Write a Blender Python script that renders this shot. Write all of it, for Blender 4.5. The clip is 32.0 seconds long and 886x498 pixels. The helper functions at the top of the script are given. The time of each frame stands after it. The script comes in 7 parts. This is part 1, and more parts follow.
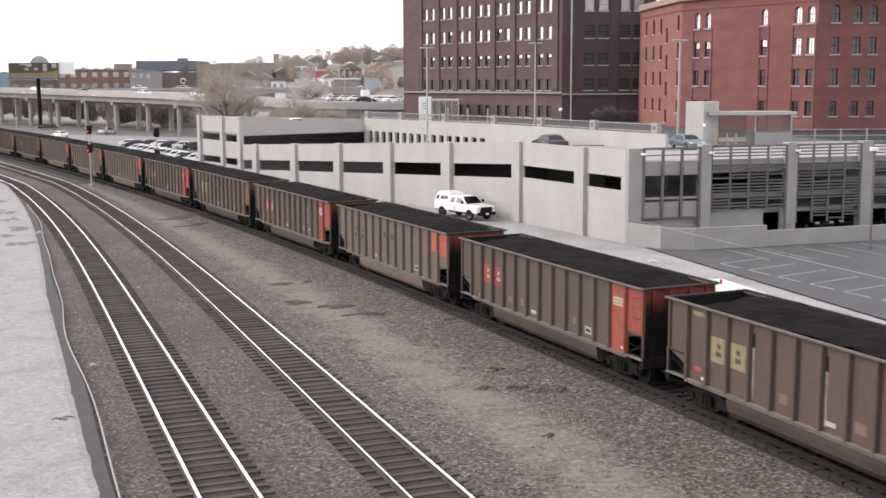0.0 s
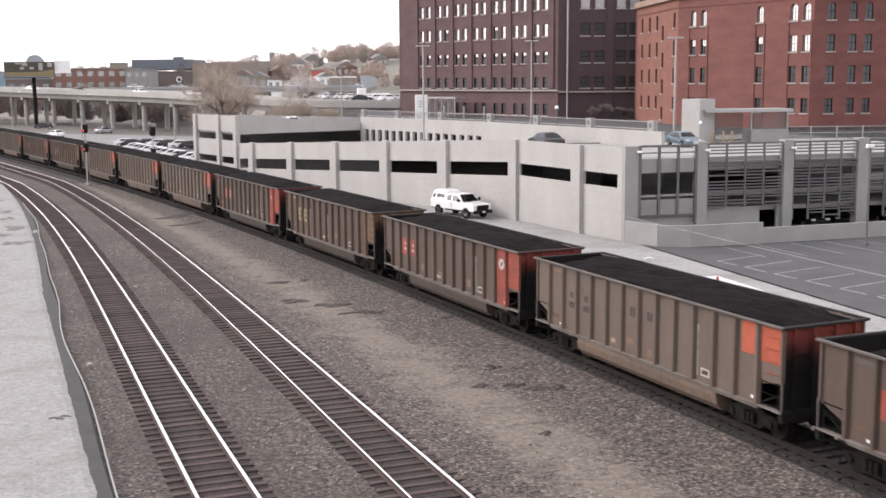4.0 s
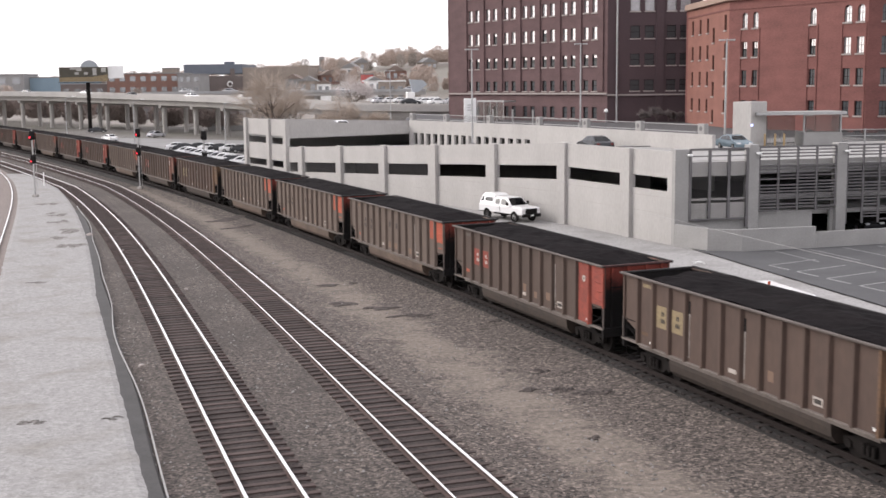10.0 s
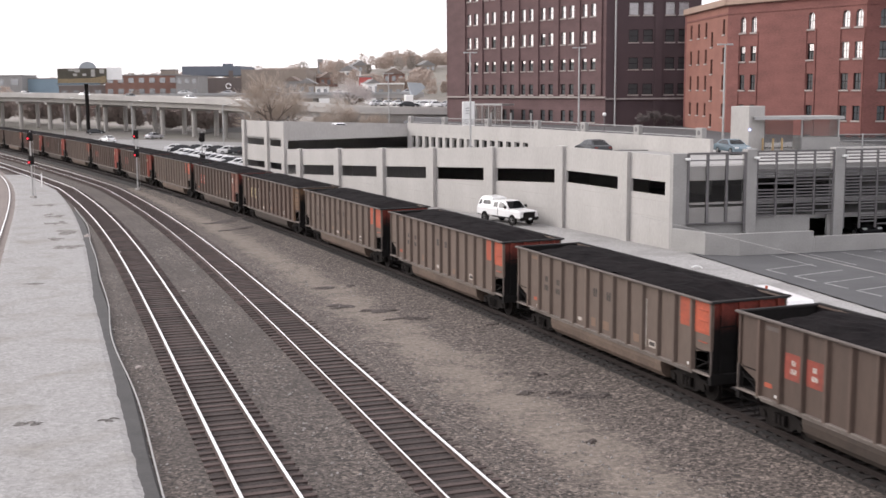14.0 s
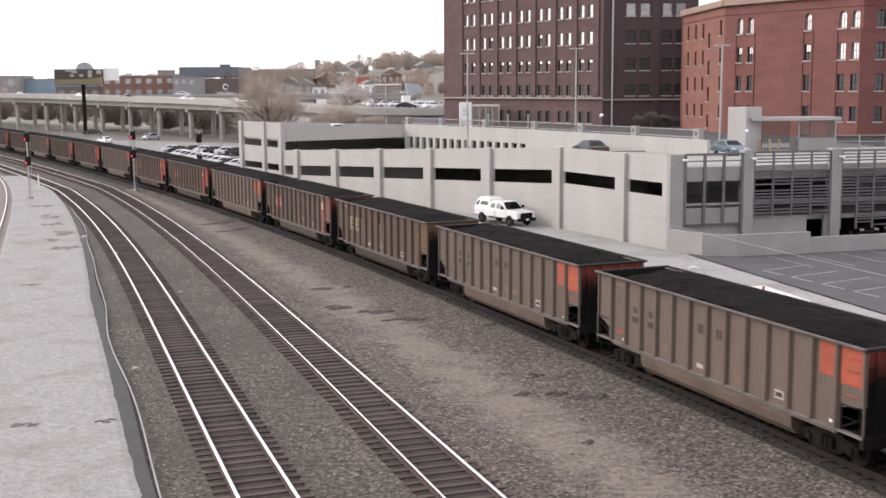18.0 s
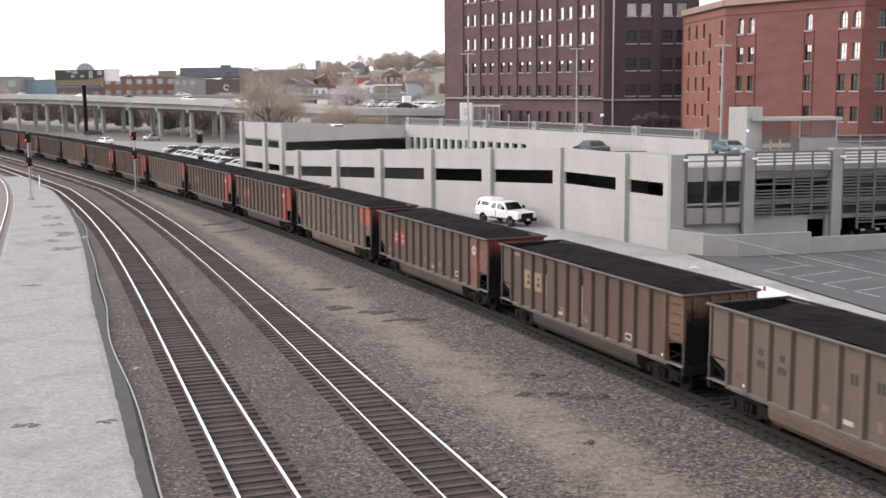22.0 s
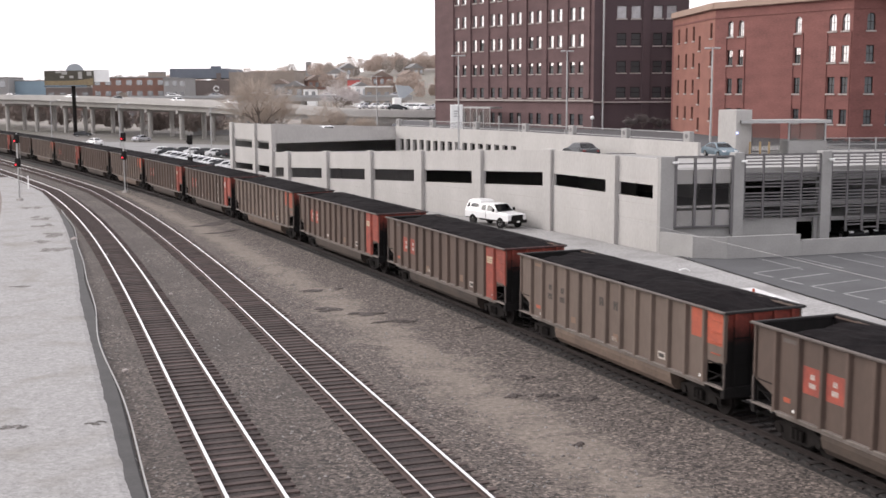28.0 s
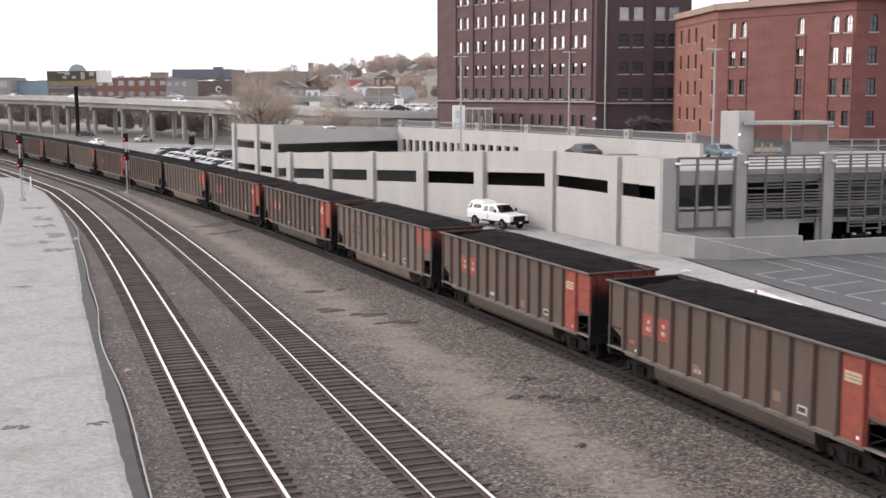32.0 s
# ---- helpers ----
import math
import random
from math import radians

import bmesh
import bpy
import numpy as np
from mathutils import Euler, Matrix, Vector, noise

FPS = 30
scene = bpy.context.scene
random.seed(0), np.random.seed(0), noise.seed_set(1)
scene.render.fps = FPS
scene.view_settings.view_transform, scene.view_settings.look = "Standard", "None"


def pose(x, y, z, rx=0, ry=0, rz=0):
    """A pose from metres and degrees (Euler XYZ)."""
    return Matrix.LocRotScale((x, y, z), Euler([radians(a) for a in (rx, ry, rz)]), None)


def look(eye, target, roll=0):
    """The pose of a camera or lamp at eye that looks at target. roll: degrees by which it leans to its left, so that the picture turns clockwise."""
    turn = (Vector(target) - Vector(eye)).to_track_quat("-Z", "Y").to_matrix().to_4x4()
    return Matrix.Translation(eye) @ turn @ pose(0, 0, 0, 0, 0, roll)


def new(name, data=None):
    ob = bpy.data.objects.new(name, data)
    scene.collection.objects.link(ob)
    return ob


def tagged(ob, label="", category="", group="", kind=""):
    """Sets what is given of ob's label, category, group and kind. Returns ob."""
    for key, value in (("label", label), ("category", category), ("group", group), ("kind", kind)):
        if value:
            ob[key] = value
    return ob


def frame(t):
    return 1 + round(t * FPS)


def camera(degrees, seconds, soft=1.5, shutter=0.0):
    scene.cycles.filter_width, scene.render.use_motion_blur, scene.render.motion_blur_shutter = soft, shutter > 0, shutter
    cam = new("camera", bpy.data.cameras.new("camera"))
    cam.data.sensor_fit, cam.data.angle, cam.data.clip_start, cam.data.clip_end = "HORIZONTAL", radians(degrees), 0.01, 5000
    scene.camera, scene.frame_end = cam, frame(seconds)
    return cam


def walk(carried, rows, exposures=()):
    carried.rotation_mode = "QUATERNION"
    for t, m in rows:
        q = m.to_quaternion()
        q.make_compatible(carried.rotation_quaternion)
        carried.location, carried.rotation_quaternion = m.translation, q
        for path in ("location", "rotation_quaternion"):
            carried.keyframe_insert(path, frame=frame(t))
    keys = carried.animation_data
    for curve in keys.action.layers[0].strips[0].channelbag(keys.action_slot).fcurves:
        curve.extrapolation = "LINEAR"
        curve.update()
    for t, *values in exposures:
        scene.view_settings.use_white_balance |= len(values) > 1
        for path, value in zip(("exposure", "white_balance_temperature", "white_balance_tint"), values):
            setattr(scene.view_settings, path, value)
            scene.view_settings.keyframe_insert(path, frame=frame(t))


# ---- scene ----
LENS = 41.86
EYE_Z = 10.745
cam = camera(LENS, 32.0, soft=1.6, shutter=0.5)
ROWS = [
    (0, 81.811, 0.308, -2.355),
    (0.5, 81.809, 0.281, -2.357),
    (1, 81.793, 0.204, -2.360),
    (1.5, 81.758, 0.123, -2.392),
    (2, 81.761, 0.284, -2.435),
    (2.5, 81.725, 0.369, -2.469),
    (3, 81.669, 0.407, -2.480),
    (3.5, 81.681, 0.403, -2.519),
    (5.5, 81.843, 0.932, -2.333),
    (6, 81.870, 0.610, -1.260),
    (6.5, 81.921, 0.558, 0.046),
    (7, 82.046, 0.553, 0.709),
    (7.5, 82.051, 0.677, 0.841),
    (8, 81.930, 0.511, 0.997),
    (8.5, 81.884, 0.640, 0.832),
    (9, 81.842, 0.777, 0.550),
    (9.5, 81.865, 0.758, 0.204),
    (10, 81.913, 0.661, -0.157),
    (10.5, 81.968, 0.572, -0.138),
    (11, 81.980, 0.480, -0.179),
    (11.5, 81.981, 0.433, -0.213),
    (12, 81.999, 0.423, -0.175),
    (12.5, 81.975, 0.455, -0.096),
    (13, 81.989, 0.455, -0.087),
    (13.5, 82.041, 0.442, -0.188),
    (14, 82.059, 0.395, -0.236),
    (14.5, 82.058, 0.345, -0.138),
    (16.5, 82.101, 0.386, -0.262),
    (17, 82.103, 0.387, -0.299),
    (17.5, 82.097, 0.434, -0.329),
    (18, 82.100, 0.385, -0.373),
    (18.5, 82.098, 0.345, -0.297),
    (19, 82.129, 0.315, -0.168),
    (19.5, 82.135, 0.382, -0.172),
    (20, 82.138, 0.434, -0.241),
    (20.5, 82.147, 0.408, -0.266),
    (21, 82.137, 0.406, -0.297),
    (21.5, 82.119, 0.450, -0.328),
    (22, 82.118, 0.442, -0.338),
    (22.5, 82.139, 0.407, -0.295),
    (23, 82.149, 0.399, -0.274),
    (23.5, 82.165, 0.418, -0.316),
    (24, 82.147, 0.425, -0.374),
    (24.5, 82.124, 0.450, -0.394),
    (25, 82.142, 0.423, -0.438),
    (25.5, 82.178, 0.410, -0.541),
    (27.5, 82.212, 0.245, -0.730),
    (28, 82.201, 0.275, -0.815),
    (28.5, 82.207, 0.255, -0.809),
    (29, 82.197, 0.306, -0.752),
    (29.5, 82.226, 0.308, -0.718),
    (30, 82.218, 0.300, -0.753),
    (30.5, 82.214, 0.286, -0.832),
    (31, 82.210, 0.271, -0.864),
    (31.5, 82.232, 0.221, -0.808),
    (32, 82.245, 0.202, -0.703),
]
walk(cam, [(t, pose(0, 0, EYE_Z, rx, ry, rz)) for t, rx, ry, rz in ROWS], exposures=[(0, 0.60), (6.5, 0.60), (8.5, 0.52), (10, 0.48), (32, 0.48)])

# ---- light: bright hazy overcast, a soft low sun behind and to the left ----
SUN_EL, SUN_AZ = 30.0, 282.0
world = bpy.data.worlds.new("sky")
scene.world = world
world.use_nodes = True
wn = world.node_tree.nodes
wl = world.node_tree.links
sky = wn.new("ShaderNodeTexSky")
sky.sky_type = "NISHITA"
sky.sun_disc = False
sky.sun_elevation, sky.sun_rotation = radians(SUN_EL), radians(SUN_AZ)
sky.air_density, sky.dust_density, sky.ozone_density = 1.0, 1.5, 1.0
cloud = wn.new("ShaderNodeMix")
cloud.data_type = "RGBA"
cloud.inputs["Factor"].default_value = 0.86
cloud.inputs["B"].default_value = (7.42, 7.08, 7.38, 1)
wl.new(sky.outputs[0], cloud.inputs["A"])
wl.new(cloud.outputs["Result"], wn["Background"].inputs["Color"])
wn["Background"].inputs["Strength"].default_value = 0.15
sun_data = bpy.data.lights.new("sun", "SUN")
sun_data.energy, sun_data.angle, sun_data.color = 1.7, radians(40), (1.0, 0.94, 0.90)
sun = new("sun", sun_data)
az, el = radians(SUN_AZ), radians(SUN_EL)
sun_way = Vector((math.sin(az) * math.cos(el), math.cos(az) * math.cos(el), math.sin(el)))
sun.matrix_world = look((0, 0, 80), Vector((0, 0, 80)) - sun_way)


# ---- materials ----
def material(name, base, dark=None, scale=4.0, fine=40.0, rough=0.85, metal=0.0, bump=0.15, mix=0.5, vary=0.0, stretch=(1, 1, 1)):
    """A surface of two tones: broad stains and fine grain, with a matching relief. vary: brightness spread from object to object."""
    m = bpy.data.materials.new(name)
    m.use_nodes = True
    n, l = m.node_tree.nodes, m.node_tree.links
    b = n["Principled BSDF"]
    dark = dark or tuple(c * 0.6 for c in base)
    co = n.new("ShaderNodeTexCoord")
    mp = n.new("ShaderNodeMapping")
    mp.inputs["Scale"].default_value = stretch
    if vary:
        info = n.new("ShaderNodeObjectInfo")
        off = n.new("ShaderNodeVectorMath")
        off.operation = "MULTIPLY_ADD"
        off.inputs[1].default_value, off.inputs[2].default_value = (61.0, 37.0, 0.0), (0, 0, 0)
        l.new(info.outputs["Random"], off.inputs[0])
        l.new(co.outputs["Object"], off.inputs[2])
        l.new(off.outputs[0], mp.inputs["Vector"])
    else:
        l.new(co.outputs["Object"], mp.inputs["Vector"])
    n1 = n.new("ShaderNodeTexNoise")
    n1.inputs["Scale"].default_value, n1.inputs["Detail"].default_value = scale, 6
    n2 = n.new("ShaderNodeTexNoise")
    n2.inputs["Scale"].default_value, n2.inputs["Detail"].default_value = fine, 4
    l.new(mp.outputs[0], n1.inputs["Vector"])
    l.new(mp.outputs[0], n2.inputs["Vector"])
    add = n.new("ShaderNodeMath")
    add.operation = "MULTIPLY_ADD"
    add.inputs[1].default_value = 0.55
    l.new(n1.outputs[0], add.inputs[0])
    half = n.new("ShaderNodeMath")
    half.operation = "MULTIPLY"
    half.inputs[1].default_value = 0.45
    l.new(n2.outputs[0], half.inputs[0])
    l.new(half.outputs[0], add.inputs[2])
    ramp = n.new("ShaderNodeValToRGB")
    ramp.color_ramp.elements[0].position, ramp.color_ramp.elements[1].position = 0.5 - 0.3 * mix, 0.5 + 0.3 * mix
    ramp.color_ramp.elements[0].color, ramp.color_ramp.elements[1].color = (*dark, 1), (*base, 1)
    l.new(add.outputs[0], ramp.inputs[0])
    out = ramp.outputs[0]
    if vary:
        mr = n.new("ShaderNodeMapRange")
        mr.inputs["To Min"].default_value, mr.inputs["To Max"].default_value = 1 - vary, 1 + vary
        hs = n.new("ShaderNodeHueSaturation")
        l.new(info.outputs["Random"], mr.inputs["Value"])
        l.new(mr.outputs[0], hs.inputs["Value"])
        l.new(out, hs.inputs["Color"])
        out = hs.outputs[0]
    l.new(out, b.inputs["Base Color"])
    b.inputs["Roughness"].default_value, b.inputs["Metallic"].default_value = rough, metal
    if bump:
        bp = n.new("ShaderNodeBump")
        bp.inputs["Strength"].default_value, bp.inputs["Distance"].default_value = bump, 0.02
        l.new(n2.outputs[0], bp.inputs["Height"])
        l.new(bp.outputs[0], b.inputs["Normal"])
    return m


def glow(name, color, strength):
    m = bpy.data.materials.new(name)
    m.use_nodes = True
    b = m.node_tree.nodes["Principled BSDF"]
    b.inputs["Base Color"].default_value = (*color, 1)
    b.inputs["Emission Color"].default_value = (*color, 1)
    b.inputs["Emission Strength"].default_value = strength
    return m


def gravel(name, a, b, c, scale, patch, bump=0.6, cover=(0.42, 0.58), amp=0.7, keep=0.0, band=None, pale=1.0, warp=0.0):
    """Loose stones: a cell pattern of stone tones, tinted in broad patches."""
    m = bpy.data.materials.new(name)
    m.use_nodes = True
    n, l = m.node_tree.nodes, m.node_tree.links
    p = n["Principled BSDF"]
    co = n.new("ShaderNodeTexCoord")
    v = n.new("ShaderNodeTexVoronoi")
    v.inputs["Scale"].default_value = scale
    l.new(co.outputs["Object"], v.inputs["Vector"])
    sep = n.new("ShaderNodeSeparateColor")
    l.new(v.outputs["Color"], sep.inputs[0])
    stones = n.new("ShaderNodeValToRGB")
    stones.color_ramp.elements[0].color, stones.color_ramp.elements[1].color = (*a, 1), (*(min(0.6, k * pale) for k in b), 1)
    mid_stone = stones.color_ramp.elements.new(0.82)
    mid_stone.color = (*b, 1)
    l.new(sep.outputs[0], stones.inputs[0])
    big = n.new("ShaderNodeTexNoise")
    big.inputs["Scale"].default_value, big.inputs["Detail"].default_value = patch, 9
    big.inputs["Distortion"].default_value, big.inputs["Roughness"].default_value = warp, 0.5 + 0.12 * min(1.0, warp)
    l.new(co.outputs["Object"], big.inputs["Vector"])
    ramp = n.new("ShaderNodeValToRGB")
    ramp.color_ramp.elements[0].position, ramp.color_ramp.elements[1].position = cover
    if band:
        # sand gathers along the middle of the strip
        acr = n.new("ShaderNodeAttribute")
        acr.attribute_name = "across"
        off = n.new("ShaderNodeMath")
        off.operation = "SUBTRACT"
        off.inputs[1].default_value = band[0]
        l.new(acr.outputs["Fac"], off.inputs[0])
        mag = n.new("ShaderNodeMath")
        mag.operation = "ABSOLUTE"
        l.new(off.outputs[0], mag.inputs[0])
        rise = n.new("ShaderNodeMapRange")
        rise.inputs["From Max"].default_value = band[1]
        rise.inputs["To Min"].default_value, rise.inputs["To Max"].default_value = 0.27, -0.14
        rise.interpolation_type = "SMOOTHSTEP"
        l.new(mag.outputs[0], rise.inputs["Value"])
        total = n.new("ShaderNodeMath")
        total.operation = "ADD"
        l.new(big.outputs[0], total.inputs[0])
        l.new(rise.outputs[0], total.inputs[1])
        l.new(total.outputs[0], ramp.inputs[0])
    else:
        l.new(big.outputs[0], ramp.inputs[0])
    tint = n.new("ShaderNodeMix")
    tint.data_type = "RGBA"
    tint.inputs["B"].default_value = (*c, 1)
    share = n.new("ShaderNodeMath")
    share.operation = "MULTIPLY"
    share.inputs[1].default_value = 1 - keep
    l.new(ramp.outputs[0], share.inputs[0])
    l.new(share.outputs[0], tint.inputs["Factor"])
    l.new(stones.outputs[0], tint.inputs["A"])
    mid = n.new("ShaderNodeTexNoise")
    mid.inputs["Scale"].default_value, mid.inputs["Detail"].default_value = 4.5, 4
    l.new(co.outputs["Object"], mid.inputs["Vector"])
    mr = n.new("ShaderNodeMapRange")
    mr.inputs["To Min"].default_value, mr.inputs["To Max"].default_value = 1 - amp, 1 + amp
    l.new(mid.outputs[0], mr.inputs["Value"])
    hs = n.new("ShaderNodeHueSaturation")
    l.new(mr.outputs[0], hs.inputs["Value"])
    l.new(tint.outputs["Result"], hs.inputs["Color"])
    l.new(hs.outputs[0], p.inputs["Base Color"])
    p.inputs["Roughness"].default_value = 0.95
    bp = n.new("ShaderNodeBump")
    bp.inputs["Strength"].default_value, bp.inputs["Distance"].default_value = bump, 0.03
    l.new(v.outputs["Distance"], bp.inputs["Height"])
    l.new(bp.outputs[0], p.inputs["Normal"])
    return m


M_BALLAST = gravel("ballast", (0.0131, 0.0104, 0.0093), (0.1120, 0.0923, 0.0807), (0.0430, 0.0352, 0.0310), 12, 0.16, amp=0.62, keep=0.5, pale=1.7, bump=0.5)
M_DIRT = gravel("sandy_ballast", (0.0155, 0.0122, 0.0110), (0.1240, 0.1018, 0.0885), (0.222, 0.188, 0.157), 12, 0.6, cover=(0.48, 0.78), amp=0.62, keep=0.40, band=(0.40, 0.34), pale=1.8, warp=0.9, bump=0.6)
M_TRACKBED = gravel("fouled_track_bed", (0.0101, 0.0073, 0.0066), (0.0413, 0.0303, 0.0270), (0.0293, 0.0211, 0.0188), 11, 0.3, amp=0.5, keep=0.3)
M_DUSTBED = gravel("dusty_fill", (0.13, 0.108, 0.098), (0.225, 0.19, 0.172), (0.19, 0.16, 0.145), 12, 0.3, amp=0.4)
M_PAD = gravel("pale_yellow_pad", (0.55, 0.51, 0.40), (0.66, 0.62, 0.50), (0.60, 0.55, 0.44), 10, 0.3, bump=0.15, amp=0.15)
# Coal dust and the shade under the train are both in this colour.
M_SHADEBAL = gravel("dusty_shaded_ballast", (0.008, 0.007, 0.0068), (0.034, 0.029, 0.027), (0.015, 0.013, 0.0125), 18, 0.4, bump=0.4, amp=0.4)
M_PATH = gravel("pale_gravel", (0.225, 0.219, 0.215), (0.300, 0.294, 0.289), (0.205, 0.193, 0.176), 12, 0.35, bump=0.25, amp=0.34, cover=(0.48, 0.74), warp=0.6)
M_ROAD = gravel("pale_road", (0.2401, 0.2348, 0.2301), (0.3335, 0.3268, 0.3202), (0.2201, 0.2134, 0.2068), 12, 0.3, bump=0.2, amp=0.3, cover=(0.48, 0.7))
M_ASPHALT = material("asphalt", (0.0867, 0.0867, 0.09), (0.0567, 0.0567, 0.06), 0.4, 30, 0.9, bump=0.2)
M_EARTH = gravel("earth", (0.1001, 0.092, 0.0854), (0.1601, 0.1481, 0.1387), (0.1067, 0.1001, 0.0834), 3, 0.02)
M_CONC = material("precast_concrete", (0.4496, 0.4339, 0.4175), (0.3354, 0.3212, 0.3069), 0.4, 6, 0.85, bump=0.05, mix=0.75, stretch=(1, 1, 0.4))
M_CONC2 = material("weathered_concrete", (0.3468, 0.3402, 0.3302), (0.2468, 0.2415, 0.2334), 0.6, 9, 0.9, bump=0.1, mix=0.7)
M_CONC_D = material("viaduct_concrete", (0.4109, 0.3884, 0.3660), (0.3137, 0.2988, 0.2801), 0.25, 3, 0.9, bump=0.05)
M_TIE = material("tie_wood", (0.0929, 0.0672, 0.0609), (0.0389, 0.0273, 0.0252), 3, 24, 0.95, bump=0.3, vary=0.35, stretch=(1, 6, 1))
M_RAILTOP = material("polished_rail", (0.95, 0.94, 0.93), (0.90, 0.89, 0.88), 2, 20, 0.32, metal=1.0, bump=0.0)
M_RAILSIDE = material("rusty_rail", (0.0867, 0.0567, 0.05), (0.05, 0.0334, 0.03), 3, 30, 0.9)
M_BLACK = material("black_paint", (0.0127, 0.011, 0.011), (0.0067, 0.006, 0.006), 4, 30, 0.8)
M_STEEL = material("dark_steel", (0.0147, 0.0117, 0.0107), (0.0073, 0.006, 0.0057), 4, 30, 0.85)
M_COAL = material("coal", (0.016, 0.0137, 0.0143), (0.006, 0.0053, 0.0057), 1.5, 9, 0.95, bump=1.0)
M_COAL.node_tree.nodes["Principled BSDF"].inputs["Specular IOR Level"].default_value = 0.05
for _m in (M_BLACK, M_STEEL):
    _m.node_tree.nodes["Principled BSDF"].inputs["Specular IOR Level"].default_value = 0.2
# Rail colour is darkened too, for the shade under the cars.
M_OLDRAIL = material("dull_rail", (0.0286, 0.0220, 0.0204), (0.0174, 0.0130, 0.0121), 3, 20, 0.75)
M_OLDRAIL.node_tree.nodes["Principled BSDF"].inputs["Specular IOR Level"].default_value = 0.2
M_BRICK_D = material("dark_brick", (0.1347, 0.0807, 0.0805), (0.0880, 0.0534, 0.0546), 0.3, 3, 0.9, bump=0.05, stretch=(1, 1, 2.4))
# Darker copy of the brick: shade of the right-hand face is put into it.
M_BRICK_SHADE = material("shade_toned_brick", (0.0828, 0.0537, 0.0586), (0.0612, 0.0410, 0.0449), 0.2, 6, 0.9, bump=0.05)
M_BRICK_R = material("red_brick", (0.2136, 0.0880, 0.0757), (0.1225, 0.0492, 0.0440), 0.3, 3, 0.9, bump=0.1, mix=0.62, stretch=(1, 1, 2.6))
M_STONE = material("stone_sill", (0.3602, 0.3202, 0.3002), (0.2801, 0.2468, 0.2301), 1, 10, 0.9)
M_TANSTONE = material("tan_stone", (0.3335, 0.2401, 0.1934), (0.2801, 0.2001, 0.1601), 0.6, 6, 0.9)
M_GLASS = material("window_glass", (0.0900, 0.0975, 0.1050), (0.0600, 0.0630, 0.0675), 0.3, 2, 0.08, bump=0.0)
# Pale near-metal mirror that overstates the sky's reflection in the panes.
M_SKYGLASS = material("sky_mirror_glass", (0.74, 0.75, 0.79), (0.56, 0.57, 0.61), 1.6, 7, 0.06, metal=0.9, bump=0.0)
# Grey pane colour stands in for a weaker sky reflection.
M_DULLGLASS = material("dull_grey_glass", (0.42, 0.41, 0.42), (0.30, 0.29, 0.30), 0.8, 4, 0.2, metal=0.3, bump=0.0)
# Matte dark pane, coloured to look as if no sky is mirrored.
M_DARKGLASS = material("matte_dark_pane", (0.035, 0.033, 0.036), (0.022, 0.021, 0.023), 0.8, 4, 0.45, bump=0.0)
M_WHITE = material("white_paint", (0.80, 0.80, 0.79), (0.74, 0.74, 0.73), 1, 10, 0.35, bump=0.0)
M_GALV = material("galvanised_steel", (0.42, 0.42, 0.42), (0.33, 0.33, 0.33), 3, 20, 0.5, metal=0.6)
M_LOUVRE = material("grey_louvre", (0.150, 0.142, 0.145), (0.11, 0.104, 0.106), 1, 12, 0.6, metal=0.1)
# Darker than the other concrete: the gloom indoors is put into this colour.
M_DARK = material("shade_dark_interior", (0.1334, 0.1267, 0.1234), (0.1001, 0.0947, 0.092), 1, 6, 0.95, bump=0.0)
M_TYRE = material("rubber", (0.0147, 0.0147, 0.0147), (0.01, 0.01, 0.01), 4, 30, 0.9)


# ---- mesh helpers ----
def mesh_of(bm, name, *mats):
    me = bpy.data.meshes.new(name)
    bm.to_mesh(me)
    bm.free()
    for m in mats:
        me.materials.append(m)
    return me


def part(name, bm, mat, parent, label=""):
    """One mesh object under a thing or a part."""
    me = bm if isinstance(bm, bpy.types.Mesh) else mesh_of(bm, name, *(mat if isinstance(mat, (list, tuple)) else [mat]))
    ob = new(name, me)
    ob.parent = parent
    if label:
        ob["label"] = label
    return ob


def thing(name, label, category, m=None, group="", kind=""):
    ob = new(name)
    ob.empty_display_size = 0.2
    if m is not None:
        ob.matrix_world = m
    return tagged(ob, label, category, group, kind)


def solid(name, bm, mat, label, category="", group="", kind="", m=None):
    ob = new(name, mesh_of(bm, name, *(mat if isinstance(mat, (list, tuple)) else [mat])))
    if m is not None:
        ob.matrix_world = m
    return tagged(ob, label, category, group, kind)


def box(bm, x0, x1, y0, y1, z0, z1, bevel=0.0, m=None):
    r = bmesh.ops.create_cube(bm, size=1.0)
    mm = Matrix.Translation(((x0 + x1) / 2, (y0 + y1) / 2, (z0 + z1) / 2)) @ Matrix.Diagonal((x1 - x0, y1 - y0, z1 - z0, 1))
    bmesh.ops.transform(bm, matrix=(m @ mm) if m else mm, verts=r["verts"])
    if bevel:
        es = list({e for v in r["verts"] for e in v.link_edges})
        bmesh.ops.bevel(bm, geom=es, offset=bevel, segments=1, affect="EDGES", profile=0.5)
    return bm


def boxes(*dims, bevel=0.0):
    bm = bmesh.new()
    for d in dims:
        box(bm, *d, bevel=bevel)
    return bm


def rod(bm, a, b, r, sides=8, r2=None):
    a, b = Vector(a), Vector(b)
    res = bmesh.ops.create_cone(bm, cap_ends=True, segments=sides, radius1=r, radius2=r if r2 is None else r2, depth=(b - a).length)
    bmesh.ops.transform(bm, matrix=Matrix.Translation((a + b) / 2) @ (b - a).to_track_quat("Z", "Y").to_matrix().to_4x4(), verts=res["verts"])
    return bm


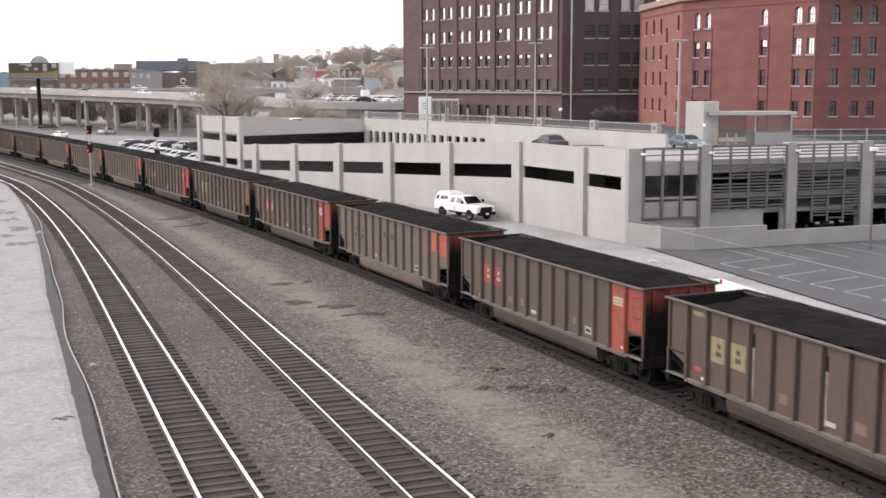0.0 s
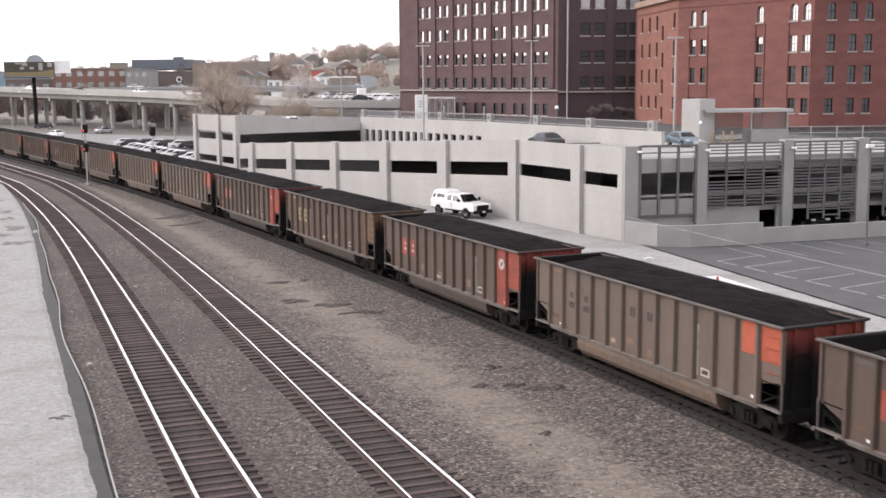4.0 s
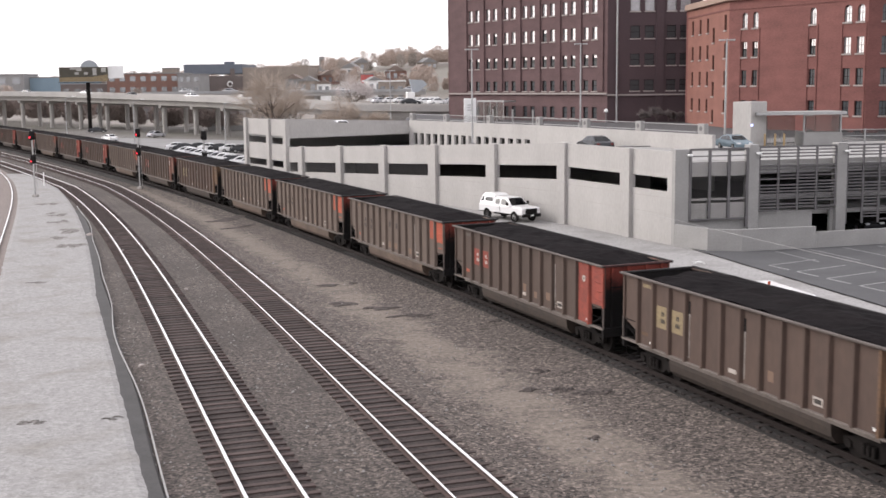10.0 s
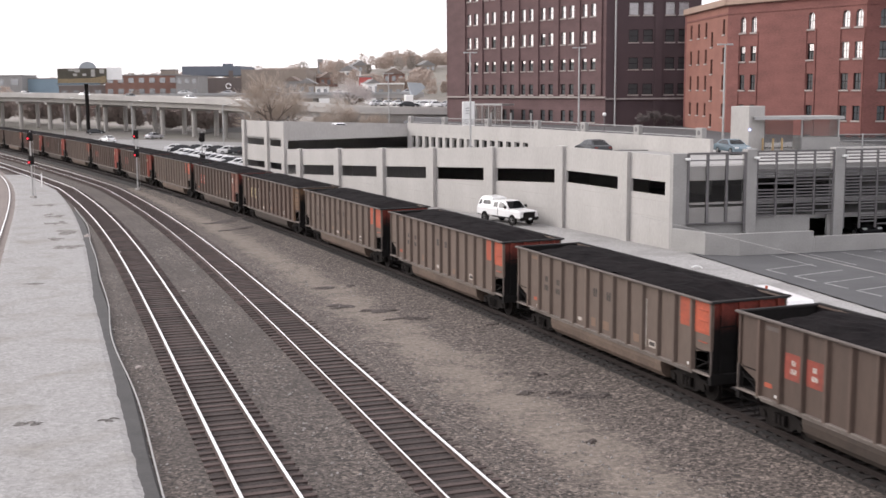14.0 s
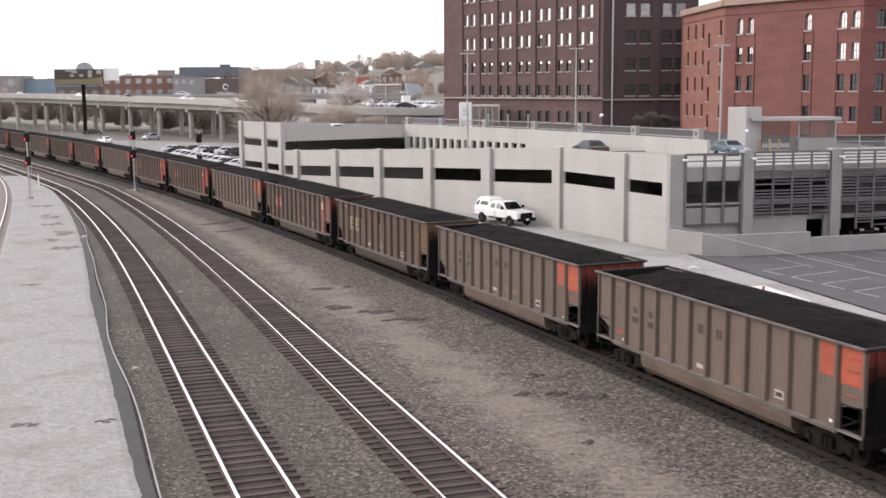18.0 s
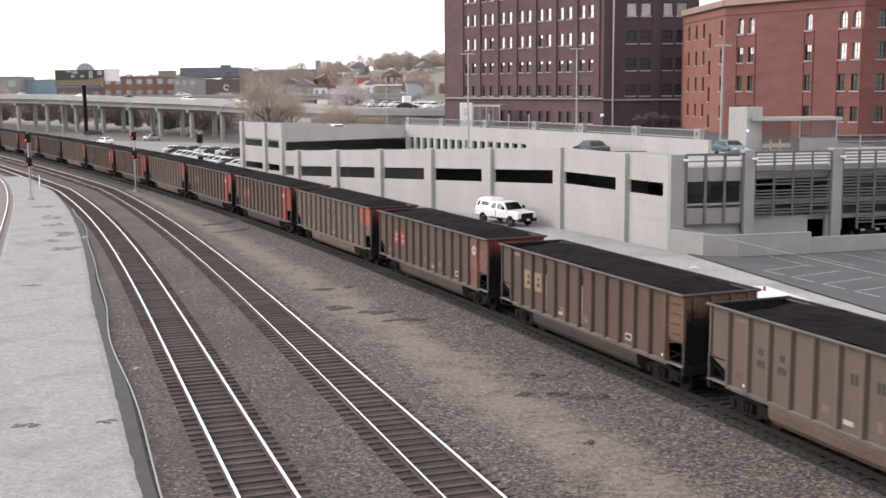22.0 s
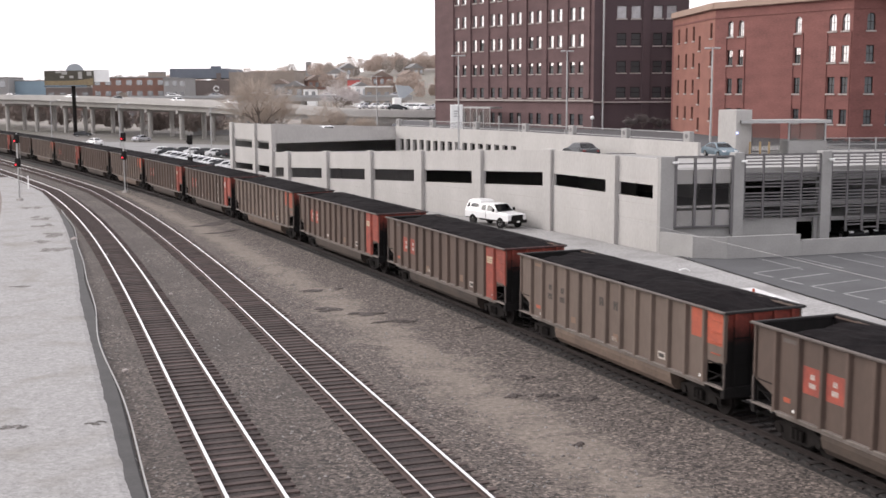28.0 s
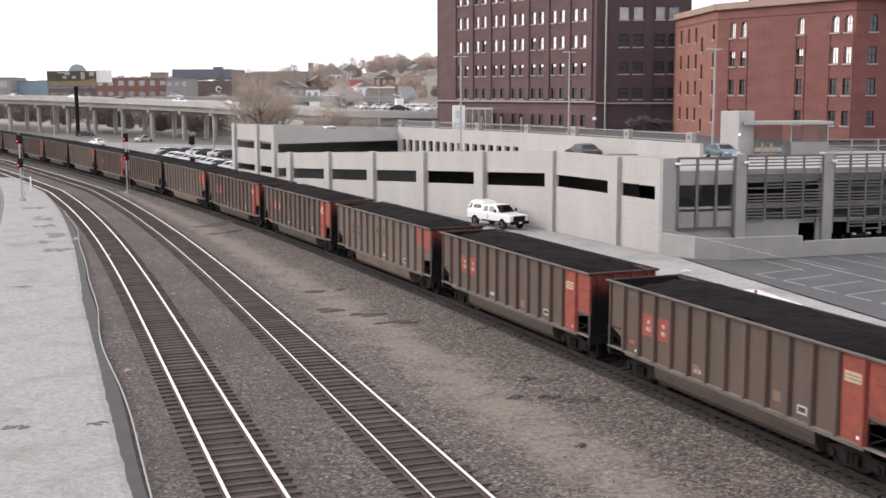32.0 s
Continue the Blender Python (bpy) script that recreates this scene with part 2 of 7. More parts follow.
def prism(bm, outline, y0, y1, m=None):
    """Extrudes an outline of (x, z) from y0 to y1."""
    a = [bm.verts.new((x, y0, z)) for x, z in outline]
    b = [bm.verts.new((x, y1, z)) for x, z in outline]
    k = len(a)
    fs = [bm.faces.new(a), bm.faces.new(b[::-1])]
    for i in range(k):
        fs.append(bm.faces.new((a[i], b[i], b[(i + 1) % k], a[(i + 1) % k])))
    bmesh.ops.recalc_face_normals(bm, faces=fs)
    if m:
        bmesh.ops.transform(bm, matrix=m, verts=a + b)
    return bm


def tube(points, r, n):
    """One round tube along a line of points."""
    vs, fs = [], []
    for i, p in enumerate(points):
        d = (points[min(i + 1, len(points) - 1)] - points[max(i - 1, 0)]).normalized()
        u = d.orthogonal().normalized()
        w = d.cross(u)
        vs += [tuple(p + (u * math.cos(k * 6.2832 / n) + w * math.sin(k * 6.2832 / n)) * r) for k in range(n)]
        if i:
            a, b = (i - 1) * n, i * n
            fs += [(a + k, a + (k + 1) % n, b + (k + 1) % n, b + k) for k in range(n)]
    fs += [tuple(range(n))[::-1], tuple(range(len(vs) - n, len(vs)))]
    return vs, fs


def raw(name, verts, faces, mat):
    me = bpy.data.meshes.new(name)
    me.from_pydata(verts, [], faces)
    me.materials.append(mat)
    me.update()
    return me


# ---- the lines of the tracks: x as a function of the way ahead, y ----
def poly(c, y):
    v = 0.0
    for k in c:
        v = v * (y / 100) + k
    return v


def slope(fn, y):
    return (fn(y + 0.5) - fn(y - 0.5))


TRAIN_Z = 0.22
TRAIN_SIDE = (-0.032, 1.054, -9.868, -31.398, 21.58)


def train_x(y):
    s = (poly(TRAIN_SIDE, y + 0.5) - poly(TRAIN_SIDE, y - 0.5))
    return poly(TRAIN_SIDE, y) + 1.6 * math.sqrt(1 + s * s)


def second_x(y):
    s = slope(train_x, y)
    return min(poly((0.038, -0.476, 2.252, -7.757, 6.269, -35.946, 11.203), y), train_x(y) - 4.7 * math.sqrt(1 + s * s))


def first_x(y):
    s = slope(second_x, y)
    return min(poly((1.913, -10.85, 12.18, -38.84, 6.185), min(y, 230)) - max(0, y - 230) * 0.6, second_x(y) - 4.5 * math.sqrt(1 + s * s))


def siding_x(y):
    return poly((-11.0, 28.632, -58.088, 2.149), y) if y > 54 else -22.6 + (54 - y) * 0.33


def line_of(fn, y0, y1, step):
    """Points and headings along a line: (x, y, way along, angle)."""
    out, s, y = [], 0.0, y0
    px_, py_ = fn(y), y
    while y <= y1:
        x = fn(y)
        s += math.hypot(x - px_, y - py_)
        px_, py_ = x, y
        out.append((x, y, s, math.atan2(1.0, slope(fn, y))))
        y += step
    return out


def ribbon(fn, y0, y1, step, profile, mat, name):
    """Sweeps a cross section of (offset to the right, z) along a line."""
    vs, fs, k = [], [], len(profile)
    for i, (x, y, s, a) in enumerate(line_of(fn, y0, y1, step)):
        nx, ny = math.sin(a), -math.cos(a)
        vs += [(x + nx * o, y + ny * o, z) for o, z in profile]
        if i:
            b, c = (i - 1) * k, i * k
            fs += [(b + j, b + j + 1, c + j + 1, c + j) for j in range(k - 1)]
    return raw(name, vs, fs, mat)


# ---- ground ----
ground = tagged(new("ground", raw("ground", [(-3000, -300, -0.32), (3000, -300, -0.32), (3000, 4500, -0.32), (-3000, 4500, -0.32)], [(0, 1, 2, 3)], M_EARTH)),
                "broad flat brown earth of the rail corridor", "ground", kind="structure")


def edge_strip(name, left, right, y0, y1, step, mat, z, label, ragged=0.0, seed=0.0, cells=6):
    """A sheet between two lines, with ragged edges and a slightly uneven top."""
    vs, fs, i, y = [], [], 0, y0
    zl, za, zb = z if isinstance(z, tuple) else (z, z, z)
    while y <= y1:
        a = left(y) + ragged * noise.noise((seed, y * 0.8, 1.0)) + ragged * 0.6 * noise.noise((seed, y * 2.7, 4.0))
        b = right(y) + ragged * noise.noise((seed + 7, y * 0.8, 2.0)) + ragged * 0.6 * noise.noise((seed + 7, y * 2.7, 5.0))
        for k in range(cells + 1):
            x = a + (b - a) * k / cells
            edge = k in (0, cells)
            vs.append((x, y, (zl if k < 2 else za) + (zb - za) * (k / cells) ** 4 - (0.05 if edge else 0.0) + (0 if edge else 0.025 * noise.noise((x * 0.9, y * 0.9, 3)))))
        if i:
            p, q = (i - 1) * (cells + 1), i * (cells + 1)
            fs += [(p + k, p + k + 1, q + k + 1, q + k) for k in range(cells)]
        i += 1
        y += step
    me = raw(name, vs, fs, mat)
    at_ = me.attributes.new("across", "FLOAT", "POINT")
    at_.data.foreach_set("value", [(k % (cells + 1)) / cells for k in range(len(vs))])
    return tagged(new(name, me), label, "ground", kind="structure")


def path_right(y):
    return first_x(y) - 3.3 + max(0.0, y - 60) * 0.03


edge_strip("ballast_bed", lambda y: first_x(y) - 5.5, lambda y: train_x(y) + 4.5, 8, 330, 1.0, M_BALLAST, -0.27, "grey crushed stone ballast under the tracks", cells=24)
edge_strip("dirt_strip", lambda y: second_x(y) + 1.12, lambda y: train_x(y) - 1.36, 10, 130, 0.4, M_DIRT, (-0.15, -0.225, 0.035),
           "sandy brown gravel between the tracks", ragged=0.16, cells=20)
# Dark strip added for the train's shade, along with spilled coal dust.
edge_strip("coal_spill", lambda y: train_x(y) - 1.36, lambda y: train_x(y) - 0.9, 10, 120, 0.4, M_SHADEBAL, 0.058, "dark ballast between the tie ends, coloured with coal dust and the train's shade", ragged=0.08, seed=11, cells=4)
edge_strip("service_path", lambda y: min(siding_x(y) + 1.35, path_right(y) - 0.5), lambda y: path_right(y) - 0.02, 8, 150, 0.25, M_PATH, -0.08, "pale grey gravel service path beside the tracks", ragged=0.07, seed=3, cells=20)


edge_strip("service_yard", lambda y: siding_x(y) - 30, lambda y: siding_x(y) - 2.1, 20, 150, 0.8, M_PAD, -0.08, "bright pale yellowish yard beyond the branch track", ragged=0.25, seed=5, cells=12)
edge_strip("branch_bed", lambda y: siding_x(y) - 2.2, lambda y: siding_x(y) + 2.2, 20, 215, 1.0, M_BALLAST, -0.24, "dark ballast bed of the branch track", cells=4)

# ---- tracks ----
RAIL_PROFILE = [(-0.07, -0.17), (-0.065, -0.155), (-0.012, -0.13), (-0.012, -0.045), (-0.037, -0.035), (-0.037, -0.004)]
RAIL_SIDE_B = [(0.037, -0.004), (0.037, -0.035), (0.012, -0.045), (0.012, -0.13), (0.065, -0.155), (0.07, -0.17)]
# Head is wider than the rail below it, to imitate glare on the steel.
RAIL_HEAD = [(-0.050, -0.026), (-0.049, -0.006), (-0.042, 0.0), (0.042, 0.0), (0.049, -0.006), (0.050, -0.026)]
BALLAST_PROFILE = [(-2.5, -0.33), (-1.75, -0.225), (-1.3, -0.225), (1.3, -0.225), (1.75, -0.225), (2.5, -0.33)]
tie_mesh = mesh_of(boxes((-1.28, 1.28, -0.105, 0.105, -0.32, -0.15), bevel=0.012), "tie", M_TIE)
plate_mesh = mesh_of(boxes((-0.15, 0.15, -0.09, 0.09, -0.152, -0.135)), "tie_plate", M_RAILSIDE)
# Darker tie wood: the shade under the train is put into it.
M_TIE_DARK = material("dark_tie_wood", (0.0304, 0.0228, 0.0208), (0.0182, 0.0135, 0.0122), 3, 24, 0.95, bump=0.3, vary=0.3, stretch=(1, 6, 1))
dark_tie_mesh = mesh_of(boxes((-1.28, 1.28, -0.105, 0.105, -0.32, -0.15), bevel=0.012), "tie", M_TIE_DARK)
TIE_V = [v.co.copy() for v in tie_mesh.vertices]
TIE_F = [tuple(p.vertices) for p in tie_mesh.polygons]


def railway(name, fn, y0, y1, label, near, shiny=True, dz=0.0, buried=False, worn=(1.0, 1.0)):
    """A track: ballast shoulder, ties one by one where they are near, two rails."""
    t = thing(name, label, "railway track", kind="structure")
    part("ballast_shoulder", ribbon(fn, y0, y1, 1.5, [(a * (0.8 if dz else 1.0), z + dz if abs(a) < 2 else z) for a, z in BALLAST_PROFILE], M_BALLAST if shiny else M_SHADEBAL, "ballast_shoulder"), None, t)
    # Each head's width is scaled to imitate how strongly that rail glints.
    for o, head_scale in zip((-0.7525, 0.7525), worn):
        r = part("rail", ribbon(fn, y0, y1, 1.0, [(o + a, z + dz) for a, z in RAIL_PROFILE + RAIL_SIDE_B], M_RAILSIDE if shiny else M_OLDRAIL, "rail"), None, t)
        part("rail_head", ribbon(fn, y0, y1, 1.0, [(o + a * head_scale, z + dz + 0.001) for a, z in RAIL_HEAD], M_RAILTOP if shiny else M_OLDRAIL, "rail_head"), None, r,
             "worn shiny running surface" if shiny else "")
    if buried:
        part("dust_bed", ribbon(fn, y0, y1, 1.0, [(-1.9, -0.25), (-1.3, -0.145), (0.0, -0.12), (1.3, -0.145), (1.9, -0.25)], M_DUSTBED, "dust_bed"), None, t, "pale dusty fill that buries the ties")
    elif shiny:
        part("fouled_bed", ribbon(fn, y0, y1, 1.0, [(-1.27, -0.23), (-1.1, -0.197), (0.0, -0.19), (1.1, -0.197), (1.27, -0.23)], M_TRACKBED, "fouled_bed"), None, t, "dirty fines packed between the ties")
    line = line_of(fn, y0, y1, 0.05)
    want, vs, fs = 0.0, [], []
    rnd = random.Random(len(name))
    for x, y, s, a in line:
        if s < want:
            continue
        want = s + 0.53
        m = Matrix.Translation((x, y, dz + rnd.uniform(-0.012, 0.006))) @ Matrix.Rotation(a - math.pi / 2 + rnd.uniform(-0.012, 0.012), 4, "Z")
        if near[0] <= y <= near[1]:
            ob = part("tie", tie_mesh if shiny else dark_tie_mesh, None, t)
            ob.matrix_world = m
        else:
            k = len(vs)
            vs += [tuple(m @ v) for v in TIE_V]
            fs += [tuple(k + i for i in f) for f in TIE_F]
    if vs:
        tagged(part("far_ties", raw("far_ties", vs, fs, M_TIE if shiny else M_TIE_DARK), None, t), kind="stuff")
    return t


railway("track_first", first_x, 15, 330, "curving main track with shiny rails and dark wooden ties", (24, 92))
# Left head is narrowed to stand for its weaker reflection.
railway("track_second", second_x, 15, 330, "curving main track with shiny rails on weathered ties", (22, 88), worn=(0.62, 0.95))
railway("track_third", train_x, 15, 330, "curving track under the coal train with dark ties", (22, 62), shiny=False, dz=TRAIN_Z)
railway("track_siding", siding_x, 20, 215, "branch track with buried ties curving away beside the gravel path", (70, 90), buried=True)

# ---- coal train ----
PITCH, SPEED, START = 16.18, 5.88, 2.0
BODY_L, HALF_W, TOP, SILL = 14.7, 1.57, 3.59, 1.10
SHEET_Y = HALF_W - 0.15
BAYS = 14
M_TAUPE = material("grimy_taupe_paint", (0.1015, 0.0695, 0.0544), (0.0654, 0.0441, 0.0354), 0.8, 6, 0.75, bump=0.05, mix=0.8, stretch=(1, 1, 0.4), vary=0.16)
M_TAUPE_W = material("warm_brown_paint", (0.0966, 0.0624, 0.0479), (0.0589, 0.0381, 0.0308), 0.8, 6, 0.75, bump=0.05, mix=0.8, stretch=(1, 1, 0.4), vary=0.1)
M_TAUPE_G = material("greyish_taupe_paint", (0.1395, 0.1037, 0.0842), (0.0930, 0.0683, 0.0555), 0.8, 6, 0.75, bump=0.05, mix=0.8, stretch=(1, 1, 0.4), vary=0.1)
M_CHORD = material("dusty_chord", (0.1254, 0.1051, 0.0950), (0.0694, 0.0560, 0.0507), 1.2, 16, 0.8)
M_LEDGE = material("dusty_sill", (0.2001, 0.1726, 0.1551), (0.1001, 0.0826, 0.0725), 0.9, 12, 0.85)
M_TAG = material("white_reflector", (0.85, 0.85, 0.83), (0.75, 0.75, 0.73), 4, 30, 0.3, bump=0.0)
M_PLATE = material("notice_plate", (0.4402, 0.3669, 0.2535), (0.3335, 0.2535, 0.1734), 4, 20, 0.7, bump=0.0)
M_RED = material("faded_red_paint", (0.3068, 0.0614, 0.0387), (0.1601, 0.0387, 0.0293), 2.2, 12, 0.7, vary=0.14)
M_ORANGE = material("orange_paint", (0.4002, 0.0834, 0.04), (0.2401, 0.0567, 0.0334), 1.3, 9, 0.7, vary=0.14)
M_YELLOW = material("yellow_panel", (0.2935, 0.2301, 0.1267), (0.1734, 0.1301, 0.08), 2, 12, 0.7)
M_OCHRE = material("rusty_ochre_paint", (0.1668, 0.0947, 0.05), (0.0734, 0.044, 0.03), 0.9, 12, 0.75)
# Darkened red for the rim of the end.
M_DARKRED = material("darkened_red_paint", (0.0667, 0.0187, 0.016), (0.0267, 0.012, 0.0113), 0.8, 10, 0.85)
M_FADED = material("browned_red_paint", (0.2201, 0.0967, 0.07), (0.1067, 0.05, 0.038), 1.8, 9, 0.75, vary=0.1)


def shaded_end(name, paint_a, paint_b):
    """End-sheet paint with coal dust and the shade between cars put in, blackest low down, in an uneven front."""
    m = material(name, paint_a, paint_b, 0.8, 6, 0.85)
    n, l = m.node_tree.nodes, m.node_tree.links
    b = n["Principled BSDF"]
    b.inputs["Specular IOR Level"].default_value = 0.2
    src = b.inputs["Base Color"].links[0].from_socket
    co = n.new("ShaderNodeTexCoord")
    sep = n.new("ShaderNodeSeparateXYZ")
    l.new(co.outputs["Object"], sep.inputs[0])
    nz = n.new("ShaderNodeTexNoise")
    nz.inputs["Scale"].default_value, nz.inputs["Detail"].default_value = 2.2, 6
    l.new(co.outputs["Object"], nz.inputs["Vector"])
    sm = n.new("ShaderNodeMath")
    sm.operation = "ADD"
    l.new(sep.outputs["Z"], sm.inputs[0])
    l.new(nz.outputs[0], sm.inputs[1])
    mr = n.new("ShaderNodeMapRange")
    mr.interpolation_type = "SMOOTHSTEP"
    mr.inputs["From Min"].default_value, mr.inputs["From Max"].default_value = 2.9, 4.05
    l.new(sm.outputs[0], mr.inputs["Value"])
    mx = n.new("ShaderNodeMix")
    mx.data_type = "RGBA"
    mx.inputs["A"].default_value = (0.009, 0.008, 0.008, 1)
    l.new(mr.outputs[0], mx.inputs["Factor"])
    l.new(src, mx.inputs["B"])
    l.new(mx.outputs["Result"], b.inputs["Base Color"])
    return m


M_END_RED = shaded_end("shaded_red_end", (0.2401, 0.05, 0.0334), (0.1067, 0.0267, 0.0213))
M_END_OCHRE = shaded_end("shaded_ochre_end", (0.2001, 0.1201, 0.0667), (0.0934, 0.0567, 0.0367))
M_END_DARK = shaded_end("shaded_brown_end", (0.08, 0.0334, 0.0267), (0.0334, 0.0187, 0.0167))
# Tub brown is darker than the side sheets above it.
M_TUB = material("brown_tub_paint", (0.0595, 0.0425, 0.0329), (0.0312, 0.0232, 0.0193), 0.8, 7, 0.8, vary=0.15)
M_TUB_G = material("dusty_tub_paint", (0.1394, 0.0987, 0.0748), (0.0770, 0.0540, 0.0418), 0.8, 7, 0.8, vary=0.15)
M_DARKCHORD = material("dark_chord", (0.0147, 0.012, 0.012), (0.0067, 0.006, 0.006), 1.2, 16, 0.9)
M_DUST = material("pale_dust_streak", (0.3335, 0.3068, 0.2801), (0.2268, 0.2001, 0.1801), 3, 14, 0.9, stretch=(1, 1, 0.2))
M_LETTER = material("white_lettering", (0.46, 0.42, 0.38), (0.34, 0.30, 0.27), 4, 30, 0.7)
M_INK = material("dark_lettering", (0.05, 0.04, 0.0367), (0.0334, 0.03, 0.0267), 4, 30, 0.8)
M_RUSTP = material("pale_rust_patch", (0.2017, 0.1297, 0.0912), (0.1441, 0.0960, 0.0721), 3, 20, 0.85)


def bay_x(i):
    return -BODY_L / 2 + 0.08 + (BODY_L - 0.16) * i / BAYS


def wheelset_mesh():
    bm = bmesh.new()
    rod(bm, (0, -0.85, 0), (0, 0.85, 0), 0.08, 8)
    for s in (-1, 1):
        rod(bm, (0, s * 0.685, 0), (0, s * 0.715, 0), 0.495, 20)
        rod(bm, (0, s * 0.715, 0), (0, s * 0.815, 0), 0.457, 20)
        for k in range(3):
            a = k * 2.094
            box(bm, math.cos(a) * 0.24 - 0.06, math.cos(a) * 0.24 + 0.06, min(s * 0.815, s * 0.825), max(s * 0.815, s * 0.825), math.sin(a) * 0.24 - 0.06, math.sin(a) * 0.24 + 0.06)
    return mesh_of(bm, "wheelset", M_STEEL)


def side_frame_mesh():
    bm = bmesh.new()
    prism(bm, [(-1.15, 0.38), (-1.15, 0.62), (-0.72, 0.70), (-0.35, 0.92), (0.35, 0.92), (0.72, 0.70), (1.15, 0.62), (1.15, 0.38), (0.72, 0.40), (0.42, 0.22), (-0.42, 0.22), (-0.72, 0.40)], -0.08, 0.08)
    for s in (-0.89, 0.89):
        rod(bm, (s, -0.14, 0.46), (s, 0.14, 0.46), 0.13, 10)
    for k in (-0.2, 0, 0.2):
        rod(bm, (k, -0.16, 0.34), (k, -0.16, 0.66), 0.075, 8)
    return mesh_of(bm, "side_frame", M_STEEL)


LETTERS = {}


def letters(rows, w, h, mat, parent, x0, y0, z0, label=""):
    """Plain bars in place of the lettering: rows of bars, each a letter's size."""
    if (w, h, mat.name) not in LETTERS:
        LETTERS[(w, h, mat.name)] = mesh_of(boxes((-w / 2, w / 2, -0.006, 0.004, -h / 2, h / 2)), "letter_bar", mat)
    for r, marks in enumerate(rows):
        n = len(marks)
        for i, c in enumerate(marks):
            if c != " ":
                o = part("letter_bar", LETTERS[(w, h, mat.name)], None, parent, label)
                o.location = (x0 + (i - (n - 1) / 2) * w * 1.45, y0, z0 + (len(rows) / 2 - r - 0.5) * h * 1.7)


def lattice(us, zs, thick):
    """A ladder: full bars along the first and last strip, rungs in every second row between."""
    bm = bmesh.new()
    grid = [[bm.verts.new((u, 0, z)) for z in zs] for u in us]
    for a in range(len(us) - 1):
        for b in range(len(zs) - 1):
            if a in (0, len(us) - 2) or b % 2:
                bm.faces.new((grid[a][b], grid[a + 1][b], grid[a + 1][b + 1], grid[a][b + 1]))
    bmesh.ops.solidify(bm, geom=list(bm.faces), thickness=thick)
    return bm


def hat_rib(base, front, deep, z0, z1):
    """An upright pressed rib: wide at the sheet, narrow at its face, with eased corners."""
    bm = bmesh.new()
    ring = [(-base, 0.0), (-front - 0.012, -deep + 0.02), (-front + 0.012, -deep), (front - 0.012, -deep), (front + 0.012, -deep + 0.02), (base, 0.0)]
    lo = [bm.verts.new((x, y, z0)) for x, y in ring]
    hi = [bm.verts.new((x, y, z1)) for x, y in ring]
    k = len(ring)
    fs = [bm.faces.new(lo), bm.faces.new(hi[::-1])]
    fs += [bm.faces.new((lo[i], lo[(i + 1) % k], hi[(i + 1) % k], hi[i])) for i in range(k)]
    bmesh.ops.recalc_face_normals(bm, faces=fs)
    return bm


MESH = {}


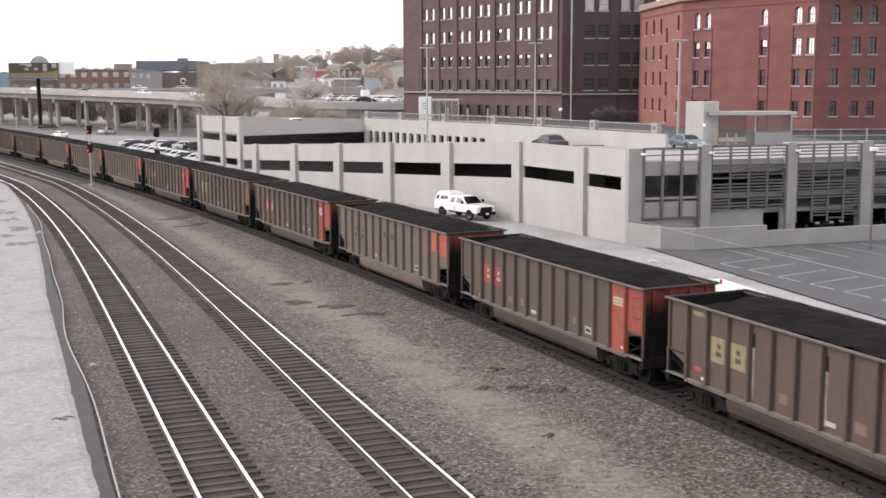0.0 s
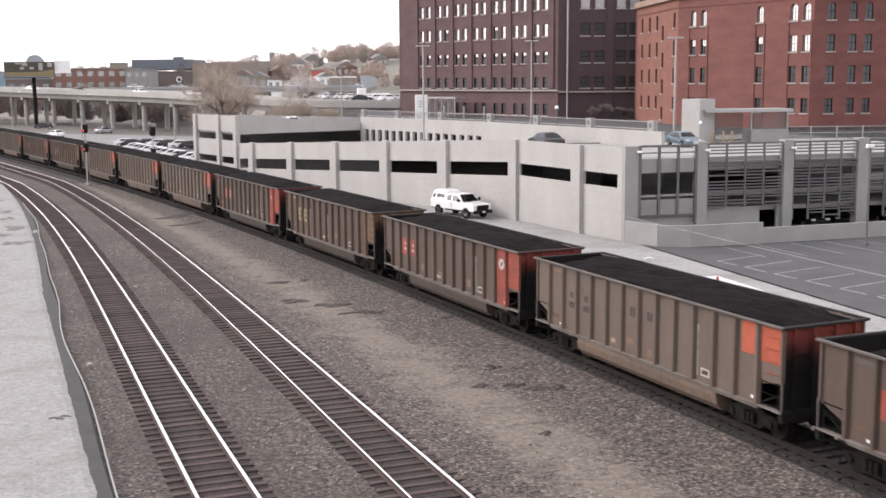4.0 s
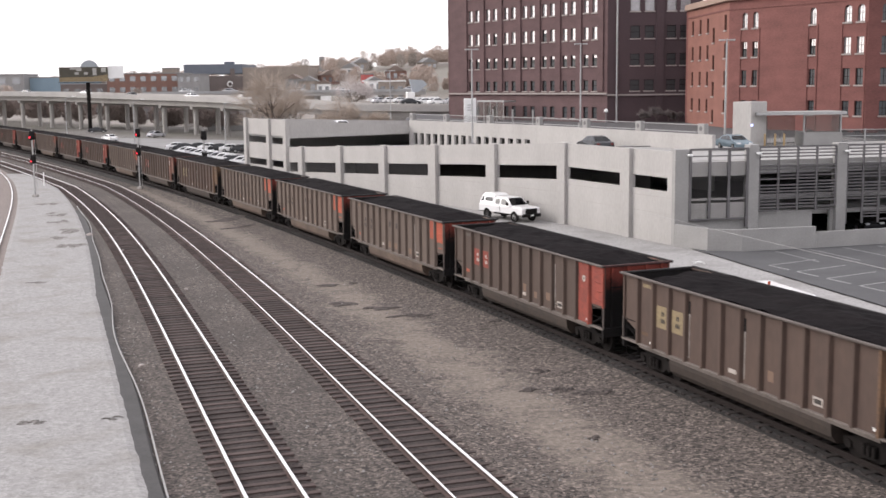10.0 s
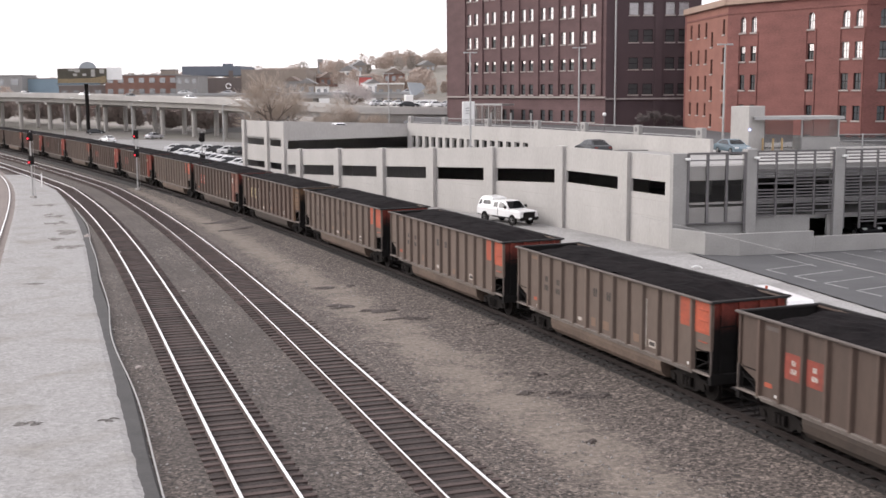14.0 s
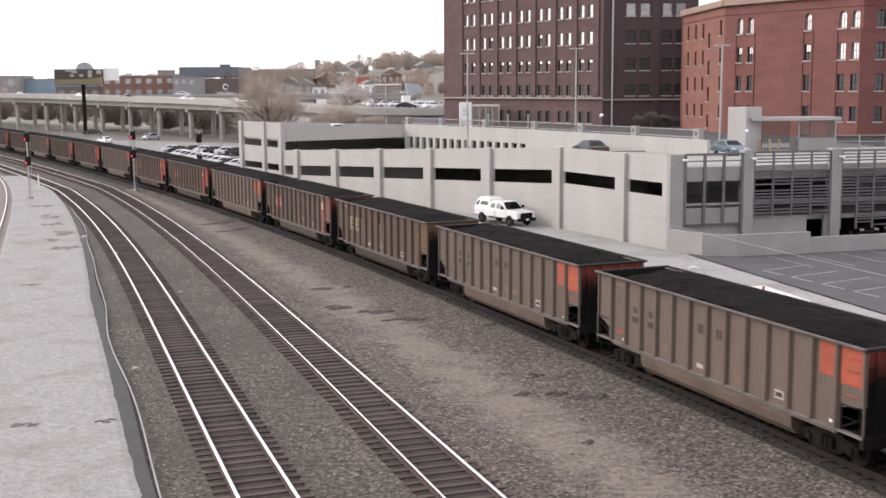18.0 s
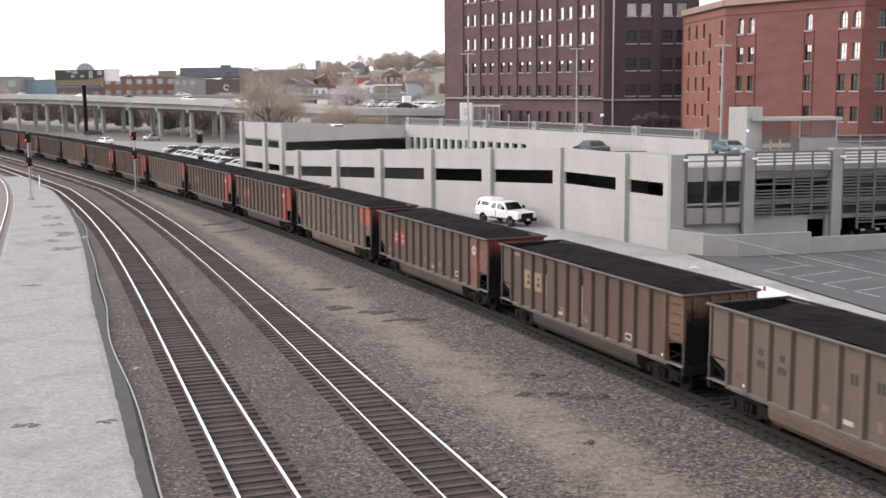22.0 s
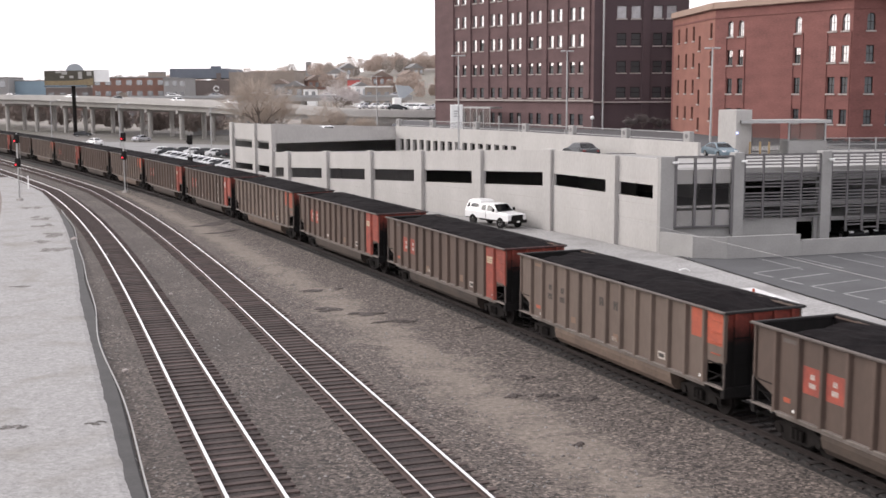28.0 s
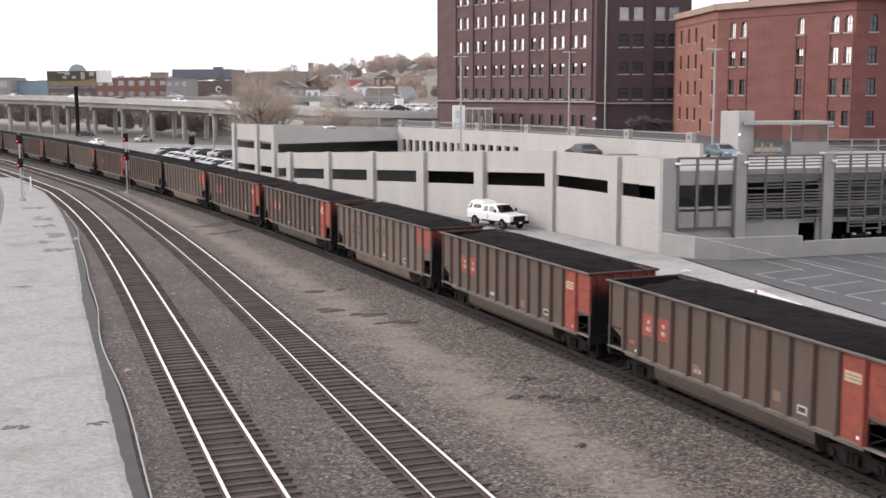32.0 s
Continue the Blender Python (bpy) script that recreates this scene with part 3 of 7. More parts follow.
def car_meshes():
    xs = [bay_x(i) for i in range(BAYS + 1)]
    # side sheet: its lower corners are cut away over the steps
    e = BODY_L / 2
    sheet = [(-e, 1.86), (-e, TOP - 0.05), (e, TOP - 0.05), (e, 1.95), (xs[-2], 1.72), (xs[-2], SILL), (xs[1], SILL), (xs[1], 1.44)]
    MESH["sheet"] = prism(bmesh.new(), sheet, -0.012, 0.012)
    MESH["lining"] = box(bmesh.new(), -e + 0.05, e - 0.05, -0.006, 0.006, 1.96, TOP - 0.1)
    MESH["rib"] = hat_rib(0.115, 0.055, 0.145, SILL, TOP - 0.05)
    MESH["end_rib"] = box(bmesh.new(), -0.05, 0.05, -0.08, 0.0, 1.90, TOP - 0.05, bevel=0.012)
    MESH["chord"] = box(bmesh.new(), -e - 0.04, e + 0.04, -0.075, 0.05, TOP - 0.075, TOP, bevel=0.018)
    MESH["end_chord"] = box(bmesh.new(), -0.09, 0.06, -HALF_W, HALF_W, TOP - 0.09, TOP - 0.005, bevel=0.02)
    MESH["sill"] = boxes((-e, e, -0.12, 0.06, SILL - 0.04, SILL + 0.02), (xs[1], xs[-2], -0.02, 0.06, SILL - 0.16, SILL - 0.05), bevel=0.01)
    MESH["corner_post"] = boxes((-0.03, 0.03, -0.03, 0.03, SILL - 0.05, 1.92), bevel=0.008)
    MESH["end_sill"] = box(bmesh.new(), -0.09, 0.09, -1.5, 1.5, 0.78, 1.14, bevel=0.02)
    # Sheet is extended down over the open platform to imitate its darkness.
    MESH["end_sheet"] = box(bmesh.new(), -0.02, 0.02, -SHEET_Y, SHEET_Y, 1.12, TOP - 0.08)
    MESH["end_post"] = box(bmesh.new(), 0.0, 0.09, -0.05, 0.05, 1.1, TOP - 0.08)
    MESH["slope"] = prism(bmesh.new(), [(0, 1.60), (0.03, 1.62), (1.35, 1.0), (1.32, 0.97)], -SHEET_Y + 0.02, SHEET_Y - 0.02)
    tub = bmesh.new()
    x0, x1 = xs[3] - 0.05, xs[11] + 0.1
    prof = [(1.42, SILL), (1.43, 0.80), (1.38, 0.54), (1.20, 0.34), (0.40, 0.26), (-0.40, 0.26), (-1.20, 0.34), (-1.38, 0.54), (-1.43, 0.80), (-1.42, SILL)]
    prism(tub, prof, x0, x1, Matrix.Rotation(-math.pi / 2, 4, "Z"))
    MESH["tub"] = tub
    MESH["floor"] = box(bmesh.new(), -e + 0.05, e - 0.05, -1.3, 1.3, 1.08, 1.14)
    MESH["centre_sill"] = box(bmesh.new(), -e - 0.3, e + 0.3, -0.22, 0.22, 0.62, 1.0)
    MESH["coupler"] = boxes((-0.1, 0.62, -0.09, 0.09, 0.72, 0.92), (0.48, 0.80, -0.15, 0.15, 0.66, 0.98), bevel=0.02)
    lad = lattice([-0.38, -0.335, 0.335, 0.38], [0.42] + [0.5 + k * 0.33 + d for k in range(5) for d in (0.0, 0.04)] + [1.9], 0.04)
    MESH["ladder"] = lad
    MESH["handhold"] = boxes((-0.24, 0.24, -0.016, 0.016, -0.014, 0.014))
    MESH["end_ladder"] = lattice([-0.32, -0.28, 0.28, 0.32], [-0.1, 0.0, 0.05, 0.4, 0.45, 0.8, 0.85, 1.2], 0.04)
    coal = bmesh.new()
    nx, ny = 44, 12
    grid = []
    for i in range(nx + 1):
        row = []
        for j in range(ny + 1):
            u, v = i / nx * 2 - 1, j / ny * 2 - 1
            x, y = u * (e - 0.06), v * (SHEET_Y)
            fall = 1.15 * max(0, -u - 0.76) / 0.24 + 0.32 * max(0, u - 0.78) / 0.22
            z = TOP + 0.03 - fall - 0.03 * abs(v) ** 3 + 0.07 * noise.noise((x * 1.1, y * 1.1, 0)) + 0.05 * noise.noise((x * 3.3, y * 3.3, 2)) + 0.16 * (1 - abs(v)) * (1 if abs(u) < 0.75 else 0.4)
            row.append(coal.verts.new((x, y, z)))
        grid.append(row)
    for i in range(nx):
        for j in range(ny):
            coal.faces.new((grid[i][j], grid[i + 1][j], grid[i + 1][j + 1], grid[i][j + 1]))
    MESH["coal"] = coal
    MESH["wheelset"] = wheelset_mesh()
    MESH["side_frame"] = side_frame_mesh()
    MESH["bolster"] = box(bmesh.new(), -0.22, 0.22, -1.1, 1.1, 0.42, 0.72, bevel=0.02)
    MESH["gladhand"] = box(bmesh.new(), -0.04, 0.04, -0.04, 0.04, -0.06, 0.06, bevel=0.015)


car_meshes()
SHARED = {}


def piece(key, mat):
    """The shared mesh of a part in a given paint."""
    k = (key, mat.name)
    if k not in SHARED:
        src = MESH[key]
        if isinstance(src, bpy.types.Mesh):
            SHARED[k] = src
        else:
            me = bpy.data.meshes.new(key)
            src.to_mesh(me)
            me.materials.append(mat)
            SHARED[k] = me
    return SHARED[k]


WHEELSETS = []
ROUND_BADGE = (5, 7, 12, 17)


def hopper_car(kind, label, near=True, number=0):
    """kind: R red panels, F faded red panels, O orange panels, Y yellow panels, P plain."""
    rv = random.Random(100 + number)
    faded = kind == "F"
    kind = "R" if faded else kind
    red = M_FADED if faded else M_RED
    car = thing("coal_gondola", label, "freight car", group="cars of the coal train")
    side = {"R": M_TAUPE, "O": M_TAUPE_G, "Y": M_TAUPE_W, "P": M_TAUPE}[kind]
    endp = {"R": M_END_RED, "O": M_END_RED, "Y": M_END_OCHRE, "P": M_END_DARK}[kind]
    rim = {"R": M_DARKRED, "O": M_DARKCHORD, "Y": M_TUB, "P": M_DARKCHORD}[kind]
    e = BODY_L / 2
    for s in (-1, 1):
        sh = part("side_sheet", piece("sheet", side), None, car)
        sh.location = (0, s * SHEET_Y, 0)
        for i in range(BAYS + 1):
            last = i in (0, BAYS)
            mat = side
            if i >= BAYS - 1 and kind == "R":
                mat = red
            if i >= BAYS - 1 and kind == "Y":
                mat = M_OCHRE
            r = part("rib", piece("end_rib" if last else "rib", mat), None, car)
            r.matrix_local = pose(bay_x(i), s * SHEET_Y, 0, 0, 0, 0 if s < 0 else 180)
        # The far chord gets a darker colour than the near one.
        c = part("top_chord", piece("chord", M_CHORD if s < 0 else M_DARKCHORD), None, car, "dusty steel top edge" if s < 0 else "dark steel top edge")
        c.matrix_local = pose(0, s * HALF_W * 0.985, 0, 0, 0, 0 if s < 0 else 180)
        # Thin sheet in the coal's colour, added inside each wall.
        li = part("lining", piece("lining", M_COAL), None, car, "thin dark inner lining, added")
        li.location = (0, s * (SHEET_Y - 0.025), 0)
        c = part("side_sill", piece("sill", M_LEDGE), None, car, "dusty pale side sill")
        c.matrix_local = pose(0, s * SHEET_Y, 0, 0, 0, 0 if s < 0 else 180)
        for x in (-e + 0.03, e - 0.03):
            o = part("corner_post", piece("corner_post", M_CHORD), None, car)
            o.location = (x, s * (SHEET_Y + 0.05), 0)
        # end panels in a bright paint
        panels = []
        if kind == "R":
            panels = [(BAYS - 2, red, SILL + 0.02, TOP - 0.12), (BAYS - 1, red, 1.97, TOP - 0.12)]
        elif kind == "O":
            panels = [(BAYS - 2, M_ORANGE, 2.52, TOP - 0.12), (BAYS - 1, M_ORANGE, 2.42, TOP - 0.12)]
        elif kind == "Y":
            panels = [(BAYS - 1, M_OCHRE, 1.97, TOP - 0.12)]
        for b, mat, z0, z1 in panels:
            w = (bay_x(1) - bay_x(0)) / 2 - 0.05
            o = part("painted_panel", boxes((-w * (0.55 if kind == "O" and b == BAYS - 2 else 1.0), w, -0.02, 0.0, z0, z1)), mat, car, mat.name.replace("_", " "))
            o.matrix_local = pose((bay_x(b) + bay_x(b + 1)) / 2, s * (SHEET_Y + 0.01), 0, 0, 0, 0 if s < 0 else 180)
        for z in (2.15, 2.5, 2.85, 3.2):
            o = part("handhold", piece("handhold", {"R": red, "O": M_ORANGE}.get(kind, M_TUB)), None, car)
            o.location = ((bay_x(BAYS - 1) + bay_x(BAYS)) / 2 + 0.08, s * (SHEET_Y + 0.05), z)
        for x in (bay_x(0) + 0.5, bay_x(BAYS) - 0.5):
            o = part("ladder", piece("ladder", M_BLACK), None, car, "black steel ladder and steps")
            o.location = (x, s * (SHEET_Y + 0.02), 0)
    for s in (-1, 1):
        t = 0 if s > 0 else 180
        for key, mat, x in (("end_sheet", endp if s > 0 else M_BLACK, e - 0.06), ("end_chord", rim if s > 0 else M_DARKCHORD, e - 0.02), ("end_sill", M_BLACK, e - 0.05)):
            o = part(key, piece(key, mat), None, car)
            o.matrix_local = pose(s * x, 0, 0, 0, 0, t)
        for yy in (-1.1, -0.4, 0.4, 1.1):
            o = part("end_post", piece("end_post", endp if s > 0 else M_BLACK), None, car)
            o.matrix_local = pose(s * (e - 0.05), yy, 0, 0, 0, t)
        o = part("slope_sheet", piece("slope", M_BLACK), None, car)
        o.matrix_local = pose(s * (e - 0.08), 0, 0, 0, 0, 180 if s > 0 else 0)
        o = part("coupler", piece("coupler", M_STEEL), None, car)
        o.matrix_local = pose(s * (e + 0.0), 0, 0, 0, 0, t)
        o = part("end_ladder", piece("end_ladder", M_BLACK), None, car)
        o.matrix_local = pose(s * (e + 0.06), -0.9 * s, 1.9, 0, 0, 90)
    part("tub", piece("tub", M_TUB_G if kind == "O" else M_TUB), None, car)
    part("floor_plate", piece("floor", M_BLACK), None, car)
    part("centre_sill", piece("centre_sill", M_BLACK), None, car)
    part("coal_load", piece("coal", M_COAL), None, car, "heaped black coal")
    for s in (-1, 1):
        tr = part("truck", piece("bolster", M_STEEL), None, car, "four-wheel cast steel truck")
        tr.location = (s * (PITCH / 2 - 2.55), 0, 0)
        for yy in (-1.02, 1.02):
            f = part("side_frame", piece("side_frame", M_STEEL), None, tr)
            f.matrix_local = pose(0, yy, 0, 0, 0, 0 if yy < 0 else 180)
        for x in (-0.89, 0.89):
            w = part("wheelset", piece("wheelset", M_STEEL), None, tr)
            w.location = (x, 0, 0.457)
            if near:
                WHEELSETS.append(w)
    # lettering, as bars, on the side that is seen
    y = -SHEET_Y - 0.014
    step = bay_x(1) - bay_x(0)
    if kind in "RY":
        pm = M_RED if kind == "R" else M_YELLOW
        for b, (top, low) in ((2, ("KK", "KKK")), (3, ("KK", "KKK"))):
            hw = 0.41
            off = 0.04 if b == 2 else -0.04
            o = part("marking_panel", boxes((-hw, hw, -0.012, 0.0, 1.93, 2.72)), pm, car, "small painted panel with lettering" if kind == "R" else "yellow panel with dark lettering")
            o.location = (bay_x(b) + step / 2 + off, y + 0.002, 0)
            letters((top, low), 0.065, 0.15, M_LETTER if kind == "R" else M_INK, o, 0, -0.014, 2.33)
    else:
        for b in (2, 3):
            letters(("KK", "KKK"), 0.095, 0.22, M_INK, car, bay_x(b) + step / 2 + 0.05, y, 2.33)
        for b in (6, 7):
            letters(("KK",), 0.12, 0.32, M_INK, car, bay_x(b) + step / 2 + 0.05, y, 2.62)
    o = part("data_plate", boxes((-0.22, 0.22, -0.008, 0, 1.30, 1.56)), M_LETTER, car, "white framed data stencil")
    o.location = (bay_x(BAYS - 4) + step / 2 + 0.05, y, 0)
    part("data_line", boxes((-0.16, 0.16, -0.012, -0.006, 1.36, 1.50)), M_INK, o)
    marks = [(1, 1.45, M_ORANGE if rv.random() < 0.6 else M_OCHRE), (rv.choice((5, 6, 7)), 1.3, M_LETTER)]
    marks += [(b, rv.uniform(1.25, 1.5), M_RUSTP) for b in rv.sample(range(4, 10), rv.randrange(1, 4))]
    for b, z, mat in marks:
        w2 = rv.uniform(0.12, 0.24)
        o = part("stencil_patch", boxes((-w2, w2, -0.006, 0, z, z + (0.14 if mat is not M_RUSTP else rv.uniform(0.2, 0.34)))), mat, car)
        o.location = (bay_x(b) + step / 2 + rv.uniform(-0.15, 0.1), y, 0)
    for b in (1, BAYS - 2):
        o = part("reflector", boxes((-0.05, 0.05, -0.012, 0, 1.22, 1.31)), M_TAG, car, "small white reflector")
        o.location = (bay_x(b) + step - 0.22, y - 0.02, 0)
    if kind == "Y" or rv.random() < 0.25:
        for b in (4, 7) if kind == "Y" else (10,):
            # one ragged streak that runs down the sheet below a dark slot
            ztop, zend, m_ = rv.uniform(2.75, 3.1), 1.25, 14
            left, right = [], []
            for q in range(m_ + 1):
                zq, wq = ztop + (zend - ztop) * q / m_, rv.uniform(0.025, 0.06) * (1 - 0.4 * q / m_)
                left.append((-wq, zq))
                right.append((wq, zq))
            o = part("dust_streak", prism(bmesh.new(), left + right[::-1], -0.005, 0.0), M_DUST, car, "ragged pale streak of spilled dust")
            o.location = (bay_x(b) + 0.16, y, 0)
            if kind == "Y":
                o = part("side_slot", boxes((-0.05, 0.05, -0.008, 0, 2.78, 3.2)), M_BLACK, car, "dark narrow slot in the side sheet")
                o.location = (bay_x(b) + 0.16, y - 0.002, 0)
    o = part("corner_badge", boxes((-0.34, 0.34, -0.008, 0, 3.22, 3.34)), M_YELLOW if kind == "Y" else (M_CHORD if kind == "R" else M_RUSTP), car)
    o.location = (bay_x(1) + step / 2 + 0.05, y, 0)
    if kind == "R" and number in ROUND_BADGE:
        rad = 0.13 if number == 7 else 0.24
        o = part("round_badge", rod(bmesh.new(), (0, -0.008, 2.86), (0, 0, 2.86), rad, 18), M_LETTER, car, "pale round badge on the red panel")
        o.location = (bay_x(BAYS - 2) + step / 2 + 0.03, y - 0.022, 0)
        part("badge_stroke", prism(bmesh.new(), [(-0.6 * rad, 2.86 - 0.5 * rad), (0.1 * rad, 2.86 - 0.25 * rad), (0.7 * rad, 2.86 + 0.5 * rad), (-0.05 * rad, 2.86 + 0.2 * rad)], -0.011, -0.007), M_INK, o)
    elif kind == "R":
        o = part("notice_plate", boxes((-0.34, 0.34, -0.008, 0, 2.72, 3.02), bevel=0.003), M_PLATE, car, "pale yellowish notice plate with faint lines")
        o.location = (bay_x(BAYS - 2) + step / 2 + 0.03, y - 0.022, 0)
        for zl in (2.8, 2.9):
            part("notice_line", boxes((-0.27, 0.27, -0.011, -0.007, zl, zl + 0.03)), M_RUSTP, o)
    for s, z in ((1, 0.62), (-1, 0.62)):
        o = part("gladhand", piece("gladhand", M_LETTER), None, car, "pale hose fitting")
        o.location = (s * (e + 0.25), -0.55, z)
    return car


ORDER = {0: "O", 1: "R", 2: "Y", 3: "R", 4: "O", 5: "R", 6: "Y", 7: "R", 8: "O", 9: "O", 10: "O", 11: "Y", 12: "F", 13: "O", 14: "R", 15: "R", 16: "O", 17: "R", 18: "R", 19: "O"}
LABEL = {"F": "taupe ribbed coal gondola with browned red end panels, heaped with coal", "R": "taupe ribbed coal gondola with red end panels, heaped with coal", "O": "greyish ribbed coal gondola with an orange end panel, heaped with coal",
         "Y": "warm brown ribbed coal gondola with yellow lettering panels, heaped with coal", "P": "brown ribbed coal gondola heaped with coal"}
CARS = []
for n_car in range(0, 32):
    k = ORDER.get(n_car, "ROP"[n_car % 3])
    CARS.append((n_car, hopper_car(k, LABEL[k], near=n_car < 19, number=n_car)))

# way along the train's line, from y = 5
RAIL_S, RAIL_Y = [], []
_s, _y = 0.0, 5.0
while _y < 700:
    RAIL_S.append(_s)
    RAIL_Y.append(_y)
    sx = poly(TRAIN_SIDE, min(_y, 460) + 0.25) - poly(TRAIN_SIDE, min(_y, 460) - 0.25)
    _s += 0.25 * math.sqrt(1 + (sx / 0.5) ** 2)
    _y += 0.25


def along(s):
    """The point of the train's line at a way s; it runs on straight past its near end."""
    if s < 0:
        a, b = along(0.0), along(2.0)
        return a + (a - b) * (-s / 2.0)
    y = float(np.interp(s, RAIL_S, RAIL_Y))
    return Vector((train_x(y), y, TRAIN_Z))


def car_pose(n, t):
    rear = n * PITCH + START - SPEED * t
    mid = rear - BODY_L / 2
    a, b = along(mid - 5.5), along(mid + 5.5)
    d = (a - b).normalized()
    return Matrix.Translation((a + b) / 2) @ Matrix.Rotation(math.atan2(d.y, d.x), 4, "Z")


def motions():
    for n, car in CARS:
        walk(car, [(t, car_pose(n, t)) for t in [k * 1.0 for k in range(33)]])
    turn = SPEED / 0.457
    for w in WHEELSETS:
        x = w.location.x
        walk(w, [(k / 10, Matrix.Translation((x, 0, 0.457)) @ Matrix.Rotation(turn * k / 10, 4, "Y")) for k in range(321)])


# ---- parking garage ----
def at(x, y, z, ang):
    return Matrix.Translation((x, y, z)) @ Matrix.Rotation(radians(ang), 4, "Z")


def pierced(length, z0, z1, holes, y0, y1, z1b=None):
    """A wall panel with rectangular holes (u0, u1, za, zb); z1b: height of its far end, which the holes follow."""
    bm = bmesh.new()
    rise = 0 if z1b is None else z1b - z1

    def q(ua, ub, za, zb, low=False):
        if ub - ua < 0.01 or zb - za < 0.01:
            return
        f = lambda u: rise * u / length
        bot = [(ua, za if low else za + f(ua)), (ub, za if low else za + f(ub))]
        prism(bm, bot + [(ub, zb + f(ub)), (ua, zb + f(ua))], y0, y1)

    us = sorted({0.0, length, *[h[0] for h in holes], *[h[1] for h in holes]})
    zs = sorted({z0, z1, *[h[2] for h in holes], *[h[3] for h in holes]})
    for ua, ub in zip(us, us[1:]):
        for k, (za, zb) in enumerate(zip(zs, zs[1:])):
            um, zm = (ua + ub) / 2, (za + zb) / 2
            if not any(h[0] < um < h[1] and h[2] < zm < h[3] for h in holes):
                q(ua, ub, za, zb, k == 0)
    bmesh.ops.remove_doubles(bm, verts=bm.verts, dist=0.0005)
    return bm


GQ = (9.55, 89.64)
GA = 121.5
GD = (math.cos(radians(GA)), math.sin(radians(GA)))
garage = thing("parking_garage", "pale precast concrete parking garage with a sloping ramp wall", "parking garage")


def gpart(name, bm, mat, m, label="", parent=None):
    o = part(name, bm, mat, parent or garage, label)
    o.matrix_world = m
    return o


# wall nearest the corner, two bays, turned a little
WA_L, WA = 14.41, 114.81
for u0, u1, h0, h1 in ((0.0, 5.5, 1.0, 5.06), (5.5, 14.41, 1.2, 8.3)):
    gpart("wall_panel", pierced(u1 - u0, -0.3, 6.15, [(h0, h1, 3.44, 4.36)], -0.2, 0.0), M_CONC, at(15.6 + math.cos(radians(WA)) * u0, 76.56 + math.sin(radians(WA)) * u0, 0, WA))
for zj in (1.9, 3.0):
    gpart("panel_joint", boxes((0.5, 13.9, 0.0, 0.004, zj, zj + 0.035)), M_CONC_D, at(15.6, 76.56, 0, WA))
for uj in (2.7, 8.3, 11.0):
    gpart("panel_joint", boxes((uj, uj + 0.035, 0.0, 0.0035, -0.2, 1.9)), M_CONC_D, at(15.6, 76.56, 0, WA))
RAMP = lambda u: 6.16 - 0.0455 * u
BAY = 9.6
for i in range(6):
    u0 = i * BAY
    ln = BAY if i < 5 else 4.3
    z0, z1 = RAMP(u0), RAMP(u0 + ln)
    gpart("wall_panel", pierced(ln, -0.3, z0, [(1.35 if i else 0.95, ln - 0.5 if i < 5 else 3.7, z0 - 2.82, z0 - 1.74)], -0.2, 0.0, z1b=z1), M_CONC, at(GQ[0] + GD[0] * u0, GQ[1] + GD[1] * u0, 0, GA))
    gpart("pilaster", boxes((-0.45, 0.45, -0.25, 0.32, -0.3, z0 + 0.06), bevel=0.02), M_CONC, at(GQ[0] + GD[0] * u0, GQ[1] + GD[1] * u0, 0, GA))
    gr = bmesh.new()
    ul = ln - 0.5 if i < 5 else 3.7
    for k in range(int((ul - 1.35) / 0.28)):
        ub = 1.45 + k * 0.28
        zs = z0 - 0.0455 * ub
        box(gr, ub, ub + 0.03, -0.16, -0.13, zs - 2.82, zs - 1.74)
    if i < 2:
        gr.free()
    else:
        gpart("grille", gr, M_LOUVRE, at(GQ[0] + GD[0] * u0, GQ[1] + GD[1] * u0, 0, GA), "thin vertical bars behind the opening")
    for zj, ja, jb in ((1.15, 0.5, ln - 0.5),) + (((2.3, 0.5, ln - 0.5),) if i < 2 else ()):
        gpart("panel_joint", boxes((ja, jb, 0.0, 0.004, zj, zj + 0.035)), M_CONC_D, at(GQ[0] + GD[0] * u0, GQ[1] + GD[1] * u0, 0, GA))
    for uj in (ln * 0.36, ln * 0.68):
        gpart("panel_joint", boxes((uj, uj + 0.035, 0.0, 0.0035, -0.2, 1.15)), M_CONC_D, at(GQ[0] + GD[0] * u0, GQ[1] + GD[1] * u0, 0, GA))
gpart("pilaster", boxes((-0.4, 0.4, -0.25, 0.3, -0.3, 6.2), bevel=0.02), M_CONC, at(15.6 + math.cos(radians(WA)) * 5.5, 76.56 + math.sin(radians(WA)) * 5.5, 0, WA))
# tall part at the far end
TU = 52.3
for u0, ln in ((TU, 4.9), (TU + 4.9, 7.0)):
    gpart("wall_panel", pierced(ln, -0.3, 6.88, [(1.0, ln - 0.5, 4.03, 4.98), (1.0, ln - 0.5, 1.33, 2.1)], -0.2, 0.0), M_CONC, at(GQ[0] + GD[0] * u0, GQ[1] + GD[1] * u0, 0, GA))
for u in (TU, TU + 4.9, TU + 11.9):
    gpart("pilaster", boxes((-0.4, 0.4, -0.25, 0.3, -0.3, 6.93), bevel=0.02), M_CONC, at(GQ[0] + GD[0] * u, GQ[1] + GD[1] * u, 0, GA))
TS = (GQ[0] + GD[0] * TU, GQ[1] + GD[1] * TU)
rew = prism(bmesh.new(), [(0.0, 4.75), (16.6, 4.85), (16.6, 5.85), (0.0, 6.86)], 0.0, 0.25)
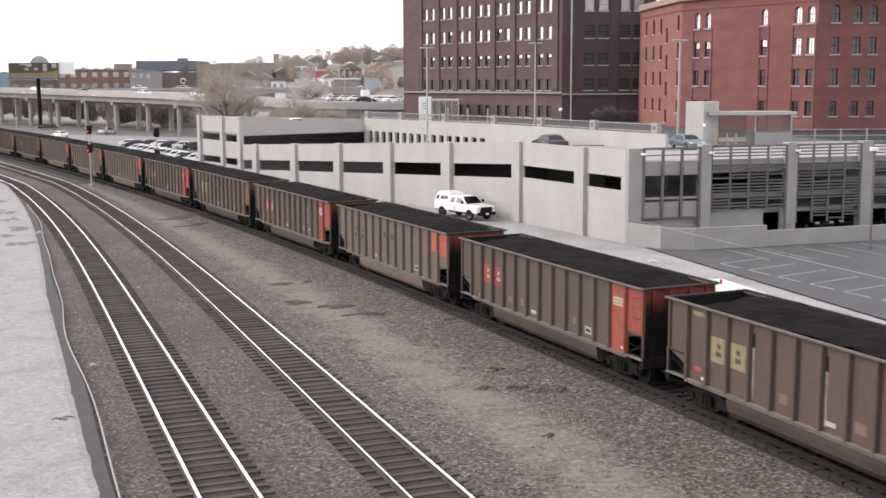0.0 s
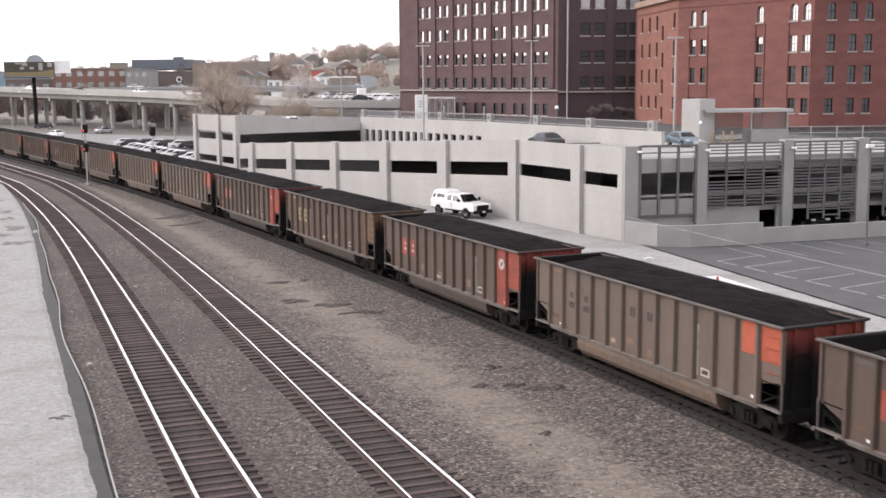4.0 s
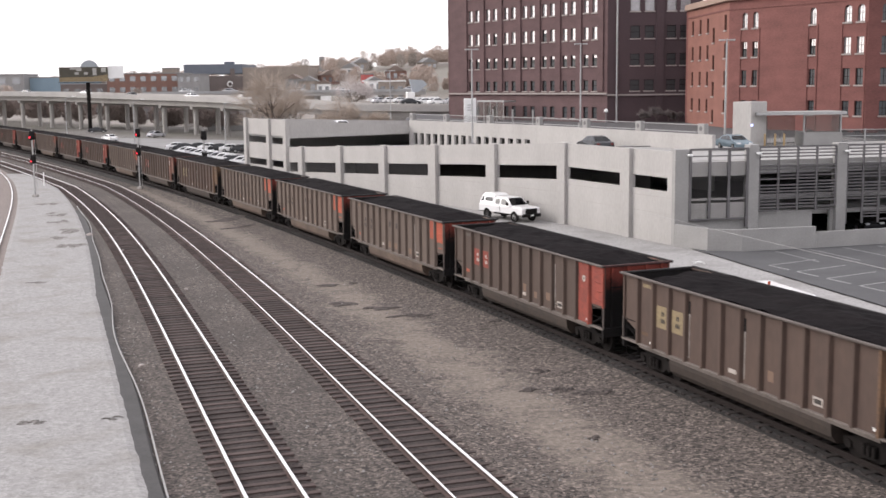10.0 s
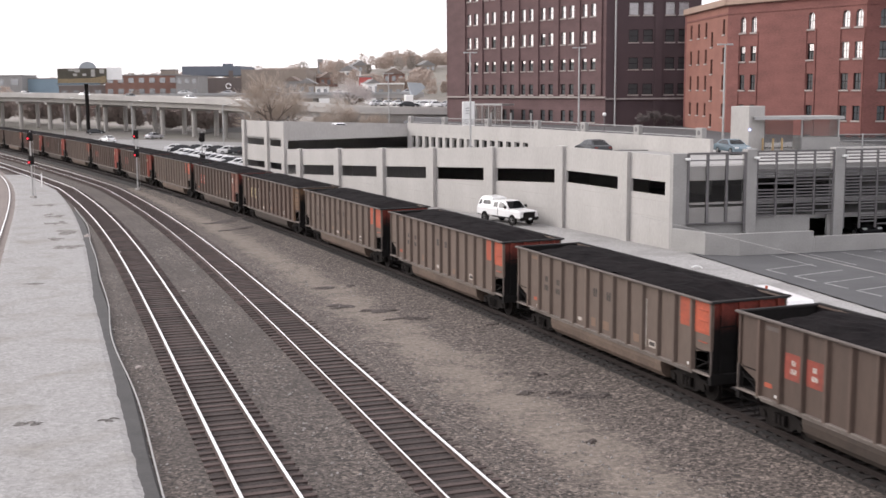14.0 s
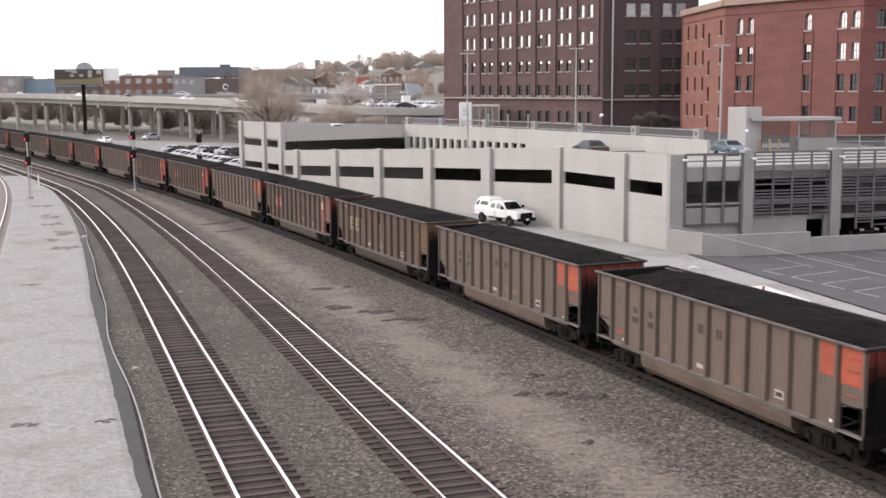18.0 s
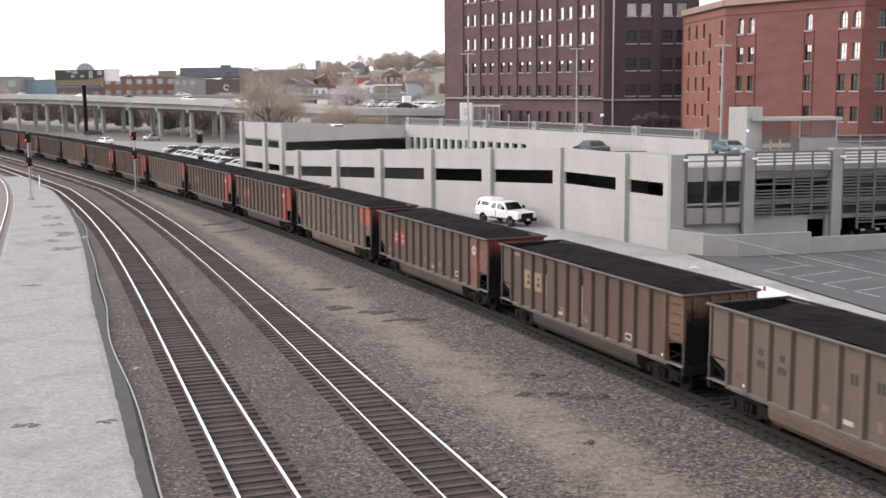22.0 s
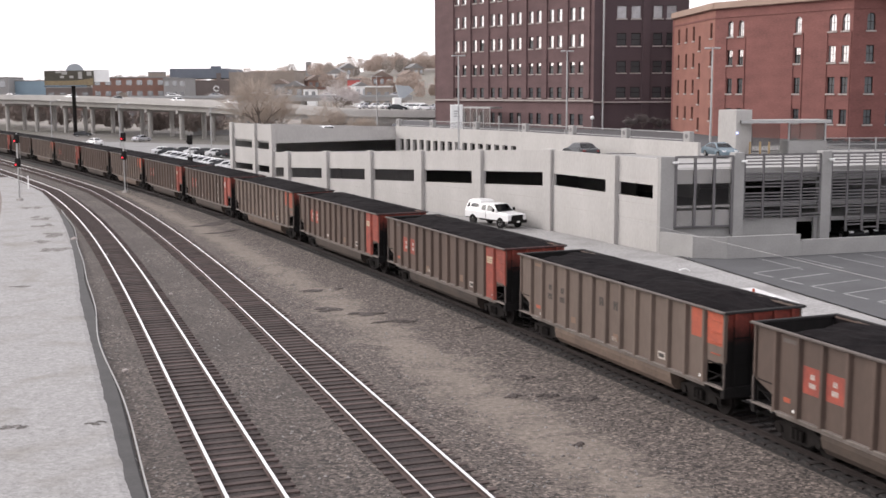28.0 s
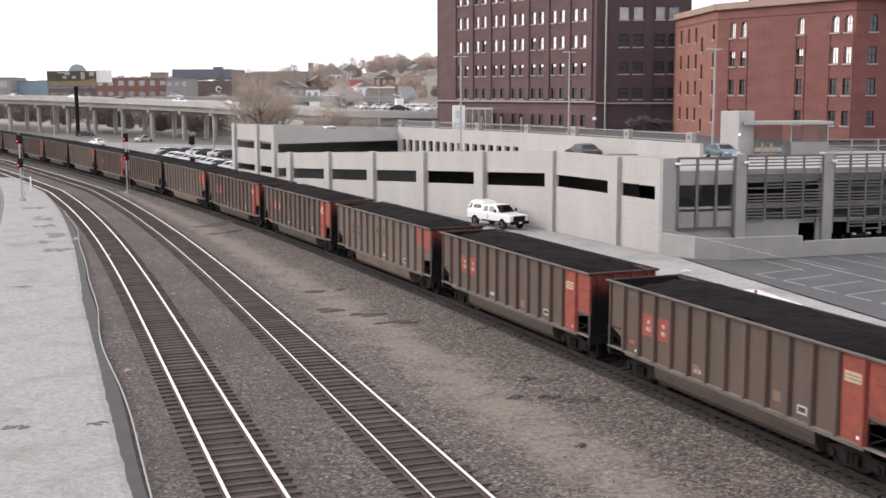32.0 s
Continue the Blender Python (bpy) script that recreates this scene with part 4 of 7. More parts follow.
gpart("ramp_end_wall", rew, M_CONC, at(*TS, 0, GA - 90), "sloping parapet over the ramp's dark opening")
gpart("ramp_end_base", boxes((0.0, 16.6, 0.0, 0.25, -0.3, 3.0)), M_CONC, at(*TS, 0, GA - 90))
TE = (GQ[0] + GD[0] * (TU + 11.9), GQ[1] + GD[1] * (TU + 11.9))
gpart("end_wall", pierced(30, -0.3, 6.88, [], -0.25, 0.0, z1b=5.7), M_CONC, at(*TE, 0, GA - 90))
gpart("roof_slab", boxes((0.4, 11.9, -28, -0.25, 4.75, 4.95)), M_CONC2, at(*TS, 0, GA))
gpart("floor_slab", boxes((0.4, 11.9, -28, -0.25, 2.7, 2.95)), M_CONC2, at(*TS, 0, GA))
# back wall along the street
BW0 = (-3.56, 142.99)
holes = [(1.0 + k * 1.55, 1.95 + k * 1.55, 3.6, 4.95) for k in range(17)]
BW1, BW2A = (10.24, 120.47), 114.5
gpart("street_wall", pierced(26.4, 0.0, 6.45, [h for h in holes if h[1] < 26], -0.3, 0.0), M_CONC, at(*BW0, 0, GA + 180))
gpart("street_wall", pierced(29.0, 0.0, 6.45, [], -0.3, 0.0), M_CONC, at(*BW1, 0, BW2A + 180))
for k in range(7):
    u = 4 + 7.6 * k
    p = at(*BW0, 0, GA + 180) @ Matrix.Translation((u, 0, 0)) if u < 26 else at(*BW1, 0, BW2A + 180) @ Matrix.Translation((u - 26.4, 0, 0))
    gpart("wall_joint_post", boxes((-0.12, 0.12, -0.01, 0.03, 3.0, 6.46)), M_CONC2, p)
# decks: level near the corner, falling along the ramp
ramp = bmesh.new()
prism(ramp, [(-9, 5.1), (0, 5.1), (TU, 5.1 - 0.0455 * TU), (TU, 4.85 - 0.0455 * TU), (0, 4.8), (-9, 4.8)], -17.2, -0.22)
# Added wall that shuts out stray light behind the ramp openings.
gpart("ramp_back_wall", prism(bmesh.new(), [(0, -0.8), (TU, -0.8), (TU, 2.5), (0, 4.82)], -9.0, -8.8), M_DARK, at(*GQ, 0, GA), "added dark wall closing the view behind the openings")
gpart("ramp_deck", ramp, M_CONC2, at(*GQ, 0, GA))
gpart("upper_deck", boxes((-5, 38, -25, -17.2, 4.8, 5.0)), M_CONC2, at(*GQ, 0, GA))
gpart("corner_deck", raw("corner_deck", [(15.9, 77.0, 5.12), (30.0, 79.8, 5.12), (46.0, 84.0, 5.12), (40.0, 118.0, 5.12), (18.0, 108.0, 5.12), (10.2, 90.0, 5.12)], [(0, 1, 2, 3, 4, 5)], M_CONC2), None, Matrix())
# right face: columns, louvre screens and a low wall before them
FK, FA = (15.6, 76.56), 13.0
fm = at(*FK, 0, FA)
gpart("corner_pier", boxes((-0.1, 0.92, 0, 0.7, -0.3, 6.3), bevel=0.02), M_CONC2, fm)
for u0, u1 in ((5.2, 5.95), (11.8, 12.56), (17.72, 18.58), (24.2, 25.0), (31, 31.8)):
    gpart("column", boxes((u0, u1, -0.1, 0.65, -0.3, 6.5), bevel=0.03), M_CONC2, fm)
gpart("spandrel", boxes((5.2, 32, 0.5, 0.7, 2.72, 3.1)), M_CONC2, fm)
gpart("guard_rail", boxes((0.92, 5.2, 0.12, 0.2, 2.84, 3.0)), M_CONC, fm)
gpart("spandrel", boxes((0.9, 5.2, 0.1, 0.4, 1.6, 2.66)), M_CONC, fm)
gpart("spandrel", boxes((5.2, 32, 0.5, 0.7, 4.5, 5.42)), M_CONC2, fm)
gpart("spandrel", boxes((0.92, 5.2, 0.1, 0.4, 4.46, 5.42)), M_CONC, fm)
gpart("inner_deck", boxes((0.5, 40, 0.7, 14, 4.9, 5.2)), M_CONC2, fm)
gpart("inner_floor", boxes((0.5, 40, 0.7, 24, 1.6, 1.9)), M_CONC2, fm)
# Added closing walls that keep the inside dark.
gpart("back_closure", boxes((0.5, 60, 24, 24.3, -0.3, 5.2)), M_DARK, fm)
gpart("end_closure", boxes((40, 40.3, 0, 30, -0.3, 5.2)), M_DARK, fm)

# ---- street behind the garage, on its higher ground ----
street = tagged(new("street", raw("street", [(-3.3, 143.3, 5.0), (10.6, 120.8, 5.0), (18.4, 104.6, 5.0), (62, 104.6, 5.0), (260, 100, 5.0), (260, 330, 5.0), (0, 330, 5.0), (-6, 200, 5.0)], [(0, 1, 2, 3, 4, 5, 6, 7)], M_ASPHALT)),
                "asphalt street on higher ground behind the garage", "street", kind="structure")


# ---- brick buildings ----
def arch_filler(u0, u1, z0, z1):
    """The brick between a window's round head and its square opening."""
    bm = bmesh.new()
    c, r, n = (u0 + u1) / 2, (u1 - u0) / 2, 10
    arc = [(c - r * math.cos(math.pi * k / n), z1 - r + r * math.sin(math.pi * k / n)) for k in range(n + 1)]
    for (xa, za), (xb, zb) in zip(arc, arc[1:]):
        prism(bm, [(xa, za), (xb, zb), (xb, z1 + 0.002), (xa, z1 + 0.002)], 0.0, 0.2)
    bmesh.ops.remove_doubles(bm, verts=bm.verts, dist=0.0005)
    return bm


M_GREYFRAME = material("pale_window_frame", (0.2801, 0.2735, 0.2668), (0.2268, 0.2201, 0.2134), 1, 8, 0.7, bump=0.0)


def brick_face(parent, p, q, z0, z1, cols, rows, brick, glass, thick=0.5, arch=(), shift=None, inset=0.0):
    """A brick wall from p to q with windows in columns (u0, u1) and rows (za, zb), each with a sill, frame and panes."""
    ln = math.hypot(q[0] - p[0], q[1] - p[1])
    ang = math.degrees(math.atan2(q[1] - p[1], q[0] - p[0]))
    m = at(p[0], p[1], 0, ang)
    sh = shift or (lambda c: 0.0)
    holes = [(u0, u1, za + sh(c), zb + sh(c)) for c, (u0, u1) in enumerate(cols) for za, zb in rows]
    w = part("wall", pierced(ln, z0, z1, holes, 0.0, thick), brick, parent)
    w.matrix_world = m
    for r, (za, zb) in enumerate(rows):
        for c, (u0, u1) in enumerate(cols):
            a, b = za + sh(c), zb + sh(c)
            g = glass(r, c)
            win = part("window", boxes((u0, u1, 0.24 + inset, 0.29 + inset, a, b)), {"blind": M_SKYGLASS, "dull": M_DULLGLASS, "unlit": M_DARKGLASS}.get(g, M_GLASS), parent)
            win.matrix_world = m
            f = bmesh.new()
            t = 0.06
            for d in ((u0, u0 + t, 0.17, 0.25, a, b), (u1 - t, u1, 0.17, 0.25, a, b), (u0 + t, u1 - t, 0.17, 0.25, a, a + t), (u0 + t, u1 - t, 0.17, 0.25, b - t, b), (u0 + t, u1 - t, 0.19, 0.25, (a + b) / 2 - 0.03, (a + b) / 2 + 0.03)):
                box(f, d[0], d[1], d[2] + inset, d[3] + inset, d[4], d[5])
            if arch and u1 - u0 > 0.7:
                box(f, (u0 + u1) / 2 - 0.02, (u0 + u1) / 2 + 0.02, 0.2 + inset, 0.25 + inset, a + t, b - t)
            part("window_frame", f, M_GREYFRAME if g in ("blind", "dull") else M_STEEL, win)
            # Extra mirror sheet puts a sky reflection on the upper sash only.
            if g == "half":
                part("blind", boxes((u0 + t, u1 - t, 0.225 + inset, 0.238 + inset, a + (b - a) * (0.55 if arch else 0.72), b - t)), M_SKYGLASS, win, "mirror sheet standing in for sky reflected in the upper sash")
            part("window_sill", boxes((u0 - 0.12, u1 + 0.12, -0.12, 0.17 + inset, a - 0.18, a)), M_STONE, win)
            if r in arch:
                part("arch", arch_filler(u0, u1, a, b), brick, win)
    return w, m


rnd = random.Random(5)
dark_house = thing("warehouse", "tall dark brown brick warehouse with rows of paired windows", "building")
DP0, DP1, DP2 = (1.87, 198.3), (24.1, 168.3), (37.6, 168.0)
DPITCH = 4.555
cols = []
for b in range(7):
    c = 6.46 + b * DPITCH
    cols += [(c - 1.40, c - 0.40), (c + 0.40, c + 1.40)]
rows_d = [(5.55, 7.2), (9.55, 11.1), (13.15, 14.8), (16.97, 18.75), (20.8, 22.6), (24.6, 26.4)]
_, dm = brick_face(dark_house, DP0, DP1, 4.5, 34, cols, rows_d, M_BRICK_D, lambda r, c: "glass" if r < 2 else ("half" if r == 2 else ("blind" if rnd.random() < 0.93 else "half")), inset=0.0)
for b in range(8):
    u = 6.45 + (b - 0.5) * DPITCH
    o = part("pier", boxes((u - 0.55, u + 0.55, -0.22, 0.0, 9.5, 34), bevel=0.02), M_BRICK_D, dark_house)
    o.matrix_world = dm
o = part("ledge", boxes((-0.2, 37.5, -0.35, 0.0, 9.04, 9.28)), M_STONE, dark_house, "pale stone ledge")
o.matrix_world = dm
# Right-hand face takes the shade-darkened brick and panes.
_, dm2 = brick_face(dark_house, DP1, DP2, 4.5, 34, [(3.25, 4.6), (5.3, 6.65), (8.45, 9.75), (10.35, 11.75)], rows_d[1:], M_BRICK_SHADE, lambda r, c: "dull" if r > 2 else "unlit")
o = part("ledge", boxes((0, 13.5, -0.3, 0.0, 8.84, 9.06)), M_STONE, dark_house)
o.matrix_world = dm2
o = part("corner_pier", boxes((6.95, 8.05, -0.2, 0.0, 4.5, 34)), M_BRICK_SHADE, dark_house)
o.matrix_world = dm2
part("downpipe", rod(bmesh.new(), (25.4, 167.75, 4.5), (25.4, 167.75, 33), 0.14, 8), M_GALV, dark_house, "pale vertical downpipe")
part("roof", raw("roof", [(*DP0, 34), (*DP1, 34), (*DP2, 34), (60, 210, 34), (20, 225, 34)], [(0, 1, 2, 3, 4)], M_BRICK_SHADE), None, dark_house)
o = part("side_wall", boxes((0, 30, 0, 0.5, 4.5, 34)), M_BRICK_D, dark_house)
o.matrix_world = at(*DP0, 0, 48)
# Lit copy of the red brick: sunlight on the left face is in its colour.
M_BRICK_LIT = material("sunlit_red_brick", (0.2731, 0.1254, 0.0967), (0.1751, 0.0740, 0.0587), 0.3, 3, 0.9, bump=0.1, mix=0.7, stretch=(1, 1, 1.8))
red_house = thing("brick_building", "tall red brick building with arched upper windows and stone sills", "building")
RP = [(34.6, 163.5), (35.45, 143.85), (46.2, 126.7), (76.0, 126.7)]
rows_r = [(3.6, 5.2), (6.85, 8.45), (10.2, 12.0), (13.6, 15.4), (17.0, 18.85)]
TOPS = []
_, rm0 = brick_face(red_house, RP[0], RP[1], 4.5, 20.4, [(2.15, 3.05), (6.0, 6.9), (9.6, 10.5), (12.4, 13.3), (17.6, 18.5)], rows_r[1:], M_BRICK_LIT, lambda r, c: "glass", shift=lambda c: -1.35 if c == 3 else 0.0)
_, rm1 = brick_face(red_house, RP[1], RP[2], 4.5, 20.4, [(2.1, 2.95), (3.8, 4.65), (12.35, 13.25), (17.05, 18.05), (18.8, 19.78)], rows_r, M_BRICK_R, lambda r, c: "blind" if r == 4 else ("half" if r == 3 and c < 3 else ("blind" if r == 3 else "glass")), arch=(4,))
_, rm2 = brick_face(red_house, RP[2], RP[3], 4.5, 20.4, [(1.5, 2.4), (3.95, 4.8), (5.7, 6.55), (8.6, 9.5), (11.2, 12.1), (13.0, 13.9)], rows_r, M_BRICK_R, lambda r, c: "glass", arch=(4,))
for mm, ln in ((rm0, 19.7), (rm1, 20.25), (rm2, 29.8)):
    o = part("cornice", boxes((-0.3, ln + 0.3, -0.45, 0.4, 20.4, 21.2), bevel=0.06), M_TANSTONE, red_house, "pale stone cornice")
    o.matrix_world = mm
    o = part("string_course", boxes((0.0, ln, -0.08, 0.0, 19.3, 19.5)), M_BRICK_R, red_house)
    o.matrix_world = mm
    if mm is rm1:
        for u0, u1 in ((2.0, 4.75), (12.25, 13.35), (16.95, 19.88)):
            for uu in (u0 - 0.22, u1 + 0.02):
                o = part("pier_strip", boxes((uu, uu + 0.2, -0.1, 0.0, 4.5, 17.0)), M_BRICK_R, red_house)
                o.matrix_world = mm
o = part("upper_block", boxes((3, 25, 2, 18, 20.4, 27)), M_BRICK_R, red_house)
o.matrix_world = rm1
part("roof", raw("roof", [(*RP[0], 20.9), (*RP[1], 20.9), (*RP[2], 20.9), (*RP[3], 20.9), (76, 175, 20.9)], [(0, 1, 2, 3, 4)], M_ASPHALT), None, red_house)
o = part("side_wall", boxes((0, 45, 0, 0.5, 4.5, 20.9)), M_BRICK_R, red_house)
o.matrix_world = at(*RP[0], 0, 16)

# ---- road and parking lot beside the garage ----
edge_strip("access_road", lambda y: train_x(y) + 3.4, lambda y: 15.9 + (76.6 - y) * 0.245 if y < 76.6 else (15.5 - (y - 76.6) * 0.4625 if y < 89.64 else 9.45 - (y - 89.64) * 0.613), 10, 150, 1.0, M_ROAD, -0.06, "pale gravel access road between train and garage", ragged=0.1, seed=9, cells=8)
lot = tagged(new("parking_lot", raw("parking_lot", [(15.9 + 16.3, 10, -0.05), (120, 10, -0.05), (120, 110, -0.05), (24, 78.6, -0.05), (15.9, 76.6, -0.05)], [(0, 1, 2, 3, 4)], M_ASPHALT)), "grey asphalt parking lot with white bay lines", "parking lot", kind="structure")


# ---- garage screens, low wall, and what stands on its roof ----
M_MESH = bpy.data.materials.new("woven_screen")
M_MESH.use_nodes = True
_n, _l = M_MESH.node_tree.nodes, M_MESH.node_tree.links
_b = _n["Principled BSDF"]
_b.inputs["Base Color"].default_value = (0.067, 0.063, 0.062, 1)
_b.inputs["Roughness"].default_value = 0.6
_c = _n.new("ShaderNodeTexCoord")
_v = _n.new("ShaderNodeTexNoise")
_v.inputs["Scale"].default_value = 1.2
_l.new(_c.outputs["Object"], _v.inputs["Vector"])
_r = _n.new("ShaderNodeMapRange")
_r.inputs["To Min"].default_value, _r.inputs["To Max"].default_value = 0.05, 0.14
_l.new(_v.outputs[0], _r.inputs["Value"])
_l.new(_r.outputs[0], _b.inputs["Alpha"])


def face_part(name, bm, mat, parent=None, label=""):
    o = part(name, bm, mat, parent or garage, label)
    o.matrix_world = fm
    return o


scr = face_part("mesh_screen", boxes((0.95, 5.18, 0.02, 0.04, 1.6, 5.55)), M_MESH, label="grey woven mesh screen in a steel frame")
for u in (0.98, 2.38, 3.78, 5.12):
    part("mullion", boxes((u - 0.09, u + 0.09, -0.06, 0.08, 1.0 if u > 5 else 1.55, 6.3)), M_LOUVRE, scr)
part("top_rail", boxes((0.95, 5.18, -0.04, 0.06, 6.2, 6.34)), M_LOUVRE, scr)
part("second_rail", boxes((0.95, 5.18, -0.02, 0.05, 5.78, 5.86)), M_LOUVRE, scr)
part("bottom_rail", boxes((0.95, 5.18, -0.04, 0.06, 1.52, 1.64)), M_LOUVRE, scr)
rl = random.Random(11)
SLATS = {}


def slat_mesh(w):
    k = round(w, 2)
    if k not in SLATS:
        SLATS[k] = mesh_of(boxes((0, w, -0.05, 0.03, 0, 0.09), bevel=0.01), "slat", M_LOUVRE)
    return SLATS[k]


for u0, u1, zb in ((5.95, 11.8, 1.95), (12.56, 17.72, 0.9), (18.58, 24.2, 0.9), (25.0, 31.0, 0.9)):
    o = face_part("louvre_screen", boxes((u0, u1, 0.02, 0.06, 6.26, 6.38)), M_LOUVRE, label="grey metal louvre screen with some slats left out")
    w = (u1 - u0) / 4
    for k in range(5):
        uu = u0 + 0.06 + k * (u1 - u0 - 0.12) / 4
        part("mullion", boxes((uu - 0.07, uu + 0.07, -0.02, 0.1, zb if k != 4 else zb + 0.2, 6.3)), M_LOUVRE, o)
    for k in range(4):
        gap = {rl.randrange(7, 9), rl.randrange(9, 12)} if rl.random() < 0.8 else set()
        z, i = 6.05, 0
        low = zb if not (u0 > 12 and k in (0,)) else 2.6
        while z > low:
            if not (i in gap or (i in (3, 4)) or (i > 14 and rl.random() < 0.14)):
                sl = part("slat", slat_mesh(w - 0.16), None, o)
                sl.location = (u0 + 0.08 + k * w, -0.02, z)
            z -= 0.215
            i += 1
    if u0 < 6:
        face_part("base_wall", pierced(u1 - u0, -0.2, 1.95, [(u1 - u0 - 1.6, u1 - u0 - 0.25, 0.2, 1.96)], 0.0, 0.25), M_CONC2).matrix_world = fm @ Matrix.Translation((u0, 0.25, 0))
face_part("base_wall", boxes((0.9, 5.2, 0.25, 0.5, -0.2, 1.6)), M_CONC2)
for u in (1.1, 6.1, 12.7, 18.8):
    lampo = face_part("wall_lamp", boxes((u - 0.42, u - 0.12, -0.42, -0.1, 5.85, 6.0), bevel=0.03), M_WHITE, label="small white wall lamp")
# low wall before the right face
LWP = [(15.45, 76.2), (17.1, 73.8), (19.2, 73.25), (24.3, 74.5), (24.45, 74.6), (48.0, 81.2)]
low_wall = thing("low_wall", "low pale concrete wall in front of the garage screens", "wall")
for (a, b), zt in zip(zip(LWP, LWP[1:]), (1.38, 1.33, 1.36, 0.9, 0.98)):
    ln, an = math.hypot(b[0] - a[0], b[1] - a[1]), math.degrees(math.atan2(b[1] - a[1], b[0] - a[0]))
    o = part("wall_section", boxes((0, ln, 0, 0.25, -0.3, zt), bevel=0.01), M_CONC2, low_wall)
    o.matrix_world = at(*a, 0, an)


# ---- vehicles ----
M_CARGLASS = material("car_glass", (0.02, 0.022, 0.025), (0.015, 0.016, 0.018), 1, 4, 0.06, bump=0.0)
M_HUB = material("steel_wheel", (0.5, 0.5, 0.5), (0.35, 0.35, 0.35), 3, 10, 0.4, metal=0.8)
M_LENS = material("headlamp_lens", (0.7, 0.7, 0.7), (0.6, 0.6, 0.6), 3, 10, 0.15, bump=0.0)
M_TAIL = material("tail_lamp", (0.16, 0.02, 0.02), (0.12, 0.02, 0.02), 3, 10, 0.2, bump=0.0)
PAINT = {}


def paint(name, c):
    if name not in PAINT:
        PAINT[name] = material(name, c, tuple(k * 0.92 for k in c), 1, 8, 0.25, metal=0.1, bump=0.0)
    return PAINT[name]


def shell(bm, side, widths):
    """A body from a side outline of (x, z), its half width falling with height: widths are (z, half width) knots."""
    zs, ws = [k[0] for k in widths], [k[1] for k in widths]
    a = [bm.verts.new((x, -float(np.interp(z, zs, ws)), z)) for x, z in side]
    b = [bm.verts.new((x, float(np.interp(z, zs, ws)), z)) for x, z in side]
    k = len(a)
    fs = [bm.faces.new(a), bm.faces.new(b[::-1])]
    for i in range(k):
        fs.append(bm.faces.new((a[i], b[i], b[(i + 1) % k], a[(i + 1) % k])))
    bmesh.ops.recalc_face_normals(bm, faces=fs)
    bmesh.ops.bevel(bm, geom=list(bm.edges), offset=0.03, segments=2, affect="EDGES", profile=0.5)
    return bm


def wheels(v, xs, half, r):
    for x in xs:
        for s in (-1, 1):
            bm = bmesh.new()
            rod(bm, (0, -0.11, 0), (0, 0.11, 0), r, 16)
            w = part("wheel", bm, M_TYRE, v, "black tyre on a metal rim")
            w.location = (x, s * half, r)
            part("rim", rod(bmesh.new(), (0, s * 0.07, 0), (0, s * 0.125, 0), r * 0.6, 12), M_HUB, w)


def side_pane(v, pts, widths, mat, s, out=0.012):
    bm = bmesh.new()
    zs, ws = [k[0] for k in widths], [k[1] for k in widths]
    vs = [bm.verts.new((x, s * (float(np.interp(z, zs, ws)) + out), z)) for x, z in pts]
    f = bm.faces.new(vs)
    r = bmesh.ops.extrude_face_region(bm, geom=[f])
    bmesh.ops.translate(bm, verts=[g for g in r["geom"] if isinstance(g, bmesh.types.BMVert)], vec=(0, -s * 0.02, 0))
    bmesh.ops.recalc_face_normals(bm, faces=bm.faces)
    return part("side_window", bm, mat, v)


def cross_pane(v, name, x0, z0, x1, z1, widths, mat, out=0.014):
    """A windscreen or rear window between two points of the side outline."""
    zs, ws = [k[0] for k in widths], [k[1] for k in widths]
    d = Vector((x1 - x0, 0, z1 - z0)).normalized()
    nrm = Vector((d.z, 0, -d.x)) if x1 < x0 else Vector((-d.z, 0, d.x))
    if nrm.z < 0:
        nrm = -nrm
    bm = bmesh.new()
    vs = []
    for x, z, s in ((x0, z0, -1), (x0, z0, 1), (x1, z1, 1), (x1, z1, -1)):
        vs.append(bm.verts.new(Vector((x, s * (float(np.interp(z, zs, ws)) - 0.1), z)) + nrm * out))
    bm.faces.new(vs)
    bmesh.ops.solidify(bm, geom=list(bm.faces), thickness=0.01)
    return part(name, bm, mat, v)


def sedan(label, body, m, group=""):
    v = thing("car", label, "car", m, group)
    wd = [(0.2, 0.84), (0.55, 0.9), (0.92, 0.86), (1.42, 0.62)]
    side = [(-2.25, 0.3), (-2.3, 0.62), (-2.2, 0.9), (-1.75, 0.98), (-1.05, 1.38), (-0.2, 1.44), (0.45, 1.36), (1.15, 0.95), (2.0, 0.8), (2.28, 0.6), (2.25, 0.28)]
    part("body", shell(bmesh.new(), side, wd), body, v)
    for s in (-1, 1):
        side_pane(v, [(-1.45, 1.0), (-0.98, 1.3), (-0.22, 1.36), (-0.22, 0.98)], wd, M_CARGLASS, s)
        side_pane(v, [(-0.14, 0.98), (-0.14, 1.36), (0.38, 1.3), (0.95, 0.97)], wd, M_CARGLASS, s)
        h = part("headlight", boxes((2.1, 2.27, s * 0.62 - 0.17, s * 0.62 + 0.17, 0.6, 0.74), bevel=0.02), M_LENS, v)
        h = part("tail_light", boxes((-2.3, -2.2, s * 0.66 - 0.14, s * 0.66 + 0.14, 0.68, 0.84), bevel=0.02), M_TAIL, v)
    cross_pane(v, "windscreen", 1.1, 0.99, 0.5, 1.34, wd, M_CARGLASS)
    cross_pane(v, "rear_window", -1.7, 1.01, -1.1, 1.35, wd, M_CARGLASS)
    wheels(v, (-1.35, 1.38), 0.78, 0.32)
    return v


